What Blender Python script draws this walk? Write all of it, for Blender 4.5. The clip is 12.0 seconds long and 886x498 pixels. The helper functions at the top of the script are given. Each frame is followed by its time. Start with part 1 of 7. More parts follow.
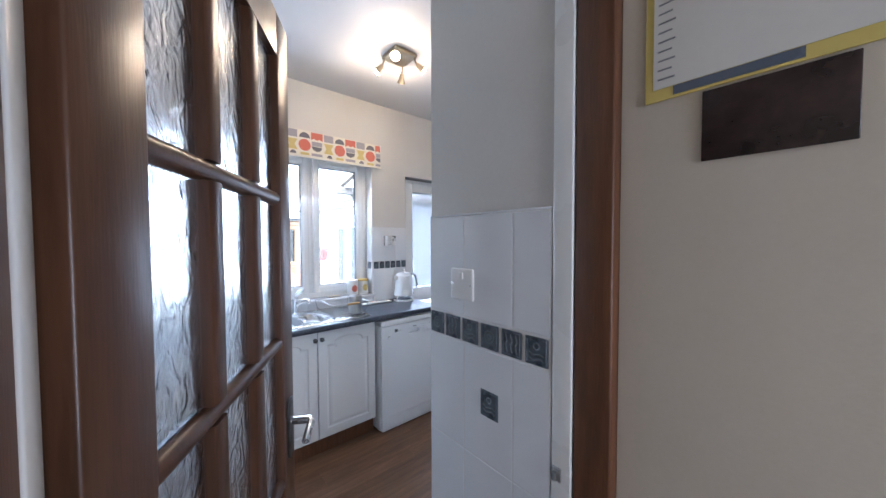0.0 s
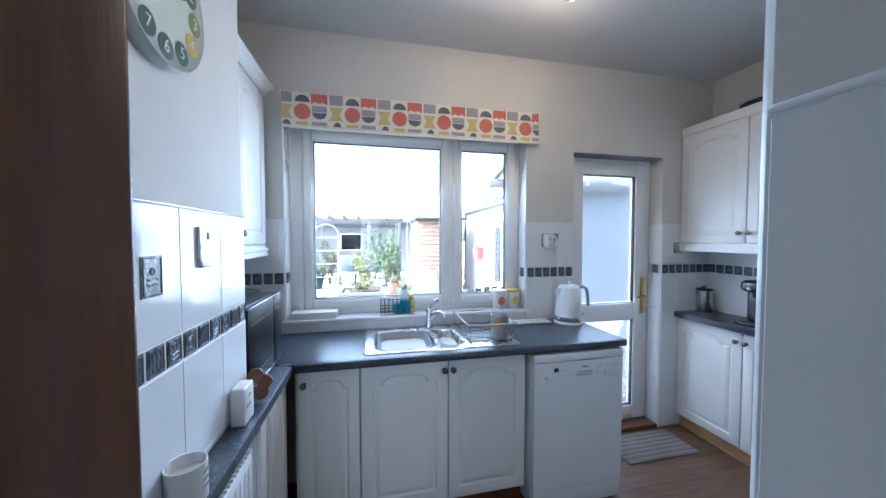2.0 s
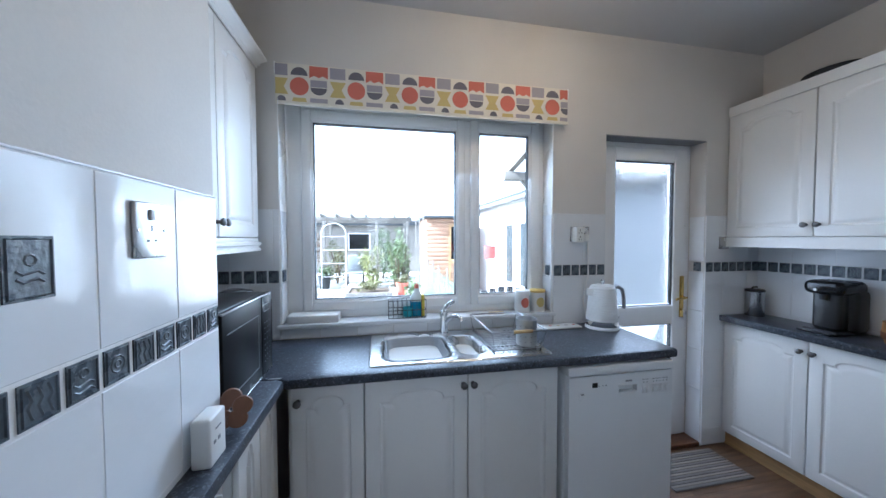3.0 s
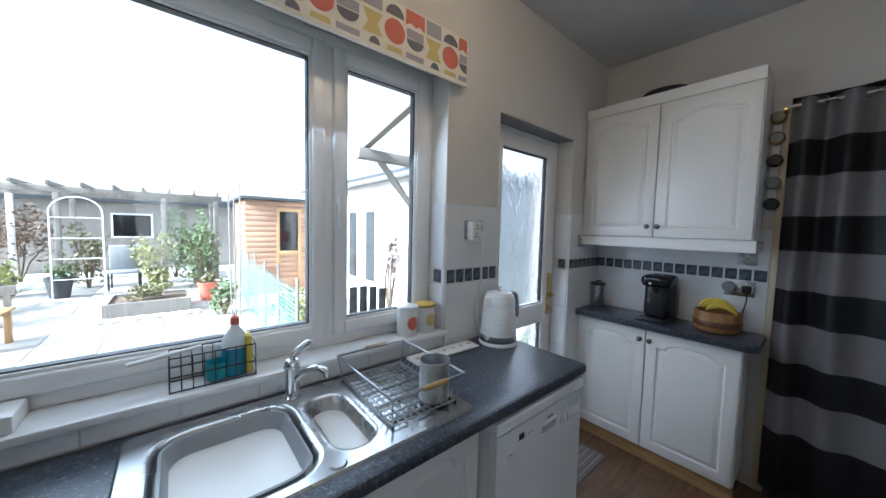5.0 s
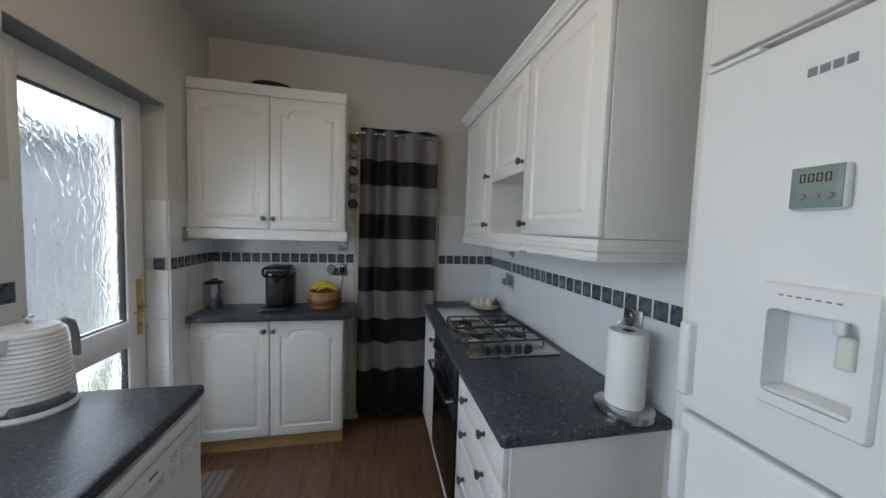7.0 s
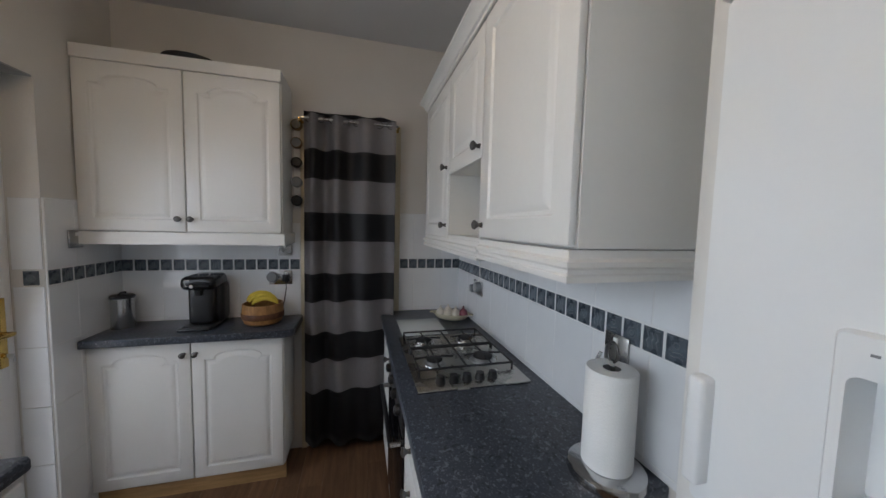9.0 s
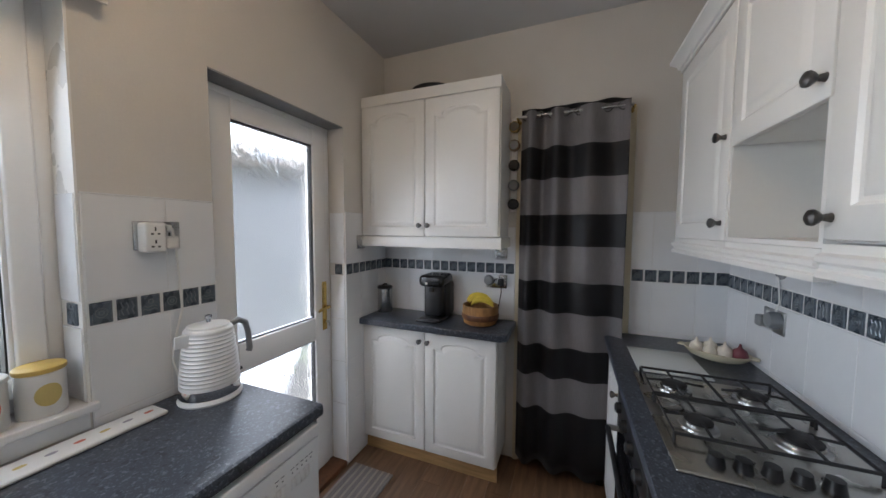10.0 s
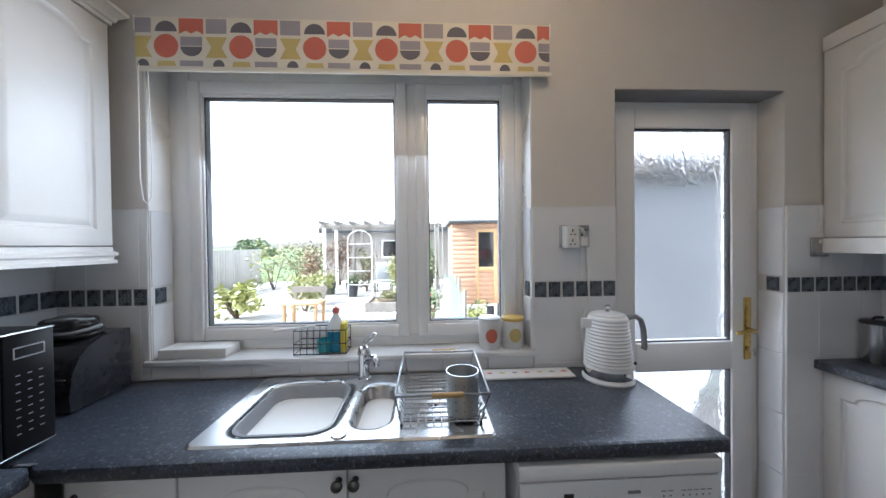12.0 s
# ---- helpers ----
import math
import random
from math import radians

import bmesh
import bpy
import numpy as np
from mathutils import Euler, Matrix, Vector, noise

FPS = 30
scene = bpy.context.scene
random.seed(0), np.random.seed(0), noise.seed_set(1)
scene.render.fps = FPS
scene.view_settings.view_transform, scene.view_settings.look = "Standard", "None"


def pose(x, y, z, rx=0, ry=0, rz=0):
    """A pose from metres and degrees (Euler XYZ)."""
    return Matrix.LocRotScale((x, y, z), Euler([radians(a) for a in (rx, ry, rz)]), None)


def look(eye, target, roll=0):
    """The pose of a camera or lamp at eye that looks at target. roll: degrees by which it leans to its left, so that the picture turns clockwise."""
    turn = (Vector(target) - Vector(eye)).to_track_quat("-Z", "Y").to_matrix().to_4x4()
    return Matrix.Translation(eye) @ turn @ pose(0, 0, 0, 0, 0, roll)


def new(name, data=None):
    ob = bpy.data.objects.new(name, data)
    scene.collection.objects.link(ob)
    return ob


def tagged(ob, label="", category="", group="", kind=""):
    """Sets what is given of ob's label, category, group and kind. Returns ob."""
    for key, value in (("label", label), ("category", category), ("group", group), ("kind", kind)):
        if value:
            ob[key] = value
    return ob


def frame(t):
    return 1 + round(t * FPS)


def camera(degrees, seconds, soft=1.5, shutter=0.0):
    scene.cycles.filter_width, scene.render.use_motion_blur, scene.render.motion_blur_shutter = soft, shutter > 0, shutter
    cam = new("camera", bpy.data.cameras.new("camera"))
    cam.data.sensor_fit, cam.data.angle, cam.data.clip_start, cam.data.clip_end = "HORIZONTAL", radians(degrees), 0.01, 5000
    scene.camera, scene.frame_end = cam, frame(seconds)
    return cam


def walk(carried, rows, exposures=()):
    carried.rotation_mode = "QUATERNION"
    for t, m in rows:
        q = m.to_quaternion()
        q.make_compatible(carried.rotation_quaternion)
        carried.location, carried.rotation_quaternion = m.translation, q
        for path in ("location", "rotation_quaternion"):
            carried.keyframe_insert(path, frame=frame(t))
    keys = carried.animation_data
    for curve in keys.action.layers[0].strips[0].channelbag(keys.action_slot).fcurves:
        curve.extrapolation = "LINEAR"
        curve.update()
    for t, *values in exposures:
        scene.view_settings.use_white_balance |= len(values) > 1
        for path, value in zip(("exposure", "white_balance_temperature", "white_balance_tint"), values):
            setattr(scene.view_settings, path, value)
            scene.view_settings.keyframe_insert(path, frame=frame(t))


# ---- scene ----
cam = camera(108.3, 12.0)
PATH = [
    (0, (-0.789, -2.623, 1.481), (0.512, -1.105, 1.417), -0.2),
    (0.5, (-0.681, -2.456, 1.484), (0.493, -0.837, 1.422), -0.2),
    (1, (-0.569, -2.298, 1.486), (0.414, -0.557, 1.420), -0.4),
    (1.5, (-0.466, -2.153, 1.490), (0.193, -0.265, 1.424), -0.3),
    (2, (-0.422, -2.041, 1.478), (0.007, -0.089, 1.411), 0.0),
    (2.5, (-0.427, -1.922, 1.453), (-0.051, 0.041, 1.385), -0.1),
    (4.5, (-0.347, -1.323, 1.428), (0.305, 0.568, 1.374), 0.2),
    (5, (-0.355, -1.139, 1.470), (0.929, 0.388, 1.340), 1.4),
    (5.5, (-0.327, -1.044, 1.468), (1.524, -0.292, 1.372), 2.2),
    (6, (-0.290, -1.065, 1.473), (1.706, -0.992, 1.371), 1.8),
    (6.5, (-0.279, -1.081, 1.490), (1.698, -1.356, 1.369), 1.9),
    (7, (-0.270, -1.106, 1.480), (1.683, -1.517, 1.358), 1.9),
    (7.2, (-0.255, -1.120, 1.479), (1.685, -1.605, 1.360), 1.9),
    (8.8, (-0.055, -1.290, 1.503), (1.738, -2.163, 1.350), 1.7),
    (9, (-0.024, -1.317, 1.506), (1.906, -1.823, 1.366), 1.4),
    (9.5, (0.087, -1.330, 1.512), (2.075, -1.163, 1.370), 0.5),
    (10, (0.162, -1.270, 1.490), (2.017, -0.532, 1.366), 0.3),
    (10.5, (0.150, -1.290, 1.446), (1.396, 0.274, 1.404), -0.6),
    (11, (0.152, -1.340, 1.427), (0.520, 0.626, 1.408), -0.7),
    (11.5, (0.149, -1.348, 1.42), (0.253, 0.649, 1.402), -0.7),
    (12, (0.172, -1.328, 1.433), (0.273, 0.669, 1.409), -0.7),
]
EXPOSURES = [(0, 2.85, 5100, 14), (1.0, 2.62, 4750, 11), (2.0, 2.36, 4800, 10), (2.5, 2.25, 4900, 10), (4.5, 1.9, 5100, 9), (5.5, 1.6, 5550, 9), (6.0, 1.52, 5700, 9), (6.5, 1.6, 5750, 9), (7.0, 1.72, 5800, 9), (9.0, 1.70, 6000, 13), (9.5, 1.85, 6100, 14), (11.0, 2.15, 5550, 12), (12, 1.98, 5650, 13)]
walk(cam, [(t, look(eye, target, roll)) for t, eye, target, roll in PATH], EXPOSURES)

# ---- light ----
world = bpy.data.worlds.new("sky")
scene.world = world
world.use_nodes = True
_n = world.node_tree.nodes
_sky = _n.new("ShaderNodeTexSky")
_sky.sky_type, _sky.sun_disc = "NISHITA", False
_sky.sun_elevation, _sky.sun_rotation = radians(41), radians(265)
_sky.dust_density, _sky.air_density = 3.0, 1.2
_bg = _n["Background"]
_bg.inputs["Strength"].default_value = 0.15
_haze = _n.new("ShaderNodeHueSaturation")
_haze.inputs["Saturation"].default_value, _haze.inputs["Value"].default_value = 0.35, 1.5
world.node_tree.links.new(_sky.outputs["Color"], _haze.inputs["Color"])
world.node_tree.links.new(_haze.outputs["Color"], _bg.inputs["Color"])


def lamp(name, kind, m, energy, colour, **more):
    data = bpy.data.lights.new(name, kind)
    data.energy, data.color = energy, colour
    for key, value in more.items():
        if key == "size":
            data.shape, data.size, data.size_y = "RECTANGLE", value[0], value[1]
        elif key == "radius":
            data.shadow_soft_size = value
        elif key == "angle":
            data.angle = radians(value)
    ob = new(name, data)
    ob.matrix_world = m
    return ob


lamp("sun", "SUN", look((-8, -0.8, 7), (0, 0, 1)), 5.0, (1.0, 0.96, 0.90), angle=2.0)
lamp("window_light", "AREA", look((-0.14, 0.20, 1.60), (-0.14, -3, 0.20)), 4.6, (0.86, 0.94, 1.0), size=(1.30, 1.0))
lamp("door_light", "AREA", look((1.368, 0.088, 1.06), (1.368, -3, -0.40)), 1.15, (0.90, 0.95, 1.0), size=(0.46, 1.75))

# unseen fill lamp added before the hall's blank end wall to brighten the doorway
lamp("hall_fill", "AREA", look((-0.54, -4.17, 1.45), (-0.54, 0, 1.4)), 2.2, (1.0, 0.98, 0.95), size=(0.5, 1.2))


# ---- materials ----
def mat(name, colour, rough=0.5, metal=0.0, **k):
    """A principled material with variation at two scales: colour noise, roughness wear and bump."""
    m = bpy.data.materials.new(name)
    m.use_nodes = True
    t = m.node_tree
    b = t.nodes["Principled BSDF"]
    b.inputs["Metallic"].default_value = metal
    co = t.nodes.new("ShaderNodeTexCoord")
    mp = t.nodes.new("ShaderNodeMapping")
    mp.inputs["Scale"].default_value = k.get("stretch", (1, 1, 1))
    t.links.new(co.outputs["Object"], mp.inputs["Vector"])
    big = t.nodes.new("ShaderNodeTexNoise")
    big.inputs["Scale"].default_value = k.get("big", 2.5)
    big.inputs["Detail"].default_value = 4
    fine = t.nodes.new("ShaderNodeTexNoise")
    fine.inputs["Scale"].default_value = k.get("fine", 60)
    fine.inputs["Detail"].default_value = 3
    for n in (big, fine):
        t.links.new(mp.outputs["Vector"], n.inputs["Vector"])
    ramp = t.nodes.new("ShaderNodeMix")
    ramp.data_type = "RGBA"
    v = k.get("vary", 0.06)
    dark = k.get("dark", tuple(c * (1 - v) for c in colour))
    light = tuple(min(1, c * (1 + v * 0.5)) for c in colour)
    ramp.inputs["A"].default_value, ramp.inputs["B"].default_value = (*dark, 1), (*light, 1)
    add = t.nodes.new("ShaderNodeMath")
    add.operation = "MULTIPLY_ADD"
    add.inputs[1].default_value = k.get("finemix", 0.35)
    t.links.new(fine.outputs["Fac"], add.inputs[0])
    t.links.new(big.outputs["Fac"], add.inputs[2])
    sub = t.nodes.new("ShaderNodeMapRange")
    lo, hi = k.get("span", (0.45, 0.9))
    sub.inputs["From Min"].default_value, sub.inputs["From Max"].default_value = lo, hi
    t.links.new(add.outputs[0], sub.inputs["Value"])
    t.links.new(sub.outputs["Result"], ramp.inputs["Factor"])
    out = ramp.outputs["Result"]
    if k.get("random"):
        info = t.nodes.new("ShaderNodeObjectInfo")
        hsv = t.nodes.new("ShaderNodeHueSaturation")
        mr = t.nodes.new("ShaderNodeMapRange")
        mr.inputs["To Min"].default_value, mr.inputs["To Max"].default_value = 1 - k["random"], 1 + k["random"]
        t.links.new(info.outputs["Random"], mr.inputs["Value"])
        t.links.new(mr.outputs["Result"], hsv.inputs["Value"])
        t.links.new(out, hsv.inputs["Color"])
        out = hsv.outputs["Color"]
    t.links.new(out, b.inputs["Base Color"])
    rr = t.nodes.new("ShaderNodeMapRange")
    rr.inputs["To Min"].default_value, rr.inputs["To Max"].default_value = max(0.02, rough - k.get("wear", 0.06)), min(1, rough + k.get("wear", 0.06))
    t.links.new(big.outputs["Fac"], rr.inputs["Value"])
    t.links.new(rr.outputs["Result"], b.inputs["Roughness"])
    if k.get("bump", 0.05):
        bump = t.nodes.new("ShaderNodeBump")
        bump.inputs["Strength"].default_value = k.get("bump", 0.05)
        bump.inputs["Distance"].default_value = k.get("deep", 0.004)
        t.links.new((big if k.get("bumpbig") else fine).outputs["Fac"], bump.inputs["Height"])
        t.links.new(bump.outputs["Normal"], b.inputs["Normal"])
    if "coat" in k:
        b.inputs["Coat Weight"].default_value = k["coat"]
        b.inputs["Coat Roughness"].default_value = 0.08
    if "through" in k:
        b.inputs["Transmission Weight"].default_value = k["through"]
        b.inputs["IOR"].default_value = k.get("ior", 1.45)
    if "emit" in k:
        b.inputs["Emission Color"].default_value = (*k.get("glow", colour), 1)
        b.inputs["Emission Strength"].default_value = k["emit"]
    return m


WALL = mat("wall_paint", (0.62, 0.595, 0.555), 0.75, big=1.8, fine=140, vary=0.07, bump=0.12)
CEIL = mat("ceiling_paint", (0.58, 0.575, 0.57), 0.8, big=1.2, fine=120, vary=0.05, bump=0.1)
HALLW = mat("hall_paint", (0.58, 0.52, 0.43), 0.75, big=1.8, fine=140, vary=0.06, bump=0.1)
TILE = mat("white_tile", (0.75, 0.76, 0.77), 0.10, big=5, fine=14, vary=0.03, bump=0.20, deep=0.006, wear=0.04, random=0.02)
GROUT = mat("grout", (0.76, 0.76, 0.75), 0.85, fine=200, vary=0.12)
SLATE = mat("relief_tile", (0.085, 0.105, 0.125), 0.28, big=30, fine=90, vary=0.35, bump=0.5, deep=0.003, random=0.18)
SILVER = mat("relief_line", (0.15, 0.17, 0.19), 0.3, 0.35, big=20, fine=90, vary=0.25)
CAB = mat("cabinet_white", (0.76, 0.75, 0.72), 0.32, big=3, fine=80, vary=0.03, bump=0.03)
UPVC = mat("upvc_white", (0.82, 0.82, 0.81), 0.3, big=3, fine=90, vary=0.03, bump=0.02)
APPL = mat("appliance_white", (0.80, 0.81, 0.81), 0.3, big=3, fine=120, vary=0.02, bump=0.02)
GLOSSW = mat("white_gloss_paint", (0.78, 0.77, 0.74), 0.28, big=4, fine=80, vary=0.05)
FLOOR = mat("wood_floor", (0.175, 0.098, 0.054), 0.34, big=3, fine=30, vary=0.45, stretch=(1.2, 14, 1), bump=0.06, random=0.16)
OAK = mat("oak_plinth", (0.42, 0.26, 0.11), 0.45, big=4, fine=40, vary=0.3, stretch=(14, 1.2, 14))
DOORW = mat("door_wood", (0.088, 0.038, 0.018), 0.33, big=4, fine=30, vary=0.4, stretch=(12, 12, 1), bump=0.06, coat=0.06)
JAMBW = mat("jamb_wood", (0.125, 0.050, 0.020), 0.42, big=4, fine=30, vary=0.4, stretch=(12, 12, 1), bump=0.08)
STEEL = mat("steel", (0.52, 0.52, 0.515), 0.27, 1.0, big=6, fine=140, vary=0.1, bump=0.02, wear=0.1)
CHROME = mat("chrome", (0.78, 0.79, 0.80), 0.08, 1.0, big=6, fine=90, vary=0.05, bump=0.0)
PEWTER = mat("pewter", (0.14, 0.135, 0.13), 0.3, 0.9, big=40, fine=200, vary=0.3)
BRASS = mat("brass", (0.62, 0.43, 0.13), 0.25, 1.0, big=20, fine=100, vary=0.2)
BLACK = mat("black_plastic", (0.012, 0.012, 0.013), 0.3, big=8, fine=150, vary=0.3)
IRON = mat("cast_iron", (0.016, 0.016, 0.017), 0.5, big=10, fine=160, vary=0.3, bump=0.2)
DARKG = mat("oven_glass", (0.006, 0.006, 0.007), 0.08, big=3, vary=0.1, bump=0.0)
RUBBER = mat("rubber_seal", (0.02, 0.02, 0.02), 0.6, fine=100, vary=0.2)
SOCK = mat("socket_white", (0.75, 0.74, 0.71), 0.35, big=6, fine=80, vary=0.03)
GREYP = mat("grey_plastic", (0.22, 0.23, 0.24), 0.4, big=8, fine=90, vary=0.1)
PAPER = mat("paper_white", (0.82, 0.82, 0.80), 0.9, big=8, fine=220, vary=0.04, bump=0.25)


def worktop_material():
    m = mat("worktop_laminate", (0.038, 0.045, 0.060), 0.32, big=9, fine=120, vary=0.14, bump=0.008, wear=0.05)
    t = m.node_tree
    b = t.nodes["Principled BSDF"]
    base = b.inputs["Base Color"].links[0].from_socket
    co = t.nodes["Texture Coordinate"]
    prev = base
    for scale, lo, colour in ((95, 0.60, (0.125, 0.138, 0.165)), (170, 0.58, (0.075, 0.088, 0.11)), (60, 0.62, (0.016, 0.019, 0.026))):
        n = t.nodes.new("ShaderNodeTexNoise")
        n.inputs["Scale"].default_value, n.inputs["Detail"].default_value = scale, 1.5
        t.links.new(co.outputs["Object"], n.inputs["Vector"])
        r = t.nodes.new("ShaderNodeMapRange")
        r.inputs["From Min"].default_value, r.inputs["From Max"].default_value = lo, lo + 0.06
        t.links.new(n.outputs["Fac"], r.inputs["Value"])
        mix = t.nodes.new("ShaderNodeMix")
        mix.data_type = "RGBA"
        mix.inputs["B"].default_value = (*colour, 1)
        t.links.new(r.outputs["Result"], mix.inputs["Factor"])
        t.links.new(prev, mix.inputs["A"])
        prev = mix.outputs["Result"]
    t.links.new(prev, b.inputs["Base Color"])
    return m


WORKTOP = worktop_material()


def glass_material(name, rough, bump, scale, tint=(1, 1, 1), deep=0.01, long=0.45):
    m = bpy.data.materials.new(name)
    m.use_nodes = True
    t = m.node_tree
    b = t.nodes["Principled BSDF"]
    b.inputs["Base Color"].default_value = (*tint, 1)
    b.inputs["Roughness"].default_value = rough
    b.inputs["Transmission Weight"].default_value = 1.0
    b.inputs["IOR"].default_value = 1.45
    if bump:
        co = t.nodes.new("ShaderNodeTexCoord")
        mp = t.nodes.new("ShaderNodeMapping")
        mp.inputs["Scale"].default_value = (1, 1, long)
        n = t.nodes.new("ShaderNodeTexNoise")
        n.inputs["Scale"].default_value, n.inputs["Detail"].default_value, n.inputs["Distortion"].default_value = scale, 2.0, 0.8
        bp = t.nodes.new("ShaderNodeBump")
        bp.inputs["Strength"].default_value, bp.inputs["Distance"].default_value = bump, deep
        t.links.new(co.outputs["Object"], mp.inputs["Vector"])
        t.links.new(mp.outputs["Vector"], n.inputs["Vector"])
        t.links.new(n.outputs["Fac"], bp.inputs["Height"])
        t.links.new(bp.outputs["Normal"], b.inputs["Normal"])
    return m


def pane_material(name):
    """Thin window glass: clear, with a faint mirror that grows towards grazing views."""
    m = bpy.data.materials.new(name)
    m.use_nodes = True
    t = m.node_tree
    t.nodes.remove(t.nodes["Principled BSDF"])
    a, g, f, x = (t.nodes.new(n) for n in ("ShaderNodeBsdfTransparent", "ShaderNodeBsdfGlossy", "ShaderNodeFresnel", "ShaderNodeMixShader"))
    a.inputs["Color"].default_value = (0.96, 0.98, 0.97, 1)
    g.inputs["Roughness"].default_value = 0.01
    f.inputs["IOR"].default_value = 1.35
    t.links.new(f.outputs[0], x.inputs[0])
    t.links.new(a.outputs[0], x.inputs[1])
    t.links.new(g.outputs[0], x.inputs[2])
    t.links.new(x.outputs[0], t.nodes["Material Output"].inputs["Surface"])
    return m


GLASS = pane_material("clear_glass")
WAVY = glass_material("rippled_glass", 0.20, 0.28, 42, (0.96, 0.985, 1.0), 0.009, 0.6)
FROST = glass_material("frosted_glass", 0.17, 0.55, 24, (0.95, 0.97, 0.97), 0.010, 0.6)


# ---- builders ----
def part(name, bm, material, parent=None, label=""):
    """Links a bmesh as one mesh object, under a thing or a part."""
    me = bpy.data.meshes.new(name)
    bm.to_mesh(me)
    bm.free()
    for m in material if isinstance(material, (list, tuple)) else (material,):
        me.materials.append(m)
    ob = new(name, me)
    if parent is not None:
        ob.parent = parent
        if parent.type == "EMPTY":
            ob.matrix_parent_inverse = Matrix.Translation(-Vector(parent.location))
    if label:
        ob["label"] = label
    return ob


def thing(name, label, category, at=(0, 0, 0), group="", kind=""):
    ob = new(name)
    ob.location = at
    ob.empty_display_size = 0.05
    return tagged(ob, label, category, group, kind)


def smooth(bm, angle=35):
    for f in bm.faces:
        f.smooth = True
    lim = radians(angle)
    for e in bm.edges:
        if len(e.link_faces) == 2 and e.calc_face_angle(0) > lim:
            e.smooth = False
    return bm


def box(x0, x1, y0, y1, z0, z1, bevel=0.0, segments=2, into=None):
    bm = bmesh.new()
    bmesh.ops.create_cube(bm, size=1)
    for v in bm.verts:
        v.co = Vector((x0 + (v.co.x + 0.5) * (x1 - x0), y0 + (v.co.y + 0.5) * (y1 - y0), z0 + (v.co.z + 0.5) * (z1 - z0)))
    if bevel:
        bmesh.ops.bevel(bm, geom=list(bm.edges), offset=bevel, segments=segments, affect="EDGES", profile=0.5)
        smooth(bm, 50)
    return join(into, bm) if into is not None else bm


def join(a, b, material=None):
    """Adds b's geometry to a."""
    me = bpy.data.meshes.new("tmp")
    if material is not None:
        for f in b.faces:
            f.material_index = material
    b.to_mesh(me)
    b.free()
    a.from_mesh(me)
    bpy.data.meshes.remove(me)
    return a


def boxes(*rows, bevel=0.0):
    bm = bmesh.new()
    for r in rows:
        box(*r, bevel=bevel, into=bm)
    return bm


def lathe(profile, at=(0, 0, 0), axis=(0, 0, 1), seg=24, squash=(1, 1), sharp=40):
    """Turns (radius, height) pairs about an axis through at."""
    bm = bmesh.new()
    rings = []
    for r, h in profile:
        rings.append([bm.verts.new((r * squash[0] * math.cos(2 * math.pi * i / seg), r * squash[1] * math.sin(2 * math.pi * i / seg), h)) for i in range(seg)] if r > 1e-6 else [bm.verts.new((0, 0, h))])
    for a, b in zip(rings, rings[1:]):
        for i in range(seg):
            j = (i + 1) % seg
            if len(a) == 1 and len(b) == 1:
                continue
            if len(a) == 1:
                bm.faces.new((a[0], b[j], b[i])[::-1])
            elif len(b) == 1:
                bm.faces.new((a[i], a[j], b[0]))
            else:
                bm.faces.new((a[i], a[j], b[j], b[i]))
    turn = Vector((0, 0, 1)).rotation_difference(Vector(axis)).to_matrix().to_4x4()
    bm.transform(Matrix.Translation(at) @ turn)
    bmesh.ops.recalc_face_normals(bm, faces=bm.faces)
    return smooth(bm, sharp)


def rod(a, b, r, seg=10, r2=None):
    a, b = Vector(a), Vector(b)
    n = (b - a).length
    r2 = r if r2 is None else r2
    return lathe([(0, 0), (r, 0), (r2, n), (0, n)], a, (b - a).normalized(), seg)


def tube(points, r, seg=8, closed=False):
    """A round bar along points."""
    bm = bmesh.new()
    pts = [Vector(p) for p in points]
    n = len(pts)
    rings = []
    up = Vector((0, 0, 1))
    for i, p in enumerate(pts):
        a = pts[i - 1] if (i or closed) else p
        b = pts[(i + 1) % n] if (i < n - 1 or closed) else p
        d = (b - a).normalized()
        ref = up if abs(d.z) < 0.95 else Vector((1, 0, 0))
        u = d.cross(ref).normalized()
        w = d.cross(u)
        rings.append([bm.verts.new(p + r * (math.cos(2 * math.pi * k / seg) * u + math.sin(2 * math.pi * k / seg) * w)) for k in range(seg)])
    for i in range(n if closed else n - 1):
        a, b = rings[i], rings[(i + 1) % n]
        off = min(range(seg), key=lambda s: sum((a[k].co - b[(k + s) % seg].co).length for k in range(0, seg, 2)))
        for k in range(seg):
            bm.faces.new((a[k], a[(k + 1) % seg], b[(k + 1 + off) % seg], b[(k + off) % seg]))
    if not closed:
        bm.faces.new(rings[0])
        bm.faces.new(rings[-1])
    bmesh.ops.recalc_face_normals(bm, faces=bm.faces)
    return smooth(bm, 50)


def prism(outline, z0, z1, bevel=0.0):
    """An upright prism over (x, y) points."""
    bm = bmesh.new()
    low = [bm.verts.new((x, y, z0)) for x, y in outline]
    f = bm.faces.new(low)
    res = bmesh.ops.extrude_face_region(bm, geom=[f])
    for v in res["geom"]:
        if isinstance(v, bmesh.types.BMVert):
            v.co.z = z1
    bmesh.ops.recalc_face_normals(bm, faces=bm.faces)
    if bevel:
        bmesh.ops.bevel(bm, geom=[e for e in bm.edges if abs(e.verts[0].co.z - e.verts[1].co.z) < 1e-6], offset=bevel, segments=3, affect="EDGES", profile=0.5)
    return smooth(bm, 40)


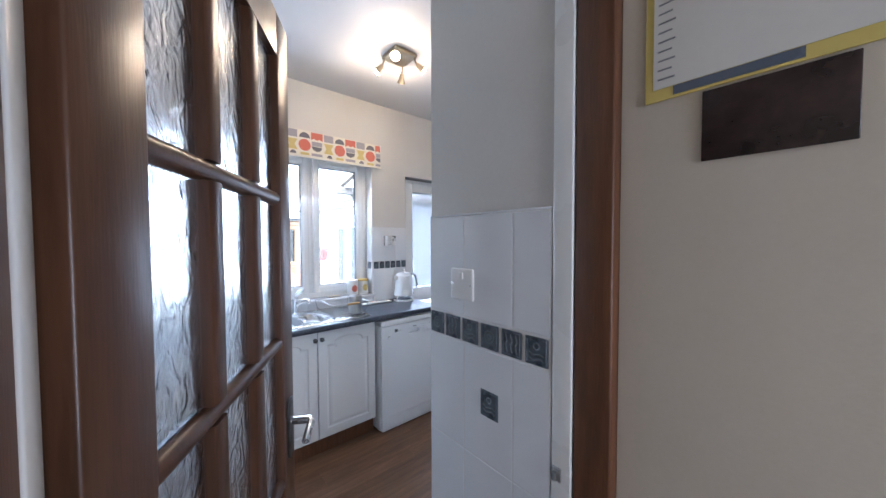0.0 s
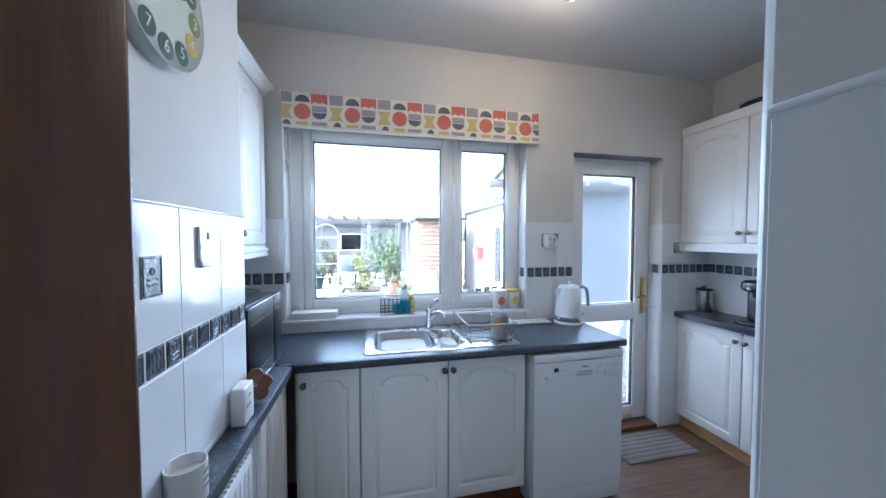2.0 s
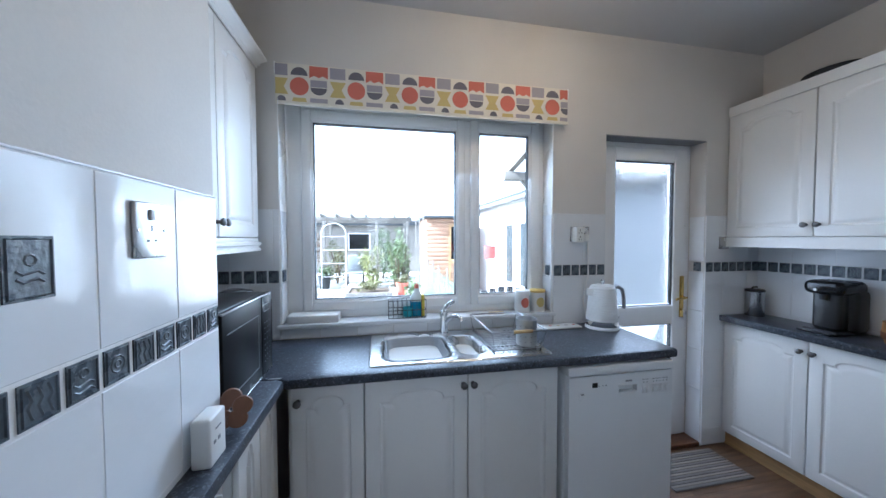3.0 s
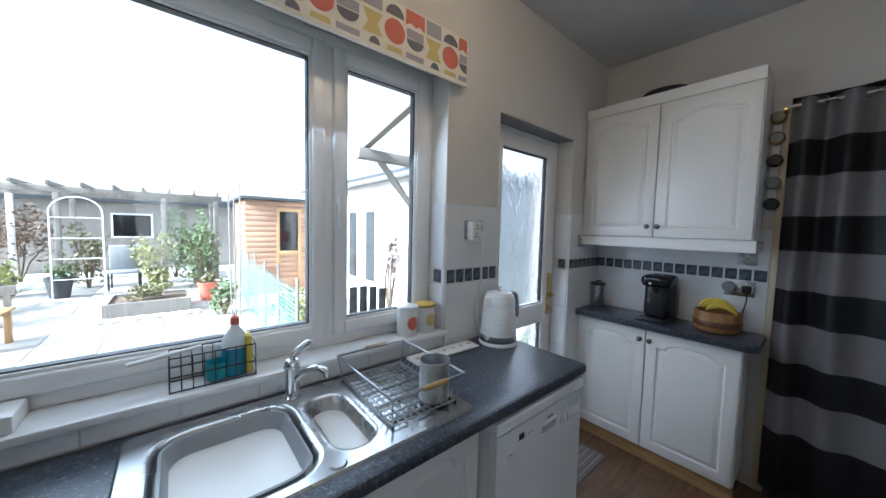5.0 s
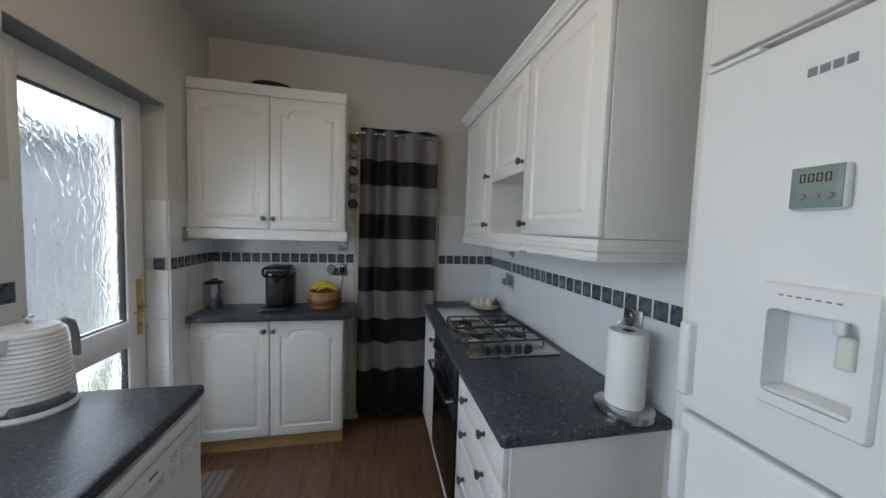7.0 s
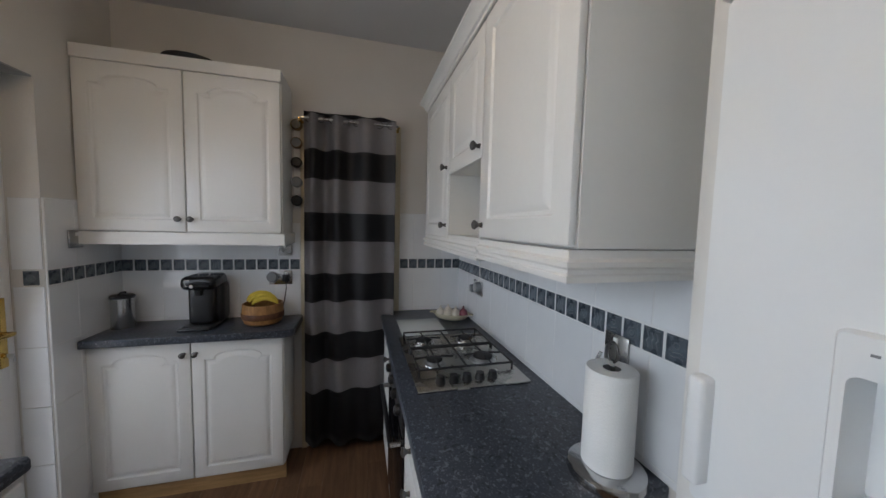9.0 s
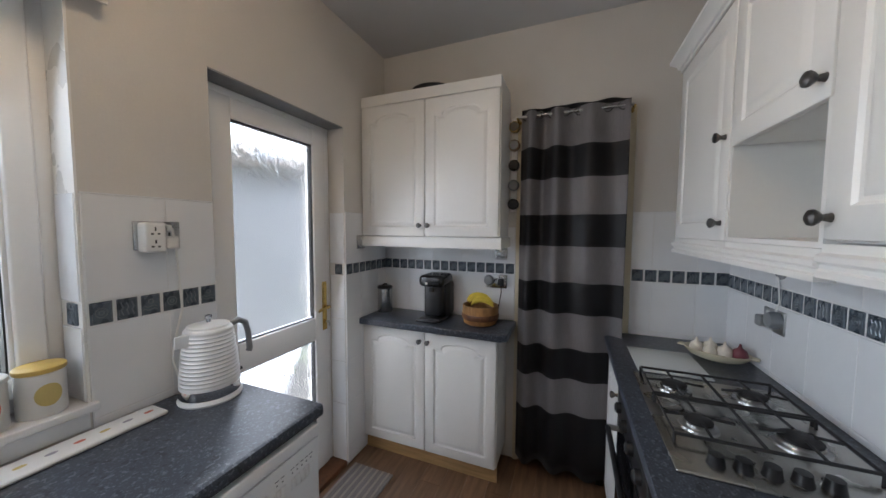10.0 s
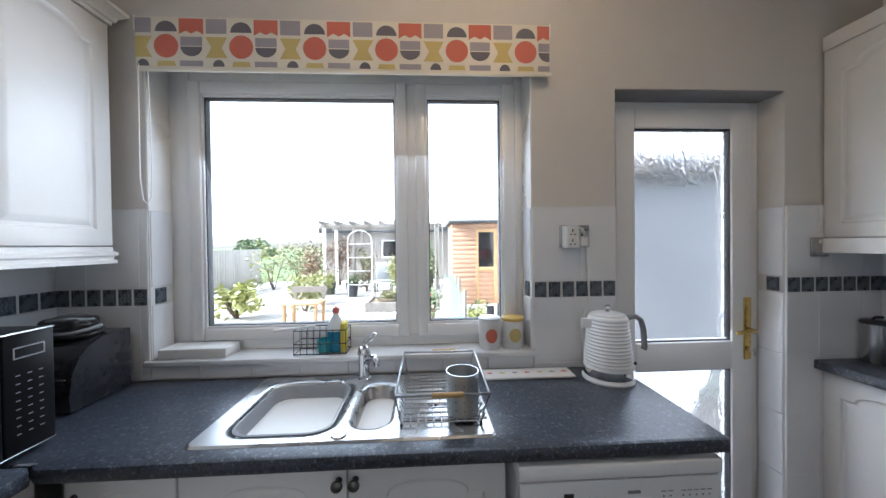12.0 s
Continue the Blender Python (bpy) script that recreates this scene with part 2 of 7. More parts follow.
def fan_shape(pts, depth=0.0015):
    """A thin flat shape in the x-z plane from outline points (x, z), facing -y."""
    bm = bmesh.new()
    f = bm.faces.new([bm.verts.new((x, 0, z)) for x, z in pts])
    res = bmesh.ops.extrude_face_region(bm, geom=[f])
    for v in res["geom"]:
        if isinstance(v, bmesh.types.BMVert):
            v.co.y = -depth
    bmesh.ops.recalc_face_normals(bm, faces=bm.faces)
    return bm


def circle_pts(cx, cz, rx, rz, a0=0, a1=360, n=20):
    return [(cx + rx * math.cos(radians(a0 + (a1 - a0) * i / n)), cz + rz * math.sin(radians(a0 + (a1 - a0) * i / n))) for i in range(n + (a1 - a0 < 360))]


def structure(name, bm, material, label, category):
    return tagged(part(name, bm, material), label, category, "", "structure")


# ---- the room ----
H = 2.70
XE, YS, XB, XW, XS = 2.20, -2.03, -0.86, -1.28, -0.225
TILE_TOP, ROW0, ROW1 = 1.585, 1.205, 1.278

floor = structure("floor", box(-1.6, 3.2, -4.2, 0.14, -0.06, -0.004), JAMBW, "dark wood plank floor of the kitchen", "floor")
ceiling = structure("ceiling", box(-1.6, 3.2, -4.2, 0.30, H, H + 0.1), CEIL, "plain off-white painted ceiling", "ceiling")
wall_north = structure("wall_north", boxes(
    (-1.6, -0.93, 0, 0.30, -0.2, H), (-0.93, 0.615, 0, 0.30, -0.2, 0.965), (-0.93, 0.615, 0, 0.30, 2.20, H),
    (0.615, 0.977, 0, 0.30, -0.2, H), (0.977, 1.741, 0, 0.30, 2.09, H), (1.741, 3.2, 0, 0.30, -0.2, H)),
    WALL, "cream painted wall with the window and the back door", "wall")
wall_east = structure("wall_east", boxes((XE, XE + 0.12, -1.0, 0, 0, H), (XE, XE + 0.12, -1.53, -1.0, 2.12, H), (XE, XE + 0.12, -2.2, -1.53, 0, H)),
    WALL, "cream painted wall with a curtained opening", "wall")
wall_south = structure("wall_south", box(-0.155, XE, YS - 0.15, YS, 0, H), WALL, "cream painted wall behind the hob", "wall")
wall_stub = structure("wall_stub", box(XS, -0.155, -2.335, -1.917, 0, H), WALL, "short white wall beside the kitchen doorway", "wall")
wall_hall_right = structure("wall_hall_right", box(XS + 0.02, -0.10, -4.2, -2.405, 0, H), HALLW, "buff painted hall wall", "wall")
wall_breast = structure("wall_breast", box(XW - 0.3, XB, -2.30, -0.82, 0, H), WALL, "white painted chimney breast with tiles", "wall")
wall_west = structure("wall_west", box(XW - 0.3, XW, -0.82, 0, 0, H), WALL, "white wall of the recess beside the window", "wall")
wall_hall_left = structure("wall_hall_left", boxes((-1.5, -0.86, -4.2, -2.405, 0, H), (-1.5, -0.922, -2.405, -2.3005, 0, H)), HALLW, "buff painted hall wall", "wall")
wall_hall_end = structure("wall_hall_end", box(-1.6, 0.0, -4.3, -4.2, 0, H), HALLW, "plain buff wall at the end of the hall", "wall")
wall_cupboard = structure("wall_cupboard", boxes((XE + 0.12, 3.1, -1.0, -0.9, 0, H), (XE + 0.12, 3.1, -1.63, -1.53, 0, H), (3.1, 3.2, -1.63, -0.9, 0, H)), WALL,
    "plain walls of the cupboard behind the curtain", "wall")


# ---- cabinets ----
def panel_door(name, w, h, arch, parent, place, material=CAB, knob=None, label=""):
    """A moulded door, width w along local x, height h along z, face towards -y; place: matrix."""
    bm = box(0, w, 0, 0.018, 0, h, 0.004)
    m = 0.058 if w > 0.3 else 0.05
    n = 18

    def outline(ins, yy):
        x0, x1, z0, z1 = m + ins, w - m - ins, m + ins, h - m - ins
        pts = [(x0, z0), (x1, z0)]
        rise = 0.042 if arch else 0.0
        top = z1 - rise
        pts.append((x1, top))
        if arch:
            sh = (x1 - x0) * 0.14
            pts.append((x1 - sh, top))
            for i in range(1, n):
                a = math.pi * i / n
                pts.append(((x0 + x1) / 2 + ((x1 - x0) / 2 - sh) * math.cos(a), top + rise * math.sin(a) ** 0.8))
            pts.append((x0 + sh, top))
        pts.append((x0, top))
        return [(x, yy, z) for x, z in pts]

    rings = [outline(0, 0.0002), outline(0.006, 0.006), outline(0.014, 0.0065), outline(0.030, -0.0012), outline(0.038, -0.0018)]
    bm2 = bmesh.new()
    vs = [[bm2.verts.new(p) for p in r] for r in rings]
    k = len(vs[0])
    for a, b in zip(vs, vs[1:]):
        for i in range(k):
            bm2.faces.new((a[i], a[(i + 1) % k], b[(i + 1) % k], b[i]))
    bm2.faces.new(vs[-1])
    bmesh.ops.recalc_face_normals(bm2, faces=bm2.faces)
    # a frame face round the sunken panel, instead of the slab's own front
    front = [f for f in bm.faces if f.normal.y < -0.99]
    big = max(front, key=lambda f: f.calc_area())
    loop = list(big.verts)
    bm.faces.remove(big)
    join(bm, bm2)
    bm.verts.ensure_lookup_table()
    outer = sorted([v for v in bm.verts if abs(v.co.y) < 1e-5 and (abs(v.co.x - 0.004) < 1e-4 or abs(v.co.x - w + 0.004) < 1e-4) and (abs(v.co.z - 0.004) < 1e-4 or abs(v.co.z - h + 0.004) < 1e-4)], key=lambda v: (v.co.z, v.co.x))
    inner = [v for v in bm.verts if abs(v.co.y - 0.0002) < 1e-6]
    inner_edges = [e for e in bm.edges if e.verts[0] in inner and e.verts[1] in inner]
    outer_edges = [e for e in bm.edges if e.is_boundary and e.verts[0] in outer and e.verts[1] in outer]
    try:
        bmesh.ops.triangle_fill(bm, edges=inner_edges + outer_edges, use_dissolve=False, normal=(0, -1, 0))
    except RuntimeError:
        pass
    bmesh.ops.recalc_face_normals(bm, faces=bm.faces)
    smooth(bm, 28)
    bm.transform(place)
    door = part(name, bm, material, parent, label)
    if knob:
        kp = place @ Vector((knob[0], 0, knob[1]))
        way = (place.to_3x3() @ Vector((0, -1, 0))).normalized()
        part("knob", lathe([(0, 0), (0.009, 0), (0.0075, 0.004), (0.006, 0.012), (0.012, 0.018), (0.0155, 0.024), (0.0145, 0.029), (0.008, 0.033), (0, 0.034)], kp, way, 16), PEWTER, door, "dark pewter knob")
    return door


def face_south(x, y, z):
    """Local door frame: x to +x, face to -y."""
    return Matrix.Translation((x, y, z))


def face_east(x, y, z):
    return Matrix.Translation((x, y, z)) @ Matrix.Rotation(radians(90), 4, "Z")


def face_west(x, y, z):
    return Matrix.Translation((x, y, z)) @ Matrix.Rotation(radians(-90), 4, "Z")


def face_north(x, y, z):
    return Matrix.Translation((x, y, z)) @ Matrix.Rotation(radians(180), 4, "Z")


def moulding(path, profile, closed=False):
    """Sweeps (out, up) points along level (x, y, z) corners; out is to the right of the way."""
    bm = bmesh.new()
    rows = []
    n = len(path)
    for i, p in enumerate(path):
        p = Vector(p)
        a = (p - Vector(path[i - 1])).normalized() if i else None
        b = (Vector(path[i + 1]) - p).normalized() if i < n - 1 else None
        d1 = a or b
        d2 = b or a
        n1, n2 = Vector((d1.y, -d1.x, 0)), Vector((d2.y, -d2.x, 0))
        mid = (n1 + n2).normalized()
        mid = mid / max(0.3, mid.dot(n1))
        rows.append([bm.verts.new(p + mid * o + Vector((0, 0, u))) for o, u in profile])
    k = len(profile)
    for r, s in zip(rows, rows[1:]):
        for i in range(k):
            bm.faces.new((r[i], r[(i + 1) % k], s[(i + 1) % k], s[i]))
    bm.faces.new(rows[0])
    bm.faces.new(rows[-1])
    bmesh.ops.recalc_face_normals(bm, faces=bm.faces)
    return smooth(bm, 30)


CORNICE = [(0, 0), (0.006, 0), (0.006, 0.012), (0.014, 0.016), (0.018, 0.030), (0.034, 0.046), (0.040, 0.050), (0.040, 0.062), (0, 0.062)]
PELMET = [(-0.02, 0), (0.012, 0), (0.012, 0.012), (0.006, 0.016), (0.006, 0.024), (0.014, 0.030), (0.014, 0.040), (0.004, 0.046), (0.004, 0.062), (-0.02, 0.062)]

# units under the sink
WT = 0.91
YF = -0.468          # door fronts of the sink run
u = thing("sink_unit", "white two-door base unit under the sink", "cabinet", (-0.04, -0.2, 0), "white base units")
part("body", box(-0.485, 0.382, YF + 0.020, -0.01, 0.12, 0.868), CAB, u)
part("plinth", box(-0.485, 0.382, YF + 0.05, YF + 0.066, 0.0, 0.118), JAMBW, u, "dark wooden plinth")
panel_door("door", 0.434, 0.735, True, u, face_south(-0.484, YF, 0.125), knob=(0.414, 0.685))
panel_door("door", 0.426, 0.735, True, u, face_south(-0.046, YF, 0.125), knob=(0.020, 0.685))
u = thing("corner_unit", "narrow white base unit beside the sink unit", "cabinet", (-0.62, -0.2, 0), "white base units")
part("body", box(-0.780, -0.488, YF + 0.020, -0.01, 0.12, 0.868), CAB, u)
part("plinth", box(-0.780, -0.488, YF + 0.05, YF + 0.066, 0.0, 0.118), JAMBW, u, "dark wooden plinth")
panel_door("door", 0.275, 0.735, True, u, face_south(-0.765, YF, 0.125), knob=(0.026, 0.672))
u = thing("side_unit", "white base unit under the narrow worktop leg", "cabinet", (-1.0, -0.65, 0), "white base units")
part("body", box(XW + 0.01, -0.83, -0.825, -0.475, 0.12, 0.868), CAB, u)
part("plinth", box(-0.86, -0.845, -0.825, -0.475, 0.0, 0.118), JAMBW, u, "dark wooden plinth")
panel_door("door", 0.17, 0.735, True, u, face_east(-0.812, -0.655, 0.125))
panel_door("door", 0.16, 0.735, True, u, face_east(-0.812, -0.820, 0.125))


# worktop of the sink run, with the cut-out for the sink, and the leg along the breast
SX0, SX1, SY0, SY1 = -0.470, 0.358, -0.474, -0.030
ZB = 0.870


def slab(outline, z0, z1, r=0.010, hole=None):
    """A worktop over (x, y) points, counter-clockwise, with rounded upper and lower edges and perhaps a cut-out."""
    bm = bmesh.new()
    n = len(outline)

    def inset(d):
        pts = []
        for i in range(n):
            p, a, b = Vector(outline[i]), Vector(outline[i - 1]), Vector(outline[(i + 1) % n])
            u1, u2 = (p - a).normalized(), (b - p).normalized()
            n1, n2 = Vector((-u1.y, u1.x)), Vector((-u2.y, u2.x))
            m = (n1 + n2).normalized()
            pts.append(p + m * d / max(0.3, m.dot(n1)))
        return pts

    rings = [[bm.verts.new((p.x, p.y, z)) for p in inset(d)] for d, z in ((r, z0), (r * 0.3, z0 + r * 0.3), (0, z0 + r), (0, z1 - r), (r * 0.3, z1 - r * 0.3), (r, z1))]
    for a, b in zip(rings, rings[1:]):
        for i in range(n):
            bm.faces.new((a[i], a[(i + 1) % n], b[(i + 1) % n], b[i]))
    holes = [[bm.verts.new((x, y, z)) for x, y in hole] for z in (z0, z1)] if hole else [[], []]
    if hole:
        k = len(hole)
        for i in range(k):
            bm.faces.new((holes[0][i], holes[0][(i + 1) % k], holes[1][(i + 1) % k], holes[1][i]))
    for ring, h in ((rings[0], holes[0]), (rings[-1], holes[1])):
        edges = [bm.edges.get((ring[i], ring[(i + 1) % n])) for i in range(n)]
        edges += [bm.edges.get((h[i], h[(i + 1) % len(h)])) for i in range(len(h))]
        bmesh.ops.triangle_fill(bm, edges=edges, use_dissolve=False, normal=(0, 0, 1))
    bmesh.ops.recalc_face_normals(bm, faces=bm.faces)
    return smooth(bm, 40)


tagged(part("worktop", slab([(XW, 0), (XW, -0.505), (-0.80, -0.505), (-0.772, -0.525), (0.969, -0.525), (0.977, -0.516), (0.977, 0)], ZB, WT, 0.010,
    [(SX0 + 0.02, SY0 + 0.02), (SX1 - 0.02, SY0 + 0.02), (SX1 - 0.02, SY1 - 0.02), (SX0 + 0.02, SY1 - 0.02)]), WORKTOP), "dark blue-grey speckled laminate worktop round the sink", "worktop")
wl = tagged(part("worktop", slab([(XW, -0.508), (XW, -0.818), (XB, -0.818), (XB, -1.62), (-0.775, -1.62), (-0.775, -0.528), (-0.80, -0.508)], ZB, WT, 0.008), WORKTOP), "narrow dark speckled worktop leg along the tiled breast", "worktop")
part("joint_strip", boxes((-1.1, -0.785, -0.510, -0.502, WT, WT + 0.002)), STEEL, wl, "metal joint strip")

# sink
sink = thing("sink", "stainless steel one and a half bowl sink with drainer", "sink", (-0.06, -0.24, WT))


def rounded(x0, x1, y0, y1, r, n=6):
    pts = []
    for cx, cy, a in ((x1 - r, y1 - r, 0), (x0 + r, y1 - r, 90), (x0 + r, y0 + r, 180), (x1 - r, y0 + r, 270)):
        for i in range(n + 1):
            t = radians(a + 90 * i / n)
            pts.append((cx + r * math.cos(t), cy + r * math.sin(t)))
    return pts


def bowl(x0, x1, y0, y1, r, depth, top):
    bm = bmesh.new()
    rings = []
    for ins, z, rr in ((-0.012, top, r + 0.012), (-0.004, top - 0.001, r + 0.004), (0.004, top - 0.008, r), (0.012, top - depth + 0.03, r * 0.9), (0.04, top - depth, r * 0.7)):
        rings.append([bm.verts.new((x, y, z)) for x, y in rounded(x0 + ins, x1 - ins, y0 + ins, y1 - ins, rr)])
    for a, b in zip(rings, rings[1:]):
        for i in range(len(a)):
            bm.faces.new((a[i], a[(i + 1) % len(a)], b[(i + 1) % len(a)], b[i]))
    bm.faces.new(rings[-1])
    bmesh.ops.recalc_face_normals(bm, faces=bm.faces)
    for f in bm.faces:
        if f.normal.z < -0.2:
            f.normal_flip()
    return smooth(bm, 50)


B1, B2 = (-0.412, -0.095, -0.436, -0.085), (-0.060, 0.060, -0.415, -0.125)
ST = WT + 0.006
plate = bmesh.new()
outer = [plate.verts.new((x, y, ST)) for x, y in rounded(SX0 + 0.006, SX1 - 0.006, SY0 + 0.006, SY1 - 0.006, 0.02)]
edges = [plate.edges.new((outer[i], outer[(i + 1) % len(outer)])) for i in range(len(outer))]
for b, r in ((B1, 0.075), (B2, 0.055)):
    ring = [plate.verts.new((x, y, ST)) for x, y in rounded(b[0] - 0.012, b[1] + 0.012, b[2] - 0.012, b[3] + 0.012, r + 0.012)]
    edges += [plate.edges.new((ring[i], ring[(i + 1) % len(ring)])) for i in range(len(ring))]
bmesh.ops.triangle_fill(plate, edges=edges, use_dissolve=False, normal=(0, 0, 1))
rim = [plate.verts.new((x, y, WT + 0.0005)) for x, y in rounded(SX0, SX1, SY0, SY1, 0.024)]
for i in range(len(rim)):
    j = (i + 1) % len(rim)
    plate.faces.new((rim[i], rim[j], outer[j], outer[i]))
bmesh.ops.recalc_face_normals(plate, faces=plate.faces)
part("rim", smooth(plate, 30), STEEL, sink)
part("main_bowl", bowl(*B1, 0.075, 0.15, ST), STEEL, sink)
part("half_bowl", bowl(*B2, 0.055, 0.11, ST), STEEL, sink)
for i in range(8):
    yy = -0.385 + i * 0.044
    part("drainer_rib", tube([(0.095, yy, ST), (0.11, yy, ST + 0.0015), (0.33, yy, ST + 0.0015), (0.345, yy, ST)], 0.0035, 6), STEEL, sink)
part("waste", lathe([(0, 0.004), (0.02, 0.005), (0.03, 0.003), (0.034, 0)], (0.0, -0.25, ST - 0.11)), CHROME, sink)
part("overflow_cover", lathe([(0, 0.004), (0.018, 0.004), (0.022, 0)], (-0.075, -0.445, ST), seg=20), STEEL, sink)

# mixer tap
tap = thing("mixer_tap", "chrome single lever kitchen mixer tap on the sink", "tap", (-0.077, -0.075, ST))
part("body", lathe([(0, 0), (0.026, 0), (0.026, 0.006), (0.021, 0.010), (0.020, 0.09), (0.022, 0.10), (0.022, 0.118), (0.016, 0.126), (0, 0.128)], (-0.077, -0.075, ST)), CHROME, tap)
part("spout", tube([(-0.077, -0.075, ST + 0.045), (-0.066, -0.092, ST + 0.070), (-0.052, -0.118, ST + 0.095), (-0.034, -0.150, ST + 0.112), (-0.018, -0.178, ST + 0.116), (-0.010, -0.192, ST + 0.108), (-0.010, -0.193, ST + 0.094)], 0.0115, 12), CHROME, tap)
lv = [(0.0, 0.0), (0.020, 0.030), (0.046, 0.050), (0.066, 0.062), (0.076, 0.060), (0.072, 0.050), (0.050, 0.036), (0.026, 0.014)]
part("lever", tube([(-0.083 + u * 0.75, -0.070 - u * 0.45, ST + 0.122 + w) for u, w in lv], 0.0062, 8, True), CHROME, tap, "looped chrome lever")
part("collar", lathe([(0.0225, 0.096), (0.0245, 0.099), (0.0245, 0.104), (0.0225, 0.107)], (-0.077, -0.075, ST), seg=24), CHROME, tap)

# dishwasher
dw = thing("dishwasher", "white freestanding dishwasher under the worktop", "dishwasher", (0.69, -0.25, 0))
DX0, DX1, DY, DZ = 0.402, 0.948, -0.522, 0.819
part("body", box(DX0, DX1, DY + 0.035, -0.02, 0.012, DZ - 0.002, 0.004), APPL, dw)
part("lid", box(DX0 - 0.002, DX1 + 0.002, DY - 0.004, -0.02, DZ, DZ + 0.040, 0.006, 3), APPL, dw)
part("kick_panel", box(DX0 + 0.006, DX1 - 0.006, DY + 0.006, DY + 0.034, 0.012, 0.108, 0.004), APPL, dw)
# one tall front with a hand recess right of its middle
G0, G1, H0, H1 = DX0 + 0.253, DX0 + 0.350, DZ - 0.090, DZ - 0.060
dd = part("door", boxes((DX0 + 0.002, G0, DY, DY + 0.034, 0.115, DZ - 0.005), (G1, DX1 - 0.002, DY, DY + 0.034, 0.115, DZ - 0.005), (G0, G1, DY, DY + 0.034, 0.115, H0), (G0, G1, DY, DY + 0.034, H1, DZ - 0.005), (G0, G1, DY + 0.024, DY + 0.034, H0, H1)), APPL, dw)
part("grip", box(G0 - 0.003, G1 + 0.003, DY - 0.004, DY + 0.004, H1, H1 + 0.006, 0.0015, 1), APPL, dd)
part("display", box(DX0 + 0.117, DX0 + 0.143, DY - 0.002, DY, DZ - 0.057, DZ - 0.036), BLACK, dd)
for i in range(3):
    part("indicator_light", lathe([(0, 0), (0.0028, 0), (0.0022, 0.0015), (0, 0.0015)], (DX0 + 0.151 + i * 0.018, DY, DZ - 0.052), (0, -1, 0), 8), GREYP, dd)
part("badge", box(DX0 + 0.288, DX0 + 0.322, DY - 0.002, DY, DZ - 0.043, DZ - 0.036), GREYP, dd)
part("power_button", box(DX0 + 0.052, DX0 + 0.078, DY - 0.004, DY, DZ - 0.108, DZ - 0.074, 0.0015, 1), APPL, dd)
part("power_mark", box(DX0 + 0.057, DX0 + 0.073, DY - 0.0055, DY - 0.004, DZ - 0.084, DZ - 0.080), GREYP, dd)
for u in (0.378, 0.397, 0.432, 0.450, 0.468, 0.486, 0.504):
    part("programme_button", box(DX0 + u, DX0 + u + 0.0165, DY - 0.004, DY, DZ - 0.104, DZ - 0.068, 0.0015, 1), APPL, dd)
    part("programme_mark", boxes((DX0 + u + 0.005, DX0 + u + 0.0095, DY - 0.0012, DY, DZ - 0.056, DZ - 0.052), (DX0 + u + 0.001, DX0 + u + 0.014, DY - 0.0012, DY, DZ - 0.042, DZ - 0.040)), GREYP, dd)

# window
win = tagged(thing("window_1", "white plastic double window over the sink", "window", (-0.15, 0.13, 1.0)), kind="structure")
WY = 0.115
part("window_frame", boxes((-0.93, -0.844, WY, WY + 0.07, 0.985, 2.20), (0.578, 0.615, WY, WY + 0.07, 0.985, 2.20), (-0.844, 0.578, WY, WY + 0.07, 0.985, 1.035), (-0.844, 0.578, WY, WY + 0.07, 2.150, 2.20),
    (0.086, 0.132, WY, WY + 0.07, 1.035, 2.150), bevel=0.006), UPVC, win)
for x0, x1, ra_, rb_ in ((-0.842, 0.090, 0.051, 0.046), (0.126, 0.576, 0.046, 0.059)):
    g0, g1, k0, k1 = x0 + ra_, x1 - rb_, 1.083, 2.094
    s = part("sash", boxes((x0, g0, WY - 0.018, WY + 0.05, 1.030, 2.150), (g1, x1, WY - 0.018, WY + 0.05, 1.030, 2.150), (g0, g1, WY - 0.018, WY + 0.05, 1.030, k0), (g0, g1, WY - 0.018, WY + 0.05, k1, 2.150), bevel=0.007), UPVC, win)
    part("glazing_bead", boxes((g0 - 0.002, g0 + 0.010, WY - 0.010, WY + 0.012, k0, k1), (g1 - 0.010, g1 + 0.002, WY - 0.010, WY + 0.012, k0, k1), (g0 + 0.010, g1 - 0.010, WY - 0.010, WY + 0.012, k0 - 0.002, k0 + 0.010), (g0 + 0.010, g1 - 0.010, WY - 0.010, WY + 0.012, k1 - 0.010, k1 + 0.002), bevel=0.003), UPVC, s)
    part("seal", boxes((g0 + 0.010, g0 + 0.014, WY - 0.002, WY + 0.03, k0 + 0.010, k1 - 0.010), (g1 - 0.014, g1 - 0.010, WY - 0.002, WY + 0.03, k0 + 0.010, k1 - 0.010), (g0 + 0.014, g1 - 0.014, WY - 0.002, WY + 0.03, k0 + 0.010, k0 + 0.014), (g0 + 0.014, g1 - 0.014, WY - 0.002, WY + 0.03, k1 - 0.014, k1 - 0.010)), RUBBER, s)
    p = part("pane", box(g0 + 0.001, g1 - 0.001, WY + 0.014, WY + 0.018, k0 + 0.001, k1 - 0.001), GLASS, s)
    p.visible_shadow = False
part("window_sill", box(-0.945, 0.630, -0.022, WY + 0.01, 0.965, 0.988, 0.004), TILE, win)
part("handle", boxes((0.132, 0.148, WY - 0.034, WY - 0.018, 1.55, 1.58), (0.131, 0.149, WY - 0.046, WY - 0.034, 1.46, 1.585), bevel=0.005), UPVC, win)
part("reveal_lining", boxes((-0.932, -0.926, -0.002, WY, 0.988, 2.20), (0.611, 0.617, -0.002, WY, 0.988, 2.20)), GLOSSW, win)

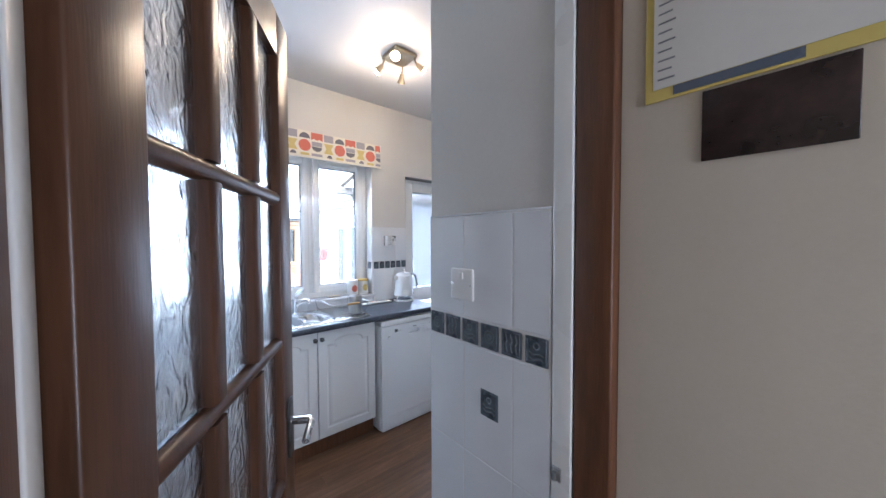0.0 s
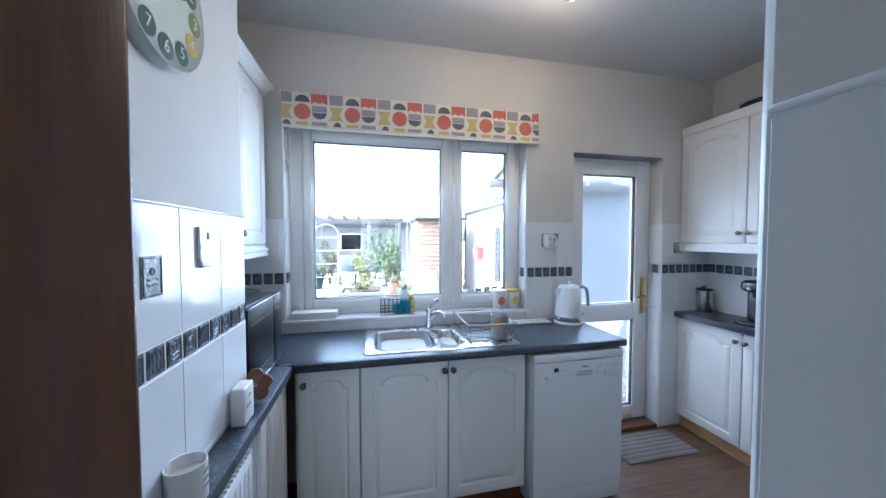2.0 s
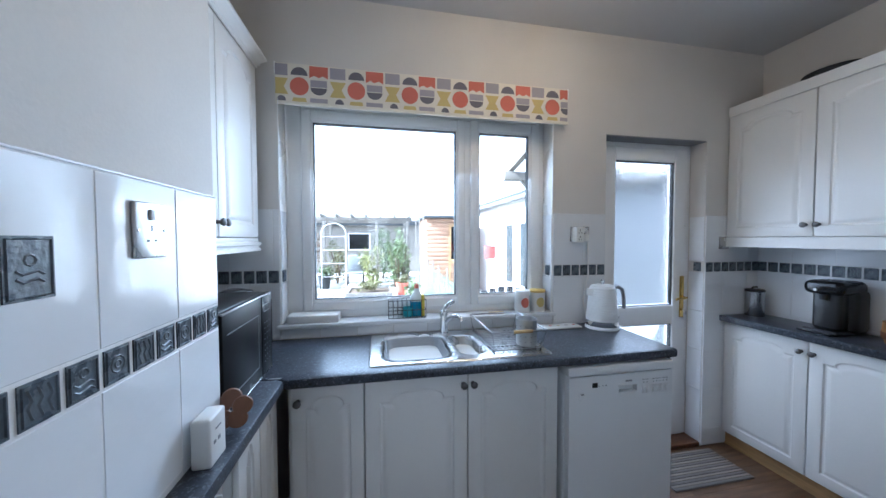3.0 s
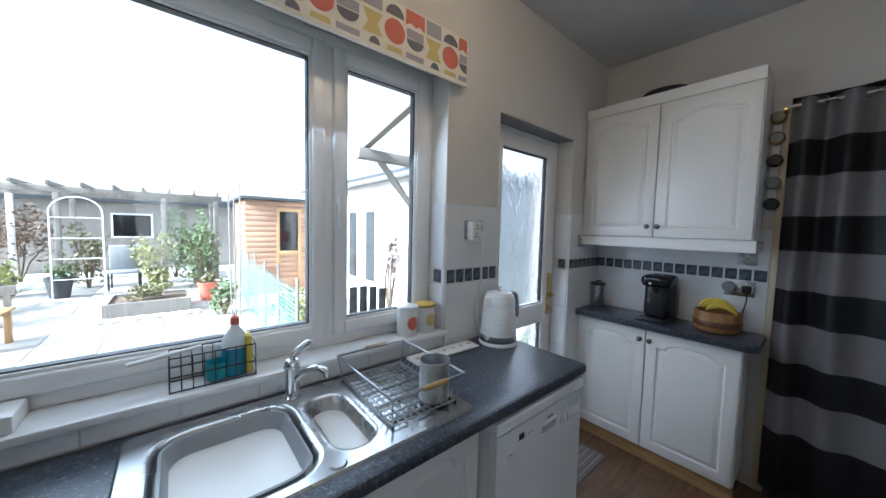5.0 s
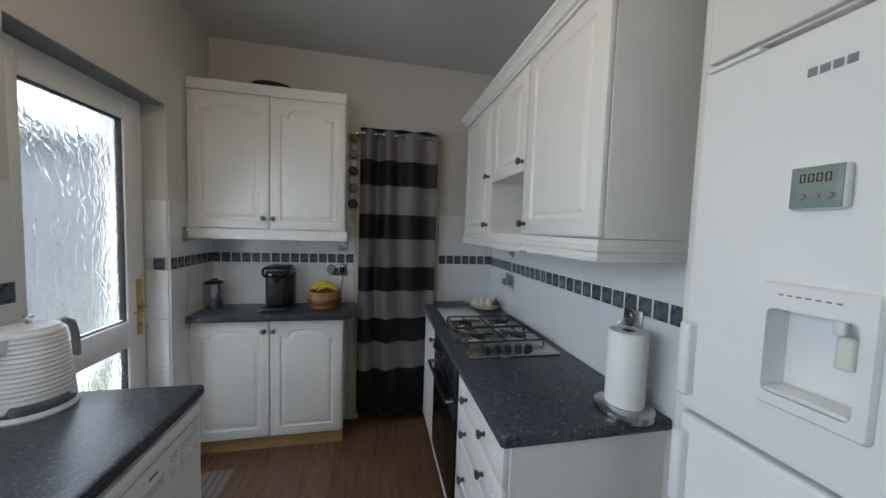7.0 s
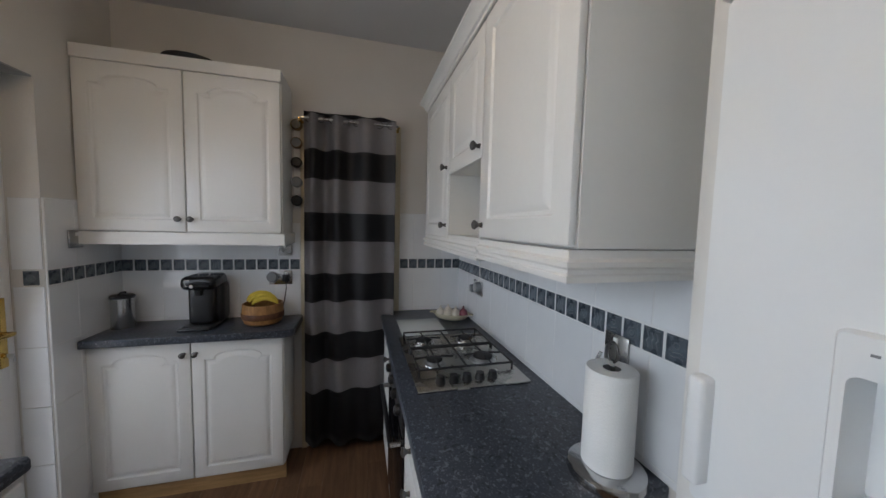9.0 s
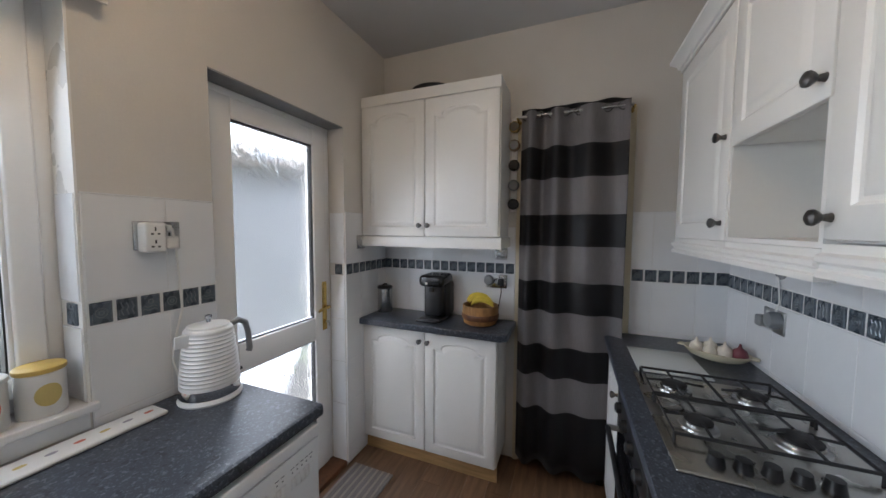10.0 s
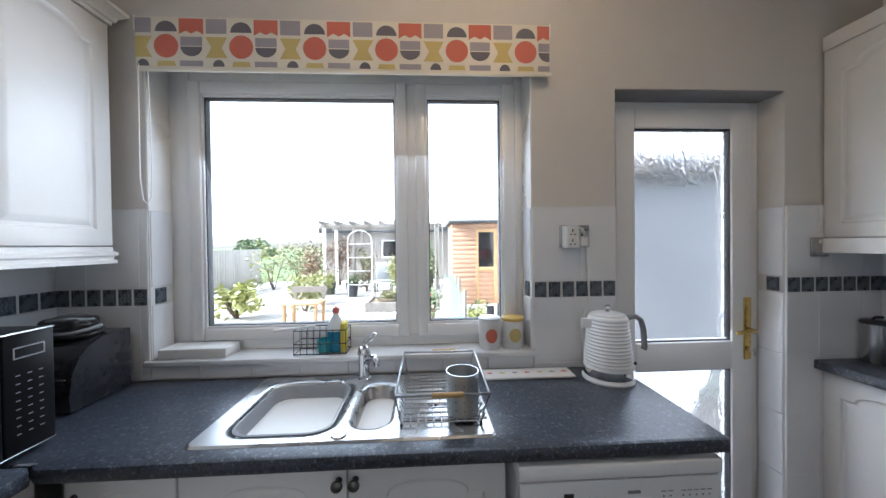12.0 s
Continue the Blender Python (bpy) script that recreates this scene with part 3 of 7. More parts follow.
# back door
door = tagged(thing("door_1", "white plastic back door with obscure glass, closed", "door", (1.37, 0.14, 0)), kind="structure")
EY = 0.115
# underside of the lintel, darker grey than the wall round it
part("door_soffit", box(0.979, 1.739, 0.003, EY - 0.002, 2.084, 2.0898), mat("soffit_grey", (0.27, 0.27, 0.275), 0.85, big=6, fine=90, vary=0.15, bump=0.2), wall_north, "grey underside of the door lintel")
part("door_frame", boxes((0.977, 1.040, EY, EY + 0.07, 0.0, 2.09), (1.702, 1.741, EY, EY + 0.07, 0.0, 2.09), (1.040, 1.702, EY, EY + 0.07, 2.055, 2.09), bevel=0.005), UPVC, door)
leaf = part("leaf", boxes((1.042, 1.134, EY - 0.012, EY + 0.05, 0.03, 2.053), (1.603, 1.700, EY - 0.012, EY + 0.05, 0.03, 2.053), (1.134, 1.603, EY - 0.012, EY + 0.05, 1.962, 2.053), (1.134, 1.603, EY - 0.012, EY + 0.05, 0.832, 0.966), (1.134, 1.603, EY - 0.012, EY + 0.05, 0.03, 0.14), bevel=0.006), UPVC, door)
for z0, z1 in ((0.966, 1.962), (0.14, 0.832)):
    part("seal", boxes((1.132, 1.137, EY - 0.002, EY + 0.03, z0, z1), (1.600, 1.605, EY - 0.002, EY + 0.03, z0, z1), (1.137, 1.600, EY - 0.002, EY + 0.03, z0, z0 + 0.005), (1.137, 1.600, EY - 0.002, EY + 0.03, z1 - 0.005, z1)), RUBBER, leaf)
    p = part("pane", box(1.135, 1.602, EY + 0.012, EY + 0.018, z0 + 0.001, z1 - 0.001), FROST, leaf, "obscure patterned glass")
    p.visible_shadow = False
h = part("door_handle", box(1.656, 1.690, EY - 0.019, EY - 0.012, 0.878, 1.170, 0.003), BRASS, leaf, "brass lever handle")
part("lever", tube([(1.673, EY - 0.019, 1.022), (1.673, EY - 0.055, 1.022), (1.66, EY - 0.060, 1.022), (1.61, EY - 0.058, 1.020), (1.583, EY - 0.056, 1.012)], 0.008, 10), BRASS, h)
part("lock_cylinder", lathe([(0, 0), (0.010, 0), (0.010, 0.008), (0, 0.009)], (1.673, EY - 0.019, 0.930), (0, -1, 0), 14), BRASS, h)
part("key", boxes((1.671, 1.675, EY - 0.050, EY - 0.027, 0.922, 0.938), (1.668, 1.678, EY - 0.052, EY - 0.048, 0.905, 0.928), bevel=0.001), STEEL, h, "steel key with a dark tag")
part("threshold", box(0.977, 1.741, 0.0, EY + 0.07, -0.004, 0.028, 0.004), JAMBW, door)

# east units
u = thing("base_unit", "white two-door base unit with arched panels and oak plinth", "cabinet", (2.05, -0.45, 0), "white base units")
EX = 1.912
part("body", box(EX + 0.02, XE - 0.002, -0.905, -0.004, 0.10, 0.868), CAB, u)
part("plinth", box(EX + 0.035, EX + 0.052, -0.905, -0.004, 0.0, 0.099), OAK, u, "oak plinth")
panel_door("door", 0.443, 0.765, True, u, face_west(EX, -0.008, 0.100), knob=(0.416, 0.700))
panel_door("door", 0.443, 0.765, True, u, face_west(EX, -0.457, 0.100), knob=(0.022, 0.700))
tagged(part("worktop", prism([(XE, -0.003), (EX - 0.043, -0.003), (EX - 0.043, -0.925), (EX - 0.010, -0.965), (XE, -0.965)], ZB, WT, 0.006), WORKTOP), "dark speckled worktop with a clipped corner on the base unit", "worktop")
u = thing("wall_unit", "white two-door wall unit with arched panels and cornice", "cabinet", (2.05, -0.45, 1.4), "white wall units")
part("body", box(EX + 0.02, XE - 0.002, -0.905, -0.004, 1.445, 2.255), CAB, u)
panel_door("door", 0.443, 0.806, True, u, face_west(EX, -0.008, 1.446), knob=(0.416, 0.065))
panel_door("door", 0.443, 0.806, True, u, face_west(EX, -0.457, 1.446), knob=(0.022, 0.065))
part("cornice", moulding([(EX, -0.004, 2.256), (EX, -0.905, 2.256), (XE - 0.002, -0.905, 2.256)][::-1], [(a, b) for a, b in CORNICE]), CAB, u)
part("pelmet", moulding([(EX + 0.006, -0.004, 1.380), (EX + 0.006, -0.899, 1.380), (XE - 0.002, -0.899, 1.380)][::-1], PELMET), CAB, u)
part("top", box(EX + 0.01, XE - 0.002, -0.90, -0.004, 2.256, 2.264), CAB, u)

# recess wall unit
u = thing("wall_unit", "white wall unit in the recess beside the window", "cabinet", (-1.1, -0.4, 1.4), "white wall units")
LX = -1.010
part("body", box(XW + 0.002, LX - 0.02, -0.826, -0.055, 1.445, 2.275), CAB, u)
panel_door("door", 0.392, 0.825, True, u, face_east(LX, -0.450, 1.446), knob=(0.016, 0.055))
panel_door("door", 0.370, 0.825, True, u, face_east(LX, -0.824, 1.446), knob=(0.352, 0.055))
part("cornice", moulding([(LX, -0.826, 2.276), (LX, -0.055, 2.276), (XW + 0.002, -0.055, 2.276)], CORNICE), CAB, u)
part("pelmet", moulding([(LX - 0.006, -0.826, 1.380), (LX - 0.006, -0.061, 1.380), (XW + 0.002, -0.061, 1.380)], PELMET), CAB, u)

# hob run
SYF = -1.478
u = thing("drawer_unit", "white drawer base unit at the worktop end", "cabinet", (0.8, -1.75, 0), "white base units")
part("body", box(0.547, 1.068, YS + 0.002, SYF - 0.020, 0.10, 0.868), CAB, u)
part("plinth", box(0.547, 1.068, SYF - 0.06, SYF - 0.045, 0.0, 0.099), JAMBW, u)
zz = 0.108
for hh in (0.236, 0.236, 0.140, 0.136):
    d = panel_door("drawer_front", 0.508, hh, False, u, face_north(1.065, SYF, zz))
    for kx in (0.14, 0.354):
        part("knob", lathe([(0, 0), (0.009, 0), (0.006, 0.012), (0.0155, 0.024), (0.0145, 0.029), (0, 0.034)], (1.065 - kx, SYF, zz + hh / 2), (0, 1, 0), 14), PEWTER, d, "dark pewter knob")
    zz += hh + 0.004
u = thing("oven", "black built-in electric oven with glass door", "oven", (1.35, -1.75, 0))
part("body", box(1.072, 1.628, YS + 0.002, SYF - 0.012, 0.10, 0.868), BLACK, u)
part("door", box(1.075, 1.625, SYF - 0.012, SYF + 0.006, 0.16, 0.735, 0.004), DARKG, u)
part("control_panel", box(1.075, 1.625, SYF - 0.012, SYF + 0.008, 0.742, 0.862, 0.004), BLACK, u)
for i in range(4):
    part("control_knob", lathe([(0, 0), (0.022, 0), (0.020, 0.016), (0.012, 0.022), (0, 0.022)], (1.16 + i * 0.125, SYF + 0.008, 0.80), (0, 1, 0), 16), BLACK, u)
part("handle", tube([(1.12, SYF + 0.045, 0.69), (1.58, SYF + 0.045, 0.69)], 0.010, 10), BLACK, u)
for x in (1.12, 1.58):
    part("handle_end", tube([(x, SYF + 0.006, 0.69), (x, SYF + 0.048, 0.69)], 0.011, 10), STEEL, u, "bright steel handle end")
part("base_panel", box(1.072, 1.628, SYF - 0.012, SYF, 0.10, 0.155, 0.003), CAB, u)
u = thing("base_unit", "slim white base unit between oven and curtain", "cabinet", (1.85, -1.75, 0), "white base units")
part("body", box(1.632, XE - 0.06, YS + 0.002, SYF - 0.020, 0.10, 0.868), CAB, u)
panel_door("door", 0.40, 0.755, True, u, face_north(2.035, SYF, 0.108), knob=(0.37, 0.68))
part("plinth", box(1.072, XE - 0.06, SYF - 0.06, SYF - 0.045, 0.0, 0.099), JAMBW, u)
tagged(part("worktop", slab([(0.530, YS + 0.001), (XE - 0.003, YS + 0.001), (XE - 0.003, SYF + 0.018), (0.540, SYF + 0.018), (0.530, SYF + 0.008)], ZB, WT, 0.008), WORKTOP), "dark speckled laminate worktop with the gas hob", "worktop")

# wall units over the hob run
WYF, TOPZ = -1.698, 2.165
u = thing("wall_unit", "large white wall unit with a panelled door and cornice", "cabinet", (0.75, -1.85, 1.4), "white wall units")
part("body", box(0.497, 0.966, YS + 0.002, WYF - 0.020, 1.470, TOPZ), CAB, u)
panel_door("door", 0.464, TOPZ - 1.478, False, u, face_north(0.964, WYF, 1.474), knob=(0.018, 0.040))
part("pelmet", moulding([(0.503, YS + 0.002, 1.405), (0.503, WYF - 0.006, 1.405), (0.966, WYF - 0.006, 1.405)][::-1], PELMET), CAB, u)
part("cornice", moulding([(0.497, YS + 0.002, TOPZ + 0.001), (0.497, WYF, TOPZ + 0.001), (1.858, WYF, TOPZ + 0.001), (1.858, YS + 0.002, TOPZ + 0.001)][::-1], CORNICE), CAB, u)
u = thing("wall_unit", "white bridging wall unit with an open niche", "cabinet", (1.3, -1.85, 1.4), "white wall units")
part("body", box(0.968, 1.365, YS + 0.002, WYF - 0.020, 1.735, TOPZ), CAB, u)
part("side", box(0.968, 0.980, YS + 0.002, WYF - 0.004, 1.47, 1.735), CAB, u)
part("side", box(1.353, 1.365, YS + 0.002, WYF - 0.004, 1.47, 1.735), CAB, u)
part("shelf", box(0.968, 1.365, YS + 0.002, WYF - 0.004, 1.458, 1.47), CAB, u)
part("back", box(0.980, 1.353, YS + 0.002, YS + 0.012, 1.47, 1.735), CAB, u)
panel_door("door", 0.392, TOPZ - 1.737, False, u, face_north(1.362, WYF, 1.733), knob=(0.376, 0.040))
part("pelmet", moulding([(0.968, WYF - 0.006, 1.395), (1.365, WYF - 0.006, 1.395)][::-1], PELMET), CAB, u)
u = thing("wall_unit", "slim white wall unit next to the curtain", "cabinet", (1.62, -1.85, 1.4), "white wall units")
part("body", box(1.368, 1.858, YS + 0.002, WYF - 0.020, 1.455, TOPZ), CAB, u)
d = panel_door("door", 0.485, TOPZ - 1.460, False, u, face_north(1.855, WYF, 1.458), knob=(0.456, 0.055))
part("knob", lathe([(0, 0), (0.009, 0), (0.006, 0.012), (0.0155, 0.024), (0.0145, 0.029), (0, 0.034)], (1.396, WYF, 1.772), (0, 1, 0), 14), PEWTER, d, "dark pewter knob")
part("pelmet", moulding([(1.368, WYF - 0.006, 1.395), (1.858, WYF - 0.006, 1.395), (1.858, YS + 0.002, 1.395)][::-1], PELMET), CAB, u)

# washing-up bowl standing in the sink
wb = bmesh.new()
rings = []
for ins, z, rr in ((0.012, ST - 0.005, 0.07), (0.018, ST - 0.004, 0.066), (0.024, ST - 0.012, 0.062), (0.040, ST - 0.10, 0.055), (0.060, ST - 0.128, 0.045)):
    rings.append([wb.verts.new((x + 0.003 * math.sin(9 * x + 40 * y), y, z)) for x, y in rounded(B1[0] + ins, B1[1] - ins, B1[2] + ins, B1[3] - ins, rr)])
for a, b in zip(rings, rings[1:]):
    for i in range(len(a)):
        wb.faces.new((a[i], a[(i + 1) % len(a)], b[(i + 1) % len(a)], b[i]))
wb.faces.new(rings[-1])
bmesh.ops.recalc_face_normals(wb, faces=wb.faces)
bmesh.ops.solidify(wb, geom=list(wb.faces), thickness=0.003)
tagged(part("washing_up_bowl", smooth(wb, 50), mat("bowl_plastic", (0.27, 0.28, 0.29), 0.3, vary=0.04)), "pale grey plastic washing-up bowl in the sink", "bowl")

# fridge freezer and its housing
FY = -1.860
fr = thing("fridge_freezer", "tall white fridge freezer with water dispenser and timer", "fridge", (0.08, -1.95, 0))
part("body", box(-0.145, 0.372, YS + 0.002, FY - 0.058, 0.02, 1.865, 0.006), APPL, fr)


def door_with_hole(x0, x1, y0, y1, z0, z1, hole, bevel):
    """A slab facing +y with a through hole (x0, x1, z0, z1)."""
    hx0, hx1, hz0, hz1 = hole
    bm = bmesh.new()
    n = 5
    out = [bm.verts.new((x, y1 - 0.004, z)) for x, z in rounded(x0 + 0.004, x1 - 0.004, z0 + 0.004, z1 - 0.004, bevel, n)]
    side = [bm.verts.new((x, y1 - 0.010, z)) for x, z in rounded(x0, x1, z0, z1, bevel + 0.003, n)]
    back = [bm.verts.new((x, y0, z)) for x, z in rounded(x0, x1, z0, z1, bevel + 0.003, n)]
    hin = [bm.verts.new((x, y1 - 0.004, z)) for x, z in rounded(hx0, hx1, hz0, hz1, 0.012, n)]
    hb = [bm.verts.new((x, y0, z)) for x, z in rounded(hx0, hx1, hz0, hz1, 0.012, n)]
    for a, b in ((out, side), (side, back), (hin, hb)):
        for i in range(len(a)):
            bm.faces.new((a[i], a[(i + 1) % len(a)], b[(i + 1) % len(a)], b[i]))
    e = [bm.edges.get((r[i], r[(i + 1) % len(r)])) for r in (out, hin) for i in range(len(r))]
    bmesh.ops.triangle_fill(bm, edges=e, use_dissolve=False, normal=(0, 1, 0))
    bmesh.ops.recalc_face_normals(bm, faces=bm.faces)
    return smooth(bm, 40)


DH = (0.076, 0.199, 1.190, 1.352)
fd = part("fridge_door", door_with_hole(-0.148, 0.368, FY - 0.055, FY + 0.004, 1.062, 1.860, DH, 0.008), APPL, fr)
zd = part("freezer_door", box(-0.148, 0.368, FY - 0.055, FY, 0.06, 1.050, 0.010, 3), APPL, fr)
part("handle", box(0.338, 0.366, FY - 0.03, FY + 0.024, 1.100, 1.278, 0.008, 3), APPL, fd)
part("handle", box(0.338, 0.366, FY - 0.03, FY + 0.024, 0.830, 1.010, 0.008, 3), APPL, zd)
part("hinge_cap", box(0.26, 0.362, FY - 0.05, FY + 0.002, 1.861, 1.872, 0.003), APPL, fr)
ds = part("dispenser", door_with_hole(0.055, 0.213, FY, FY + 0.016, 1.165, 1.402, DH, 0.006), APPL, fd, "white water dispenser surround")
part("alcove", boxes((0.068, 0.207, FY - 0.052, FY - 0.048, 1.182, 1.360)), APPL, ds)
part("drip_tray", box(0.080, 0.195, FY - 0.045, FY + 0.012, 1.191, 1.200, 0.004, 3), APPL, ds)
part("paddle", box(0.098, 0.122, FY - 0.046, FY - 0.026, 1.262, 1.320, 0.006, 3), mat("paddle_plastic", (0.70, 0.72, 0.62), 0.4), ds)
part("nozzle", box(0.104, 0.120, FY - 0.030, FY - 0.012, 1.322, 1.350, 0.004), APPL, ds)
for i in range(7):
    part("mark", box(0.098 + i * 0.013, 0.105 + i * 0.013, FY + 0.012, FY + 0.0128, 1.378, 1.381), GREYP, ds)
for i in range(4):
    part("badge_bar", box(0.166 - i * 0.0165, 0.179 - i * 0.0165, FY + 0.0005, FY + 0.0015, 1.773, 1.788, 0.0004), GREYP, fd)
tm = thing("kitchen_timer", "grey green digital timer stuck on the fridge door", "timer", (0.147, FY, 1.57))
part("case", box(0.105, 0.179, FY + 0.0005, FY + 0.018, 1.535, 1.612, 0.006, 3), APPL, tm)
part("face", box(0.108, 0.176, FY + 0.018, FY + 0.0205, 1.538, 1.609, 0.001), mat("timer_green", (0.20, 0.27, 0.25), 0.35), tm)
part("screen", box(0.116, 0.168, FY + 0.0205, FY + 0.0215, 1.578, 1.600), mat("lcd", (0.28, 0.33, 0.28), 0.2), tm)
for i in range(4):
    part("digit", boxes((0.122 + i * 0.011, 0.124 + i * 0.011, FY + 0.0215, FY + 0.022, 1.582, 1.597), (0.128 + i * 0.011, 0.130 + i * 0.011, FY + 0.0215, FY + 0.022, 1.582, 1.597), (0.124 + i * 0.011, 0.128 + i * 0.011, FY + 0.0215, FY + 0.022, 1.582, 1.584), (0.124 + i * 0.011, 0.128 + i * 0.011, FY + 0.0215, FY + 0.022, 1.595, 1.597)), BLACK, tm)
for i in range(3):
    part("button", lathe([(0, 0), (0.006, 0), (0.005, 0.003), (0, 0.003)], (0.124 + i * 0.018, FY + 0.0205, 1.558), (0, 1, 0), 12, (1.3, 1)), GREYP, tm)
u = thing("fridge_housing", "white end panel and bridging cupboard round the fridge", "cabinet", (0.2, -1.95, 0))
part("end_panel", box(0.395, 0.435, YS + 0.001, -1.925, 0.0, 2.30, 0.002), CAB, u)
part("bridge", box(-0.152, 0.393, YS + 0.001, FY - 0.022, 1.880, 2.50, 0.003), CAB, u)
part("bridge_door", box(-0.148, 0.368, FY - 0.022, FY - 0.004, 1.884, 2.46, 0.004), CAB, u)


# ---- kitchen doorway ----
jr = tagged(part("door_frame", boxes((XS - 0.006, XS + 0.06, -2.404, -2.338, 0, 2.06), (-0.92, XB + 0.006, -2.404, -2.338, 0, 2.06), (XB + 0.006, XS - 0.006, -2.404, -2.338, 2.03, 2.06), bevel=0.004), JAMBW), "dark brown wooden frame of the kitchen doorway", "door frame", kind="structure")
part("wall_over", box(XB, XS, -2.40, -2.342, 2.06, H), WALL, jr)
part("architrave", box(XS - 0.009, XS - 0.0005, -2.336, -2.296, 0, 2.06, 0.003), GLOSSW, jr, "white painted edge strip")
part("architrave", box(XB - 0.050, XB + 0.007, -2.336, -2.302, 0, 2.06, 0.003), GLOSSW, jr, "white painted edge strip")
part("latch_plate", boxes((XS - 0.014, XS - 0.009, -2.318, -2.300, 1.018, 1.044), (XS - 0.024, XS - 0.014, -2.313, -2.304, 1.024, 1.038), bevel=0.001), STEEL, jr, "steel latch keep")
DIR = Vector((0.4829, 0.8757, 0))
NRM = Vector((0.8757, -0.4829, 0))
LEAF = 0.562
hinge = Vector((-0.567, -1.803, 0)) - DIR * LEAF
M = Matrix(((DIR.x, -NRM.x, 0, hinge.x), (DIR.y, -NRM.y, 0, hinge.y), (0, 0, 1, 0), (0, 0, 0, 1)))
gd = thing("door_2", "dark wooden glazed door with fifteen panes, open", "door", tuple(hinge), kind="structure")
T = 0.036
PW, BAR, STL = 0.111, 0.036, 0.078
SR = LEAF - STL - 3 * PW - 2 * BAR
PH, BH = 0.287, 0.028
ROWZ = [1.268 + (1 - i) * (PH + BH) for i in range(5)]
zlo, zhi = ROWZ[-1], ROWZ[0] + PH


def leaf_part(name, bm, material, parent, label=""):
    bm.transform(M)
    return part(name, bm, material, parent, label)


leaf_part("stile", box(0, SR, 0, T, 0.01, 1.962, 0.003), DOORW, gd)
leaf_part("stile", box(LEAF - STL, LEAF, 0, T, 0.01, 1.962, 0.003), DOORW, gd)
leaf_part("rail", box(SR, LEAF - STL, 0.001, T - 0.001, zhi, 1.962), DOORW, gd)
leaf_part("rail", box(SR, LEAF - STL, 0.001, T - 0.001, 0.01, zlo), DOORW, gd)


def glazing_bar(a, b, c, d, upright):
    """A moulded bar, thinner towards the glass on both faces."""
    if upright:
        x0, x1, z0, z1 = a, b, c, d
        pr = [(x0, T / 2 - 0.004), (x0 + 0.001, 0.004), (x0 + 0.004, 0.0015), (x1 - 0.004, 0.0015), (x1 - 0.001, 0.004), (x1, T / 2 - 0.004), (x1, T / 2 + 0.004), (x1 - 0.001, T - 0.004), (x1 - 0.004, T - 0.0015), (x0 + 0.004, T - 0.0015), (x0 + 0.001, T - 0.004), (x0, T / 2 + 0.004)]
        bm = prism(pr, z0, z1)
    else:
        x0, x1, z0, z1 = a, b, c, d
        pr = [(z0, T / 2 - 0.004), (z0 + 0.003, 0.006), (z0 + 0.010, 0.0012), (z1 - 0.010, 0.0012), (z1 - 0.003, 0.006), (z1, T / 2 - 0.004), (z1, T / 2 + 0.004), (z1 - 0.003, T - 0.006), (z1 - 0.010, T - 0.0012), (z0 + 0.010, T - 0.0012), (z0 + 0.003, T - 0.006), (z0, T / 2 + 0.004)]
        bm = prism(pr, x0, x1)
        for v in bm.verts:
            v.co = Vector((v.co.z, v.co.y, v.co.x))
        bmesh.ops.recalc_face_normals(bm, faces=bm.faces)
    return bm


for i in range(4):
    zb = ROWZ[i] - BH
    leaf_part("glazing_bar", glazing_bar(SR - 0.002, LEAF - STL + 0.002, zb, zb + BH, False), DOORW, gd)
for c in range(2):
    xb = SR + PW + c * (PW + BAR)
    for r in range(5):
        leaf_part("glazing_bar", glazing_bar(xb, xb + BAR, ROWZ[r] - 0.001, ROWZ[r] + PH + 0.001, True), DOORW, gd)
for c in range(3):
    for r in range(5):
        x0 = SR + c * (PW + BAR)
        pn = leaf_part("pane", box(x0 - 0.001, x0 + PW + 0.001, T / 2 - 0.0025, T / 2 + 0.0025, ROWZ[r], ROWZ[r] + PH), WAVY, gd, "rippled obscure glass")
for face, s in ((0.0, -1), (T, 1)):
    hp = leaf_part("handle_plate", box(LEAF - 0.060, LEAF - 0.026, min(face, face + s * 0.006), max(face, face + s * 0.006), 0.985, 1.115, 0.002), PEWTER, gd, "dark metal handle plate")
    q = tube([(LEAF - 0.043, face + s * 0.006, 1.062), (LEAF - 0.043, face + s * 0.045, 1.062), (LEAF - 0.055, face + s * 0.050, 1.062), (LEAF - 0.100, face + s * 0.047, 1.044)], 0.0085, 10)
    q.transform(M)
    part("lever", q, CHROME, hp)
for zz in (0.25, 1.0, 1.75):
    leaf_part("hinge", lathe([(0, 0), (0.006, 0), (0.006, 0.09), (0, 0.09)], (-0.004, -0.004, zz), (0, 0, 1), 12), BRASS, gd)

# notices on the hall wall
HX = XS + 0.0195
po = thing("wall_notice", "white sheet with a yellow backing pinned to the hall wall", "notice", (HX, -2.5, 1.8))
part("backing", box(HX - 0.003, HX - 0.0005, -2.80, -2.441, 1.692, 2.02), mat("yellow_card", (0.62, 0.50, 0.14), 0.6, fine=80, vary=0.1), po)
part("sheet", box(HX - 0.0045, HX - 0.0032, -2.80, -2.452, 1.710, 2.01), mat("sheet_white", (0.66, 0.64, 0.60), 0.6, fine=80, vary=0.05), po)
# dark blue band between the sheet's lower edge and the yellow backing
part("printed_band", box(HX - 0.0042, HX - 0.0031, -2.610, -2.478, 1.696, 1.709), mat("band_blue", (0.10, 0.12, 0.16), 0.5, fine=80, vary=0.3), po, "dark blue band below the sheet")
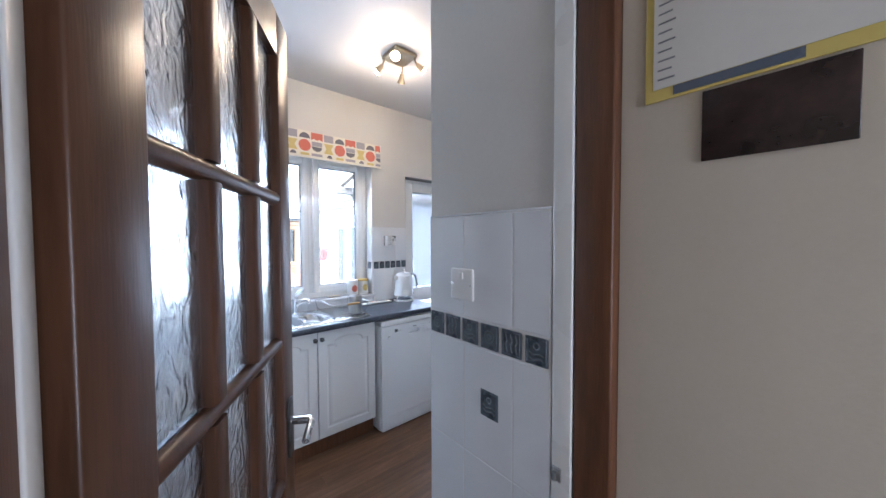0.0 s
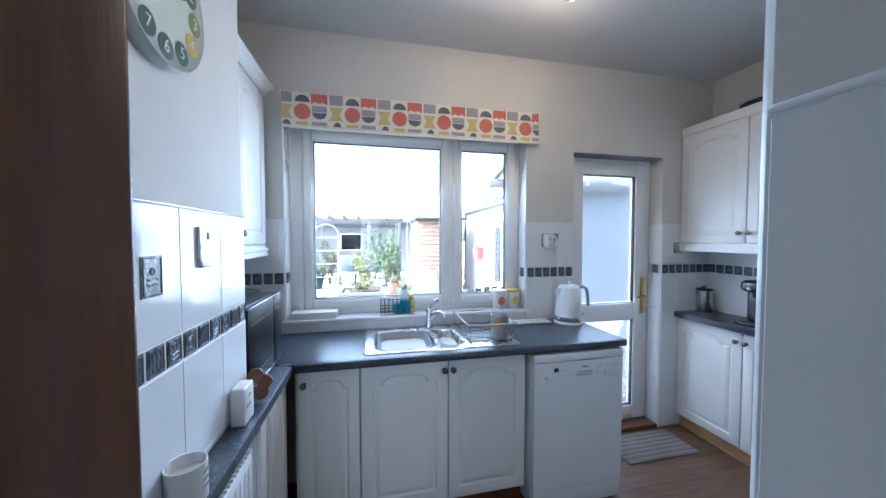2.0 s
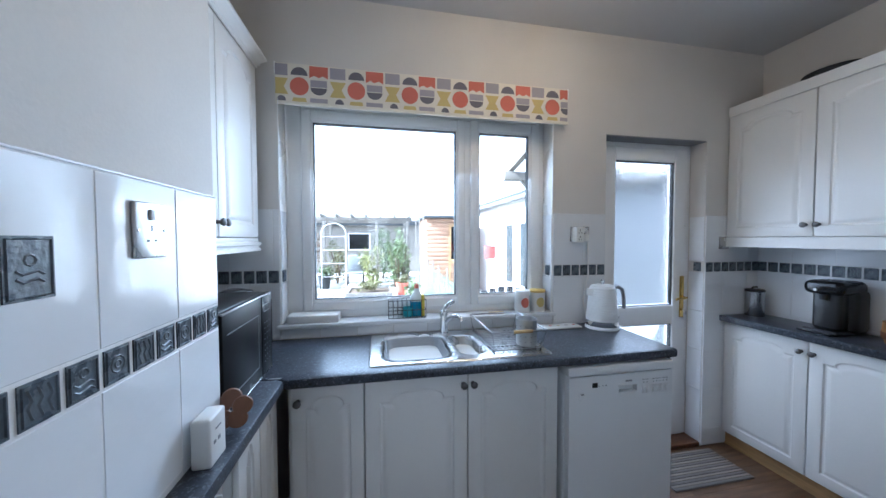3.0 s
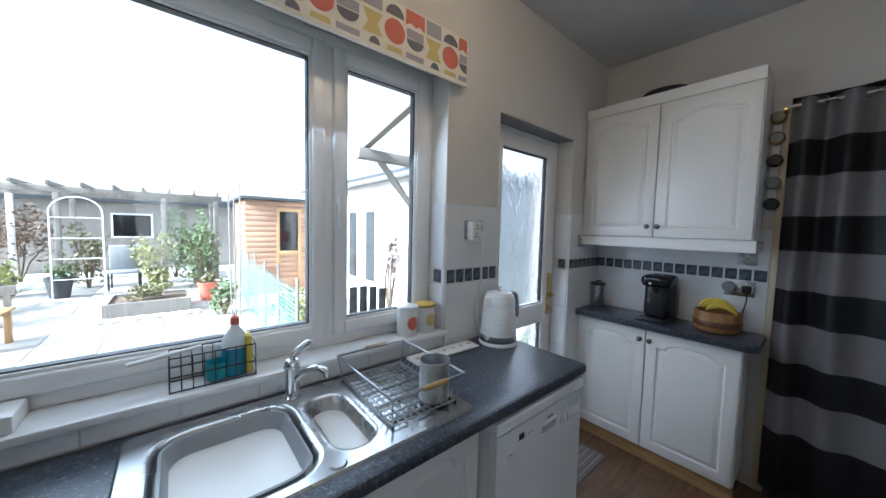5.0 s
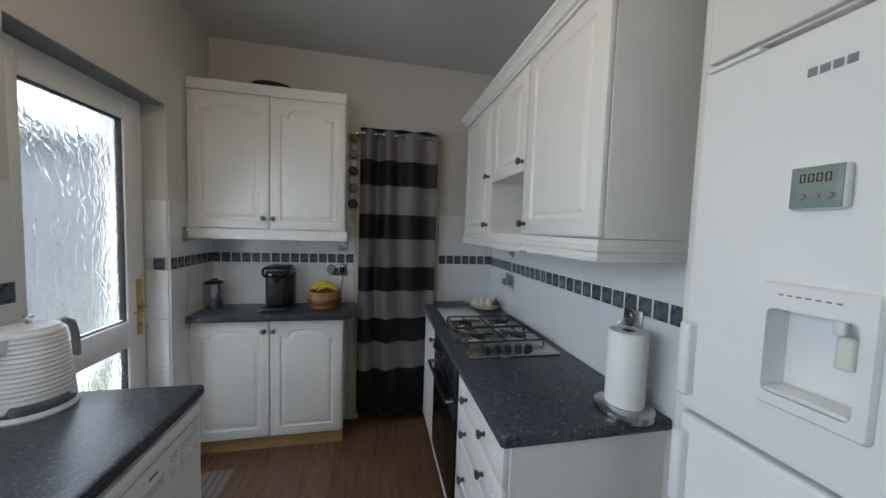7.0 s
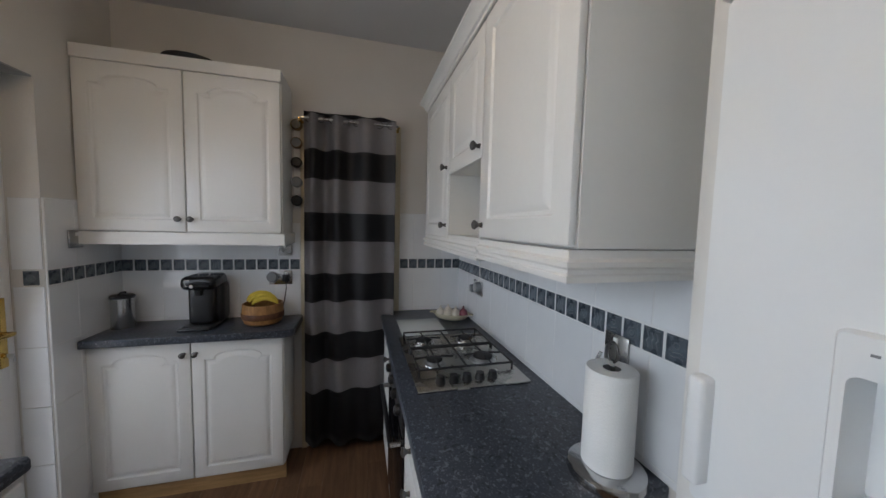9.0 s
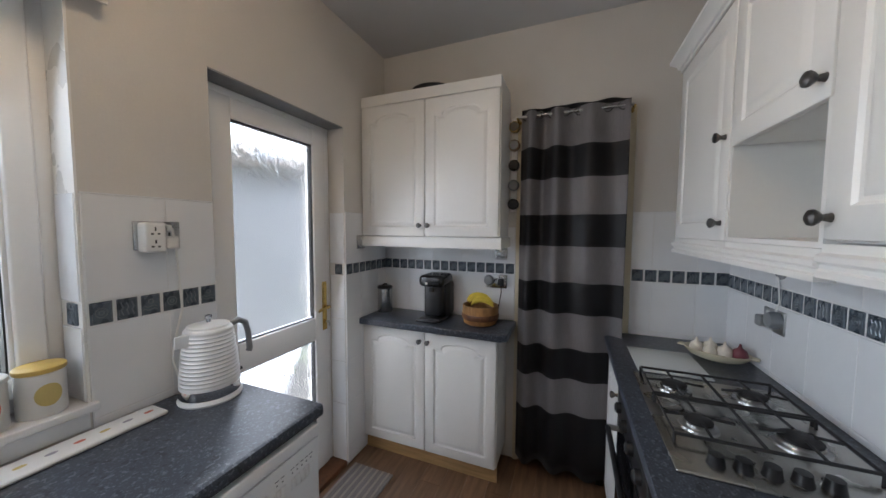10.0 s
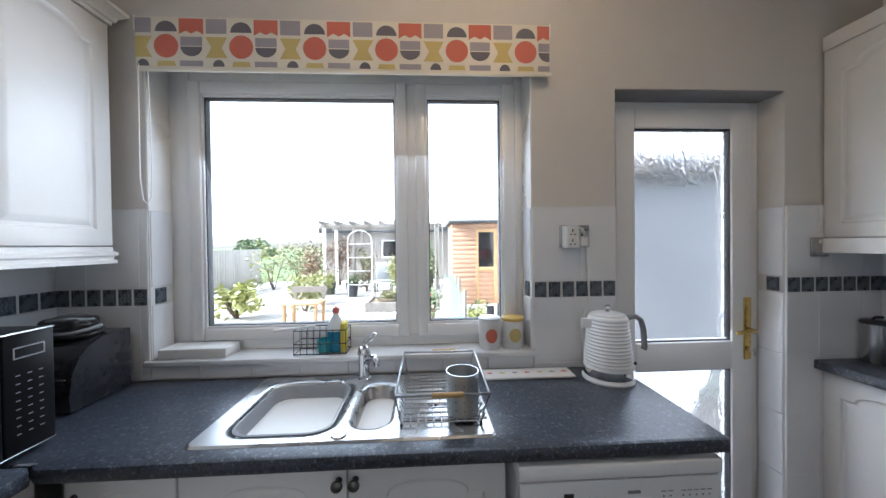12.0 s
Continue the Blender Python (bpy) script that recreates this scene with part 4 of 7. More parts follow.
for i in range(9):
    part("text_bar", box(HX - 0.0052, HX - 0.0047, -2.480 + 0.004 * (i % 2), -2.458, 1.722 + i * 0.014, 1.7245 + i * 0.014), GREYP, po)
pc = tagged(part("picture_card", box(HX - 0.004, HX - 0.0005, -2.652, -2.513, 1.590, 1.688, 0.001), mat("dark_print", (0.035, 0.020, 0.018), 0.25, big=18, fine=60, vary=0.8)), "small dark glossy picture card under the notice", "card")

# ---- curtain over the opening ----

def curtain_material():
    m = bpy.data.materials.new("striped_curtain")
    m.use_nodes = True
    t = m.node_tree
    b = t.nodes["Principled BSDF"]
    b.inputs["Roughness"].default_value = 0.42
    b.inputs["Sheen Weight"].default_value = 0.12
    co = t.nodes.new("ShaderNodeTexCoord")
    se = t.nodes.new("ShaderNodeSeparateXYZ")
    t.links.new(co.outputs["Object"], se.inputs[0])
    md = t.nodes.new("ShaderNodeMath")
    md.operation = "FLOORED_MODULO"
    ad = t.nodes.new("ShaderNodeMath")
    ad.operation = "ADD"
    ad.inputs[1].default_value = -0.254
    t.links.new(se.outputs["Z"], ad.inputs[0])
    t.links.new(ad.outputs[0], md.inputs[0])
    md.inputs[1].default_value = 0.381
    gt = t.nodes.new("ShaderNodeMath")
    gt.operation = "GREATER_THAN"
    gt.inputs[1].default_value = 0.177
    t.links.new(md.outputs[0], gt.inputs[0])
    hem = t.nodes.new("ShaderNodeMath")
    hem.operation = "GREATER_THAN"
    hem.inputs[1].default_value = 0.30
    t.links.new(se.outputs["Z"], hem.inputs[0])
    both = t.nodes.new("ShaderNodeMath")
    both.operation = "MULTIPLY"
    t.links.new(gt.outputs[0], both.inputs[0])
    t.links.new(hem.outputs[0], both.inputs[1])
    gt = both
    n = t.nodes.new("ShaderNodeTexNoise")
    n.inputs["Scale"].default_value = 300
    mp = t.nodes.new("ShaderNodeMapping")
    mp.inputs["Scale"].default_value = (1, 1, 0.08)
    t.links.new(co.outputs["Object"], mp.inputs["Vector"])
    t.links.new(mp.outputs["Vector"], n.inputs["Vector"])
    g = t.nodes.new("ShaderNodeMix")
    g.data_type = "RGBA"
    g.inputs["A"].default_value, g.inputs["B"].default_value = (0.26, 0.245, 0.245, 1), (0.35, 0.33, 0.33, 1)
    t.links.new(n.outputs["Fac"], g.inputs["Factor"])
    mx = t.nodes.new("ShaderNodeMix")
    mx.data_type = "RGBA"
    mx.inputs["A"].default_value = (0.012, 0.011, 0.013, 1)
    t.links.new(gt.outputs[0], mx.inputs["Factor"])
    t.links.new(g.outputs["Result"], mx.inputs["B"])
    t.links.new(mx.outputs["Result"], b.inputs["Base Color"])
    return m


CX = 2.085
cu = thing("curtain", "grey and black striped eyelet curtain, drawn", "curtain", (CX, -1.26, 0))
bm = bmesh.new()
CY0, CY1 = -0.985, -1.540
cols, rows_ = 96, 30
rng = random.Random(4)
grid = []
for j in range(rows_ + 1):
    f = j / rows_
    row = []
    for i in range(cols + 1):
        s = i / cols
        y = CY0 + (CY1 - CY0) * s
        amp = 0.040 * (1 - 0.35 * f) * (0.75 + 0.35 * math.sin(4.7 * s + 0.8))
        ph = 2 * math.pi * (3.6 * s + 0.10 * math.sin(5 * s)) + 0.7 * math.sin(2.2 * f + s * 3)
        x = CX + amp * math.cos(ph) + 0.008 * math.sin(7 * s + 2 * f)
        z = 2.175 - f * (2.175 - 0.075) + (0.012 * math.cos(ph) if j == 0 else 0) + (0.012 * math.sin(5 * s + 1) + 0.010 * math.cos(ph)) * f
        row.append(bm.verts.new((x, y, z)))
    grid.append(row)
for j in range(rows_):
    for i in range(cols):
        bm.faces.new((grid[j][i], grid[j][i + 1], grid[j + 1][i + 1], grid[j + 1][i]))
bmesh.ops.solidify(bm, geom=list(bm.faces), thickness=0.0018)
bmesh.ops.recalc_face_normals(bm, faces=bm.faces)
part("cloth", smooth(bm, 80), curtain_material(), cu)
part("rod", rod((CX, -0.97, 2.135), (CX, -1.555, 2.135), 0.008), STEEL, cu)
for i in range(8):
    ys = CY0 + (CY1 - CY0) * (i + 0.5) / 8
    ring = [(CX + 0.0, ys + 0.022 * math.cos(a * math.pi / 8), 2.135 + 0.022 * math.sin(a * math.pi / 8)) for a in range(16)]
    part("eyelet", tube([(p[0] + (-0.026 if i % 2 else 0.024) * 0.2, p[1], p[2]) for p in ring], 0.0028, 6, True), PEWTER, cu)
for y in (-0.965, -1.56):
    part("bracket", lathe([(0, 0), (0.016, 0), (0.014, 0.01), (0.008, 0.02), (0.008, 0.095), (0, 0.096)], (XE, y, 2.135), (-1, 0, 0), 14), BRASS, cu)
tagged(part("opening_trim", boxes((XE - 0.014, XE, -1.585, -1.545, 0, 2.16), (XE - 0.014, XE, -0.985, -0.955, 0, 2.16), bevel=0.003), mat("cream_gloss", (0.62, 0.55, 0.40), 0.35, vary=0.1)), "cream painted trim beside the curtain", "trim", kind="structure")
vc = thing("vacuum_cleaner", "black vacuum cleaner standing behind the curtain", "vacuum cleaner", (2.32, -1.3, 0))
part("body", box(2.24, 2.42, -1.40, -1.18, 0.045, 0.22, 0.05, 4), BLACK, vc)
for y in (-1.24, -1.47):
    part("wheel", lathe([(0, 0), (0.03, 0.0), (0.042, 0.006), (0.042, 0.022), (0.03, 0.028), (0, 0.028)], (2.17, y, 0.042), (0, 1, 0), 18), BLACK, vc)

# strip of jars beside the curtain
jr2 = thing("jar_rack", "white wall strip with dark round spice jars", "spice rack", (XE, -0.935, 1.6))
part("strip", box(XE - 0.012, XE, -0.953, -0.917, 1.60, 2.17, 0.003), CAB, jr2)
for i, z in enumerate((1.645, 1.76, 1.88, 2.00, 2.11)):
    j = part("jar", lathe([(0, 0), (0.030, 0), (0.033, 0.006), (0.033, 0.035), (0.028, 0.040), (0, 0.040)], (XE - 0.012, -0.937, z), (-1, 0, 0), 20), (BLACK, GREYP, BLACK, mat("spice_brown", (0.20, 0.11, 0.04), 0.4), mat("spice_gold", (0.35, 0.24, 0.06), 0.4))[i], jr2)
    part("lid", lathe([(0.028, 0.040), (0.026, 0.043), (0, 0.043)], (XE - 0.012, -0.937, z), (-1, 0, 0), 20), GREYP if i % 2 else BLACK, j)

# ---- blind ----
bl = thing("roller_blind", "rolled-up blind with a retro red, grey and yellow print", "blind", (-0.12, -0.04, 2.2))
BX0, BX1, BZ0, BZ1, BY = -0.925, 0.678, 2.128, 2.318, -0.045
CREAM = mat("blind_cream", (0.72, 0.68, 0.58), 0.8, fine=300, vary=0.06)
CORAL = mat("print_coral", (0.56, 0.155, 0.105), 0.8, fine=300, vary=0.1)
CHAR = mat("print_charcoal", (0.15, 0.14, 0.16), 0.8, fine=300, vary=0.1)
MUST = mat("print_mustard", (0.56, 0.45, 0.17), 0.8, fine=300, vary=0.1)
LAV = mat("print_grey", (0.34, 0.32, 0.35), 0.8, fine=300, vary=0.1)
part("cloth", box(BX0, BX1, BY, BY + 0.004, BZ0, BZ1), CREAM, bl)
part("roller", rod((BX0, BY + 0.022, BZ1 - 0.022), (BX1, BY + 0.022, BZ1 - 0.022), 0.017, 16), CREAM, bl)
part("bottom_bar", boxes((BX0, BX1 + 0.008, BY - 0.002, BY + 0.008, BZ0 - 0.016, BZ0), bevel=0.003), CREAM, bl)
for x in (BX0 - 0.006, BX1 + 0.001):
    part("bracket", box(x, x + 0.005, BY, 0.0, BZ1 - 0.05, BZ1 + 0.004), UPVC, bl)
P = 0.2785
for k in range(-1, 7):
    cx = -0.812 + k * P
    shapes = [(circle_pts(cx, 2.207, 0.045, 0.045), CORAL), (circle_pts(cx, 2.262, 0.040, 0.040, 0, 180, 12), CHAR),
              (circle_pts(cx + 0.093, 2.205, 0.040, 0.036, 180, 360, 12), CHAR), ([(cx + 0.053, 2.209), (cx + 0.133, 2.209), (cx + 0.133, 2.243), (cx + 0.053, 2.243)], LAV),
              ([(cx + 0.048, 2.252), (cx + 0.072, 2.266), (cx + 0.093, 2.255), (cx + 0.114, 2.266), (cx + 0.138, 2.252), (cx + 0.138, 2.312), (cx + 0.048, 2.312)], CORAL),
              ([(cx + 0.146, 2.164), (cx + 0.226, 2.164), (cx + 0.205, 2.203), (cx + 0.226, 2.243), (cx + 0.146, 2.243), (cx + 0.167, 2.203)], MUST),
              ([(cx + 0.148, 2.256), (cx + 0.224, 2.256), (cx + 0.224, 2.312), (cx + 0.148, 2.312)], LAV),
              (circle_pts(cx - 0.085, 2.131, 0.022, 0.026, 0, 180, 8), CHAR), ([(cx + 0.05, 2.131), (cx + 0.135, 2.131), (cx + 0.135, 2.152), (cx + 0.05, 2.152)], LAV), ([(cx - 0.035, 2.131), (cx + 0.035, 2.131), (cx + 0.03, 2.15), (cx - 0.03, 2.15)], MUST)]
    for pts, m in shapes:
        pts = [(min(max(x, BX0), BX1), z) for x, z in pts]
        if max(p[0] for p in pts) - min(p[0] for p in pts) < 0.006:
            continue
        clean = [p for i, p in enumerate(pts) if (Vector(p) - Vector(pts[i - 1])).length > 1e-5]
        f = fan_shape(clean, 0.0008)
        f.transform(Matrix.Translation((0, BY - 0.0002, 0)))
        part("print_shape", f, m, bl)
part("chain", tube([(-0.912, BY + 0.02, 2.30), (-0.914, BY - 0.004, 2.1), (-0.915, BY - 0.004, 1.70), (-0.905, BY - 0.004, 1.62), (-0.89, BY - 0.004, 1.605), (-0.876, BY - 0.004, 1.63), (-0.872, BY - 0.002, 1.75), (-0.880, BY, 2.1), (-0.89, BY + 0.02, 2.30)], 0.0022, 6), UPVC, bl)

# ---- ceiling spotlight ----
FITTING = mat("satin_brass", (0.46, 0.39, 0.28), 0.35, 1.0, big=12, fine=100, vary=0.15)
cl = thing("ceiling_spotlight", "brass square ceiling fitting with four lit spots", "ceiling light", (0.40, -0.80, H))
part("plate", box(0.315, 0.485, -0.885, -0.715, H - 0.028, H, 0.008), FITTING, cl)
BULB = mat("bulb_glow", (1, 0.85, 0.6), 0.3, emit=24, glow=(1.0, 0.80, 0.52))
for (ax, ay), (dx, dy) in (((0.33, -0.87), (-0.6, -0.8)), ((0.47, -0.87), (0.7, -0.5)), ((0.33, -0.73), (-0.6, 0.4)), ((0.47, -0.73), (0.25, 0.6))):
    a = Vector((ax, ay, H - 0.028))
    d = Vector((dx, dy, -0.75)).normalized()
    b = a + Vector((dx * 0.02, dy * 0.02, -0.04))
    s = part("spot", lathe([(0, 0), (0.012, 0.0), (0.016, 0.01), (0.019, 0.04), (0.030, 0.062), (0.028, 0.062), (0.017, 0.040), (0, 0.035)], b, d, 18), FITTING, cl)
    part("stem", rod(a, b, 0.006), FITTING, s)
    part("bulb", lathe([(0, 0.036), (0.015, 0.040), (0.024, 0.058), (0.014, 0.064), (0, 0.066)], b, d, 16), BULB, s)
    lamp("spot_light", "POINT", Matrix.Translation(b + d * 0.09), 0.46, (1.0, 0.66, 0.34), radius=0.03)


# ---- hob ----
hob = thing("gas_hob", "stainless steel four burner gas hob with black supports", "hob", (1.33, -1.74, WT))
HX0, HX1, HY0, HY1 = 1.050, 1.625, -1.965, -1.520
part("plate", box(HX0, HX1, HY0, HY1, WT, WT + 0.010, 0.004), mat("hob_steel", (0.46, 0.45, 0.42), 0.27, 1.0, big=6, fine=140, vary=0.15), hob)
for bx, by, r in ((1.27, -1.63, 0.036), (1.27, -1.85, 0.046), (1.51, -1.63, 0.040), (1.51, -1.85, 0.040)):
    b = part("burner", lathe([(0, 0.0), (r + 0.014, 0.0), (r + 0.012, 0.006), (r, 0.008), (r, 0.016), (r - 0.004, 0.017), (0, 0.017)], (bx, by, WT + 0.010)), STEEL, hob)
    part("cap", lathe([(r - 0.002, 0.017), (r - 0.001, 0.022), (r - 0.008, 0.025), (0, 0.026)], (bx, by, WT + 0.010)), IRON, b, "black enamel burner cap")
ZG = WT + 0.036
for gx0, gx1 in ((1.165, 1.382), (1.398, 1.612)):
    g = part("pan_support", tube([(gx0, HY0 + 0.025, ZG), (gx1, HY0 + 0.025, ZG), (gx1, HY1 - 0.025, ZG), (gx0, HY1 - 0.025, ZG)], 0.0046, 6, True), IRON, hob, "black iron pan support")
    gx = (gx0 + gx1) / 2
    for by in (-1.63, -1.85):
        for a, b in (((gx0, by), (gx - 0.03, by)), ((gx1, by), (gx + 0.03, by)), ((gx, by - 0.085), (gx, by - 0.03)), ((gx, by + 0.085), (gx, by + 0.03))):
            part("finger", tube([(a[0], a[1], ZG), (b[0], b[1], ZG + 0.004)], 0.0042, 6), IRON, g)
    part("cross_bar", tube([(gx0, -1.74, ZG), (gx1, -1.74, ZG)], 0.0046, 6), IRON, g)
    for fx in (gx0, gx1):
        for fy in (HY0 + 0.025, HY1 - 0.025):
            part("foot", tube([(fx, fy, ZG), (fx, fy, WT + 0.010)], 0.0045, 6), IRON, g)
for i in range(5):
    part("control_knob", lathe([(0, 0), (0.020, 0), (0.018, 0.010), (0.0155, 0.026), (0, 0.027)], (1.105, -1.615 - i * 0.053, WT + 0.010)), BLACK, hob)
tagged(part("chopping_board", box(1.66, 1.95, -1.80, -1.545, WT, WT + 0.006, 0.002), mat("pale_glass_board", (0.62, 0.66, 0.66), 0.12, vary=0.03)), "pale glass worktop saver beside the hob", "board")
gb = thing("garlic_dish", "cream oval dish with garlic bulbs on the worktop", "dish", (1.93, -1.895, WT))
TURN = Matrix.Translation((1.93, -1.895, WT)) @ Matrix.Rotation(radians(62), 4, "Z")


def in_dish(name, bm, material, label=""):
    bm.transform(TURN)
    return part(name, bm, material, gb, label)


CERAM = mat("cream_ceramic", (0.74, 0.68, 0.50), 0.2, vary=0.04)
in_dish("dish", lathe([(0, 0), (0.05, 0.0), (0.075, 0.012), (0.098, 0.042), (0.093, 0.043), (0.070, 0.017), (0.045, 0.007), (0, 0.006)], (0, 0, 0), (0, 0, 1), 32, (1.28, 0.80)), CERAM)
for e in (-1, 1):
    in_dish("lug", box(min(e * 0.118, e * 0.142), max(e * 0.118, e * 0.142), -0.020, 0.020, 0.036, 0.043, 0.003), CERAM)
GARL = mat("garlic_skin", (0.72, 0.66, 0.56), 0.6, big=30, fine=90, vary=0.15)
for gx, gy, r, m in ((0.070, 0.010, 0.028, GARL), (0.025, -0.018, 0.030, GARL), (0.018, 0.030, 0.027, GARL), (-0.030, 0.012, 0.030, GARL), (-0.078, 0.0, 0.030, mat("red_onion", (0.16, 0.035, 0.05), 0.35, big=20, vary=0.3))):
    in_dish("bulb", lathe([(0, 0), (r * 0.7, 0.004), (r, r * 0.8), (r * 0.8, r * 1.5), (r * 0.25, r * 1.9), (r * 0.12, r * 2.4), (0, r * 2.5)], (gx, gy, 0.018), (0, 0, 1), 14), m)

# ---- kitchen roll, kettle and other loose things ----
kr = thing("kitchen_roll_holder", "white kitchen roll on a chrome stand", "kitchen roll", (0.597, -1.908, WT))
KX, KY = 0.597, -1.908
part("base", lathe([(0, 0), (0.088, 0), (0.090, 0.006), (0.088, 0.020), (0.080, 0.026), (0, 0.026)], (KX, KY, WT), seg=36), mat("polished_steel", (0.58, 0.58, 0.58), 0.16, 1.0, vary=0.1), kr)
part("roll", lathe([(0.020, 0.028), (0.056, 0.028), (0.058, 0.032), (0.058, 0.262), (0.056, 0.266), (0.020, 0.266)], (KX, KY, WT), seg=36), PAPER, kr, "white paper roll")
part("stem", rod((KX, KY, WT + 0.026), (KX, KY, WT + 0.285), 0.006), CHROME, kr)
part("loop", tube([(KX + 0.016 * math.cos(a), KY, WT + 0.305 + 0.024 * math.sin(a)) for a in [2 * math.pi * i / 16 for i in range(16)]], 0.0036, 8, True), PEWTER, kr)
part("tension_arm", tube([(KX + 0.055, KY - 0.05, WT + 0.026), (KX + 0.068, KY - 0.02, WT + 0.05), (KX + 0.068, KY - 0.01, WT + 0.25), (KX + 0.06, KY - 0.02, WT + 0.28)], 0.005, 8), CHROME, kr)
ft = part("loose_sheet", box(KX + 0.058, KX + 0.0595, KY - 0.045, KY + 0.01, WT + 0.03, WT + 0.262), PAPER, kr)

ke = thing("kettle", "white ribbed electric kettle with a chrome base", "kettle", (0.872, -0.125, WT))
kx, ky = 0.868, -0.125
part("power_base", lathe([(0, 0), (0.082, 0), (0.084, 0.006), (0.078, 0.016), (0, 0.016)], (kx, ky, WT), seg=32), APPL, ke)
part("chrome_band", lathe([(0, 0.017), (0.079, 0.017), (0.080, 0.020), (0.079, 0.044), (0, 0.044)], (kx, ky, WT), seg=32), CHROME, ke)
prof = [(0, 0.044), (0.078, 0.044)]
for i in range(14):
    z = 0.048 + i * 0.0115
    r = 0.0785 - 0.0145 * (i / 13) ** 1.3
    prof += [(r, z), (r - 0.0022, z + 0.0045), (r - 0.0022, z + 0.007), (r, z + 0.0105)]
prof += [(0.062, 0.212), (0.058, 0.218), (0, 0.218)]
part("body", lathe(prof, (kx, ky, WT), seg=40, sharp=60), APPL, ke)
part("lid", lathe([(0.056, 0.218), (0.054, 0.224), (0.030, 0.230), (0, 0.231)], (kx, ky, WT), seg=28), APPL, ke)
part("lid_knob", lathe([(0, 0.230), (0.007, 0.230), (0.006, 0.240), (0.011, 0.246), (0.010, 0.252), (0, 0.254)], (kx, ky, WT), seg=16), CHROME, ke)
part("spout", prism([(kx - 0.050, ky - 0.016), (kx - 0.092, ky - 0.003), (kx - 0.092, ky + 0.003), (kx - 0.050, ky + 0.016)], WT + 0.175, WT + 0.210, 0.003), APPL, ke)
part("handle", tube([(kx + 0.058, ky, WT + 0.205), (kx + 0.095, ky, WT + 0.213), (kx + 0.118, ky, WT + 0.200), (kx + 0.128, ky, WT + 0.165), (kx + 0.132, ky, WT + 0.105), (kx + 0.128, ky, WT + 0.095)], 0.0095, 12), GREYP, ke)
part("switch", tube([(kx + 0.07, ky, WT + 0.045), (kx + 0.10, ky, WT + 0.048)], 0.006, 8), BLACK, ke)
grow = Matrix.Translation((kx, ky, WT)) @ Matrix.Scale(1.12, 4) @ Matrix.Translation((-kx, -ky, -WT))
for piece in ke.children:
    piece.data.transform(grow)
part("mains_lead", tube([(kx - 0.03, ky + 0.066, WT + 0.01), (kx - 0.05, ky + 0.068, WT + 0.03), (kx - 0.060, -0.030, WT + 0.14), (kx - 0.040, -0.022, WT + 0.22), (kx - 0.020, -0.022, WT + 0.30), (0.838, -0.026, 1.36), (0.826, -0.040, 1.44), (0.808, -0.060, 1.487), (0.785, -0.068, 1.500), (0.770, -0.060, 1.495)], 0.0035, 8), SOCK, ke)

for cx, m, lid in ((0.440, CORAL, APPL), (0.541, MUST, mat("wood_lid", (0.55, 0.38, 0.10), 0.5, vary=0.2))):
    c = thing("storage_canister", "white ceramic canister with a coloured dot", "canister", (cx, 0.045, 0.988), "canisters on the sill")
    part("body", lathe([(0, 0), (0.043, 0), (0.046, 0.004), (0.046, 0.115), (0.043, 0.118), (0, 0.118)], (cx, 0.045, 0.988), seg=32), SOCK, c)
    part("lid", lathe([(0, 0.118), (0.047, 0.118), (0.049, 0.122), (0.048, 0.130), (0.044, 0.133), (0, 0.134)], (cx, 0.045, 0.988), seg=32), lid, c)
    dot = bmesh.new()
    vs = []
    for px, pz in circle_pts(0, 0.060, 0.026, 0.030, 0, 360, 20):
        a = px / 0.046
        vs.append(dot.verts.new((cx + 0.0466 * math.sin(a), 0.045 - 0.0466 * math.cos(a), 0.988 + pz)))
    dot.faces.new(vs)
    bmesh.ops.triangulate(dot, faces=dot.faces)
    part("dot", dot, m, c)

tr = tagged(part("sill_tray", smooth(boxes((-0.905, -0.64, -0.004, 0.10, 0.988, 1.030), bevel=0.006), 40), SOCK), "white rectangular box on the window sill", "box")
tt = thing("serving_tray", "long white tray with printed motifs on the worktop", "tray", (0.56, -0.07, WT))
bm = box(0.385, 0.745, -0.118, -0.030, WT, WT + 0.012, 0.005)
part("tray", bm, SOCK, tt)
for i in range(7):
    part("motif", lathe([(0, 0.012), (0.012, 0.0122), (0, 0.0128)], (0.415 + i * 0.050, -0.074, WT), (0, 0, 1), 10, (1, 0.6)), (CORAL, MUST, LAV)[i % 3], tt)

# sink caddy with bottles
ca = thing("sink_caddy", "dark wire caddy on the window sill", "caddy", (-0.30, 0.04, 0.988))
x0, x1, y0, y1, z0 = -0.375, -0.165, 0.0, 0.085, 0.990
for z in (z0 + 0.003, z0 + 0.045, z0 + 0.10):
    part("hoop", tube([(x0, y0, z), (x1, y0, z), (x1, y1, z), (x0, y1, z)], 0.0022, 6, True), IRON, ca)
for i in range(9):
    x = x0 + (x1 - x0) * i / 8
    for y in (y0, y1):
        part("wire", rod((x, y, z0), (x, y, z0 + 0.10), 0.0014, 6), IRON, ca)
part("brush_handle", tube([(-0.46, 0.02, 1.088), (-0.38, 0.03, 1.094), (-0.30, 0.04, 1.100)], 0.006, 8), SOCK, ca)
so = thing("washing_up_bottle", "clear bottle of blue washing-up liquid in the caddy", "bottle", (-0.215, 0.04, 0.992))
BLUE = mat("blue_liquid", (0.02, 0.20, 0.34), 0.12, big=8, vary=0.1)
CLEARP = mat("clear_plastic", (0.70, 0.76, 0.78), 0.12, vary=0.04)
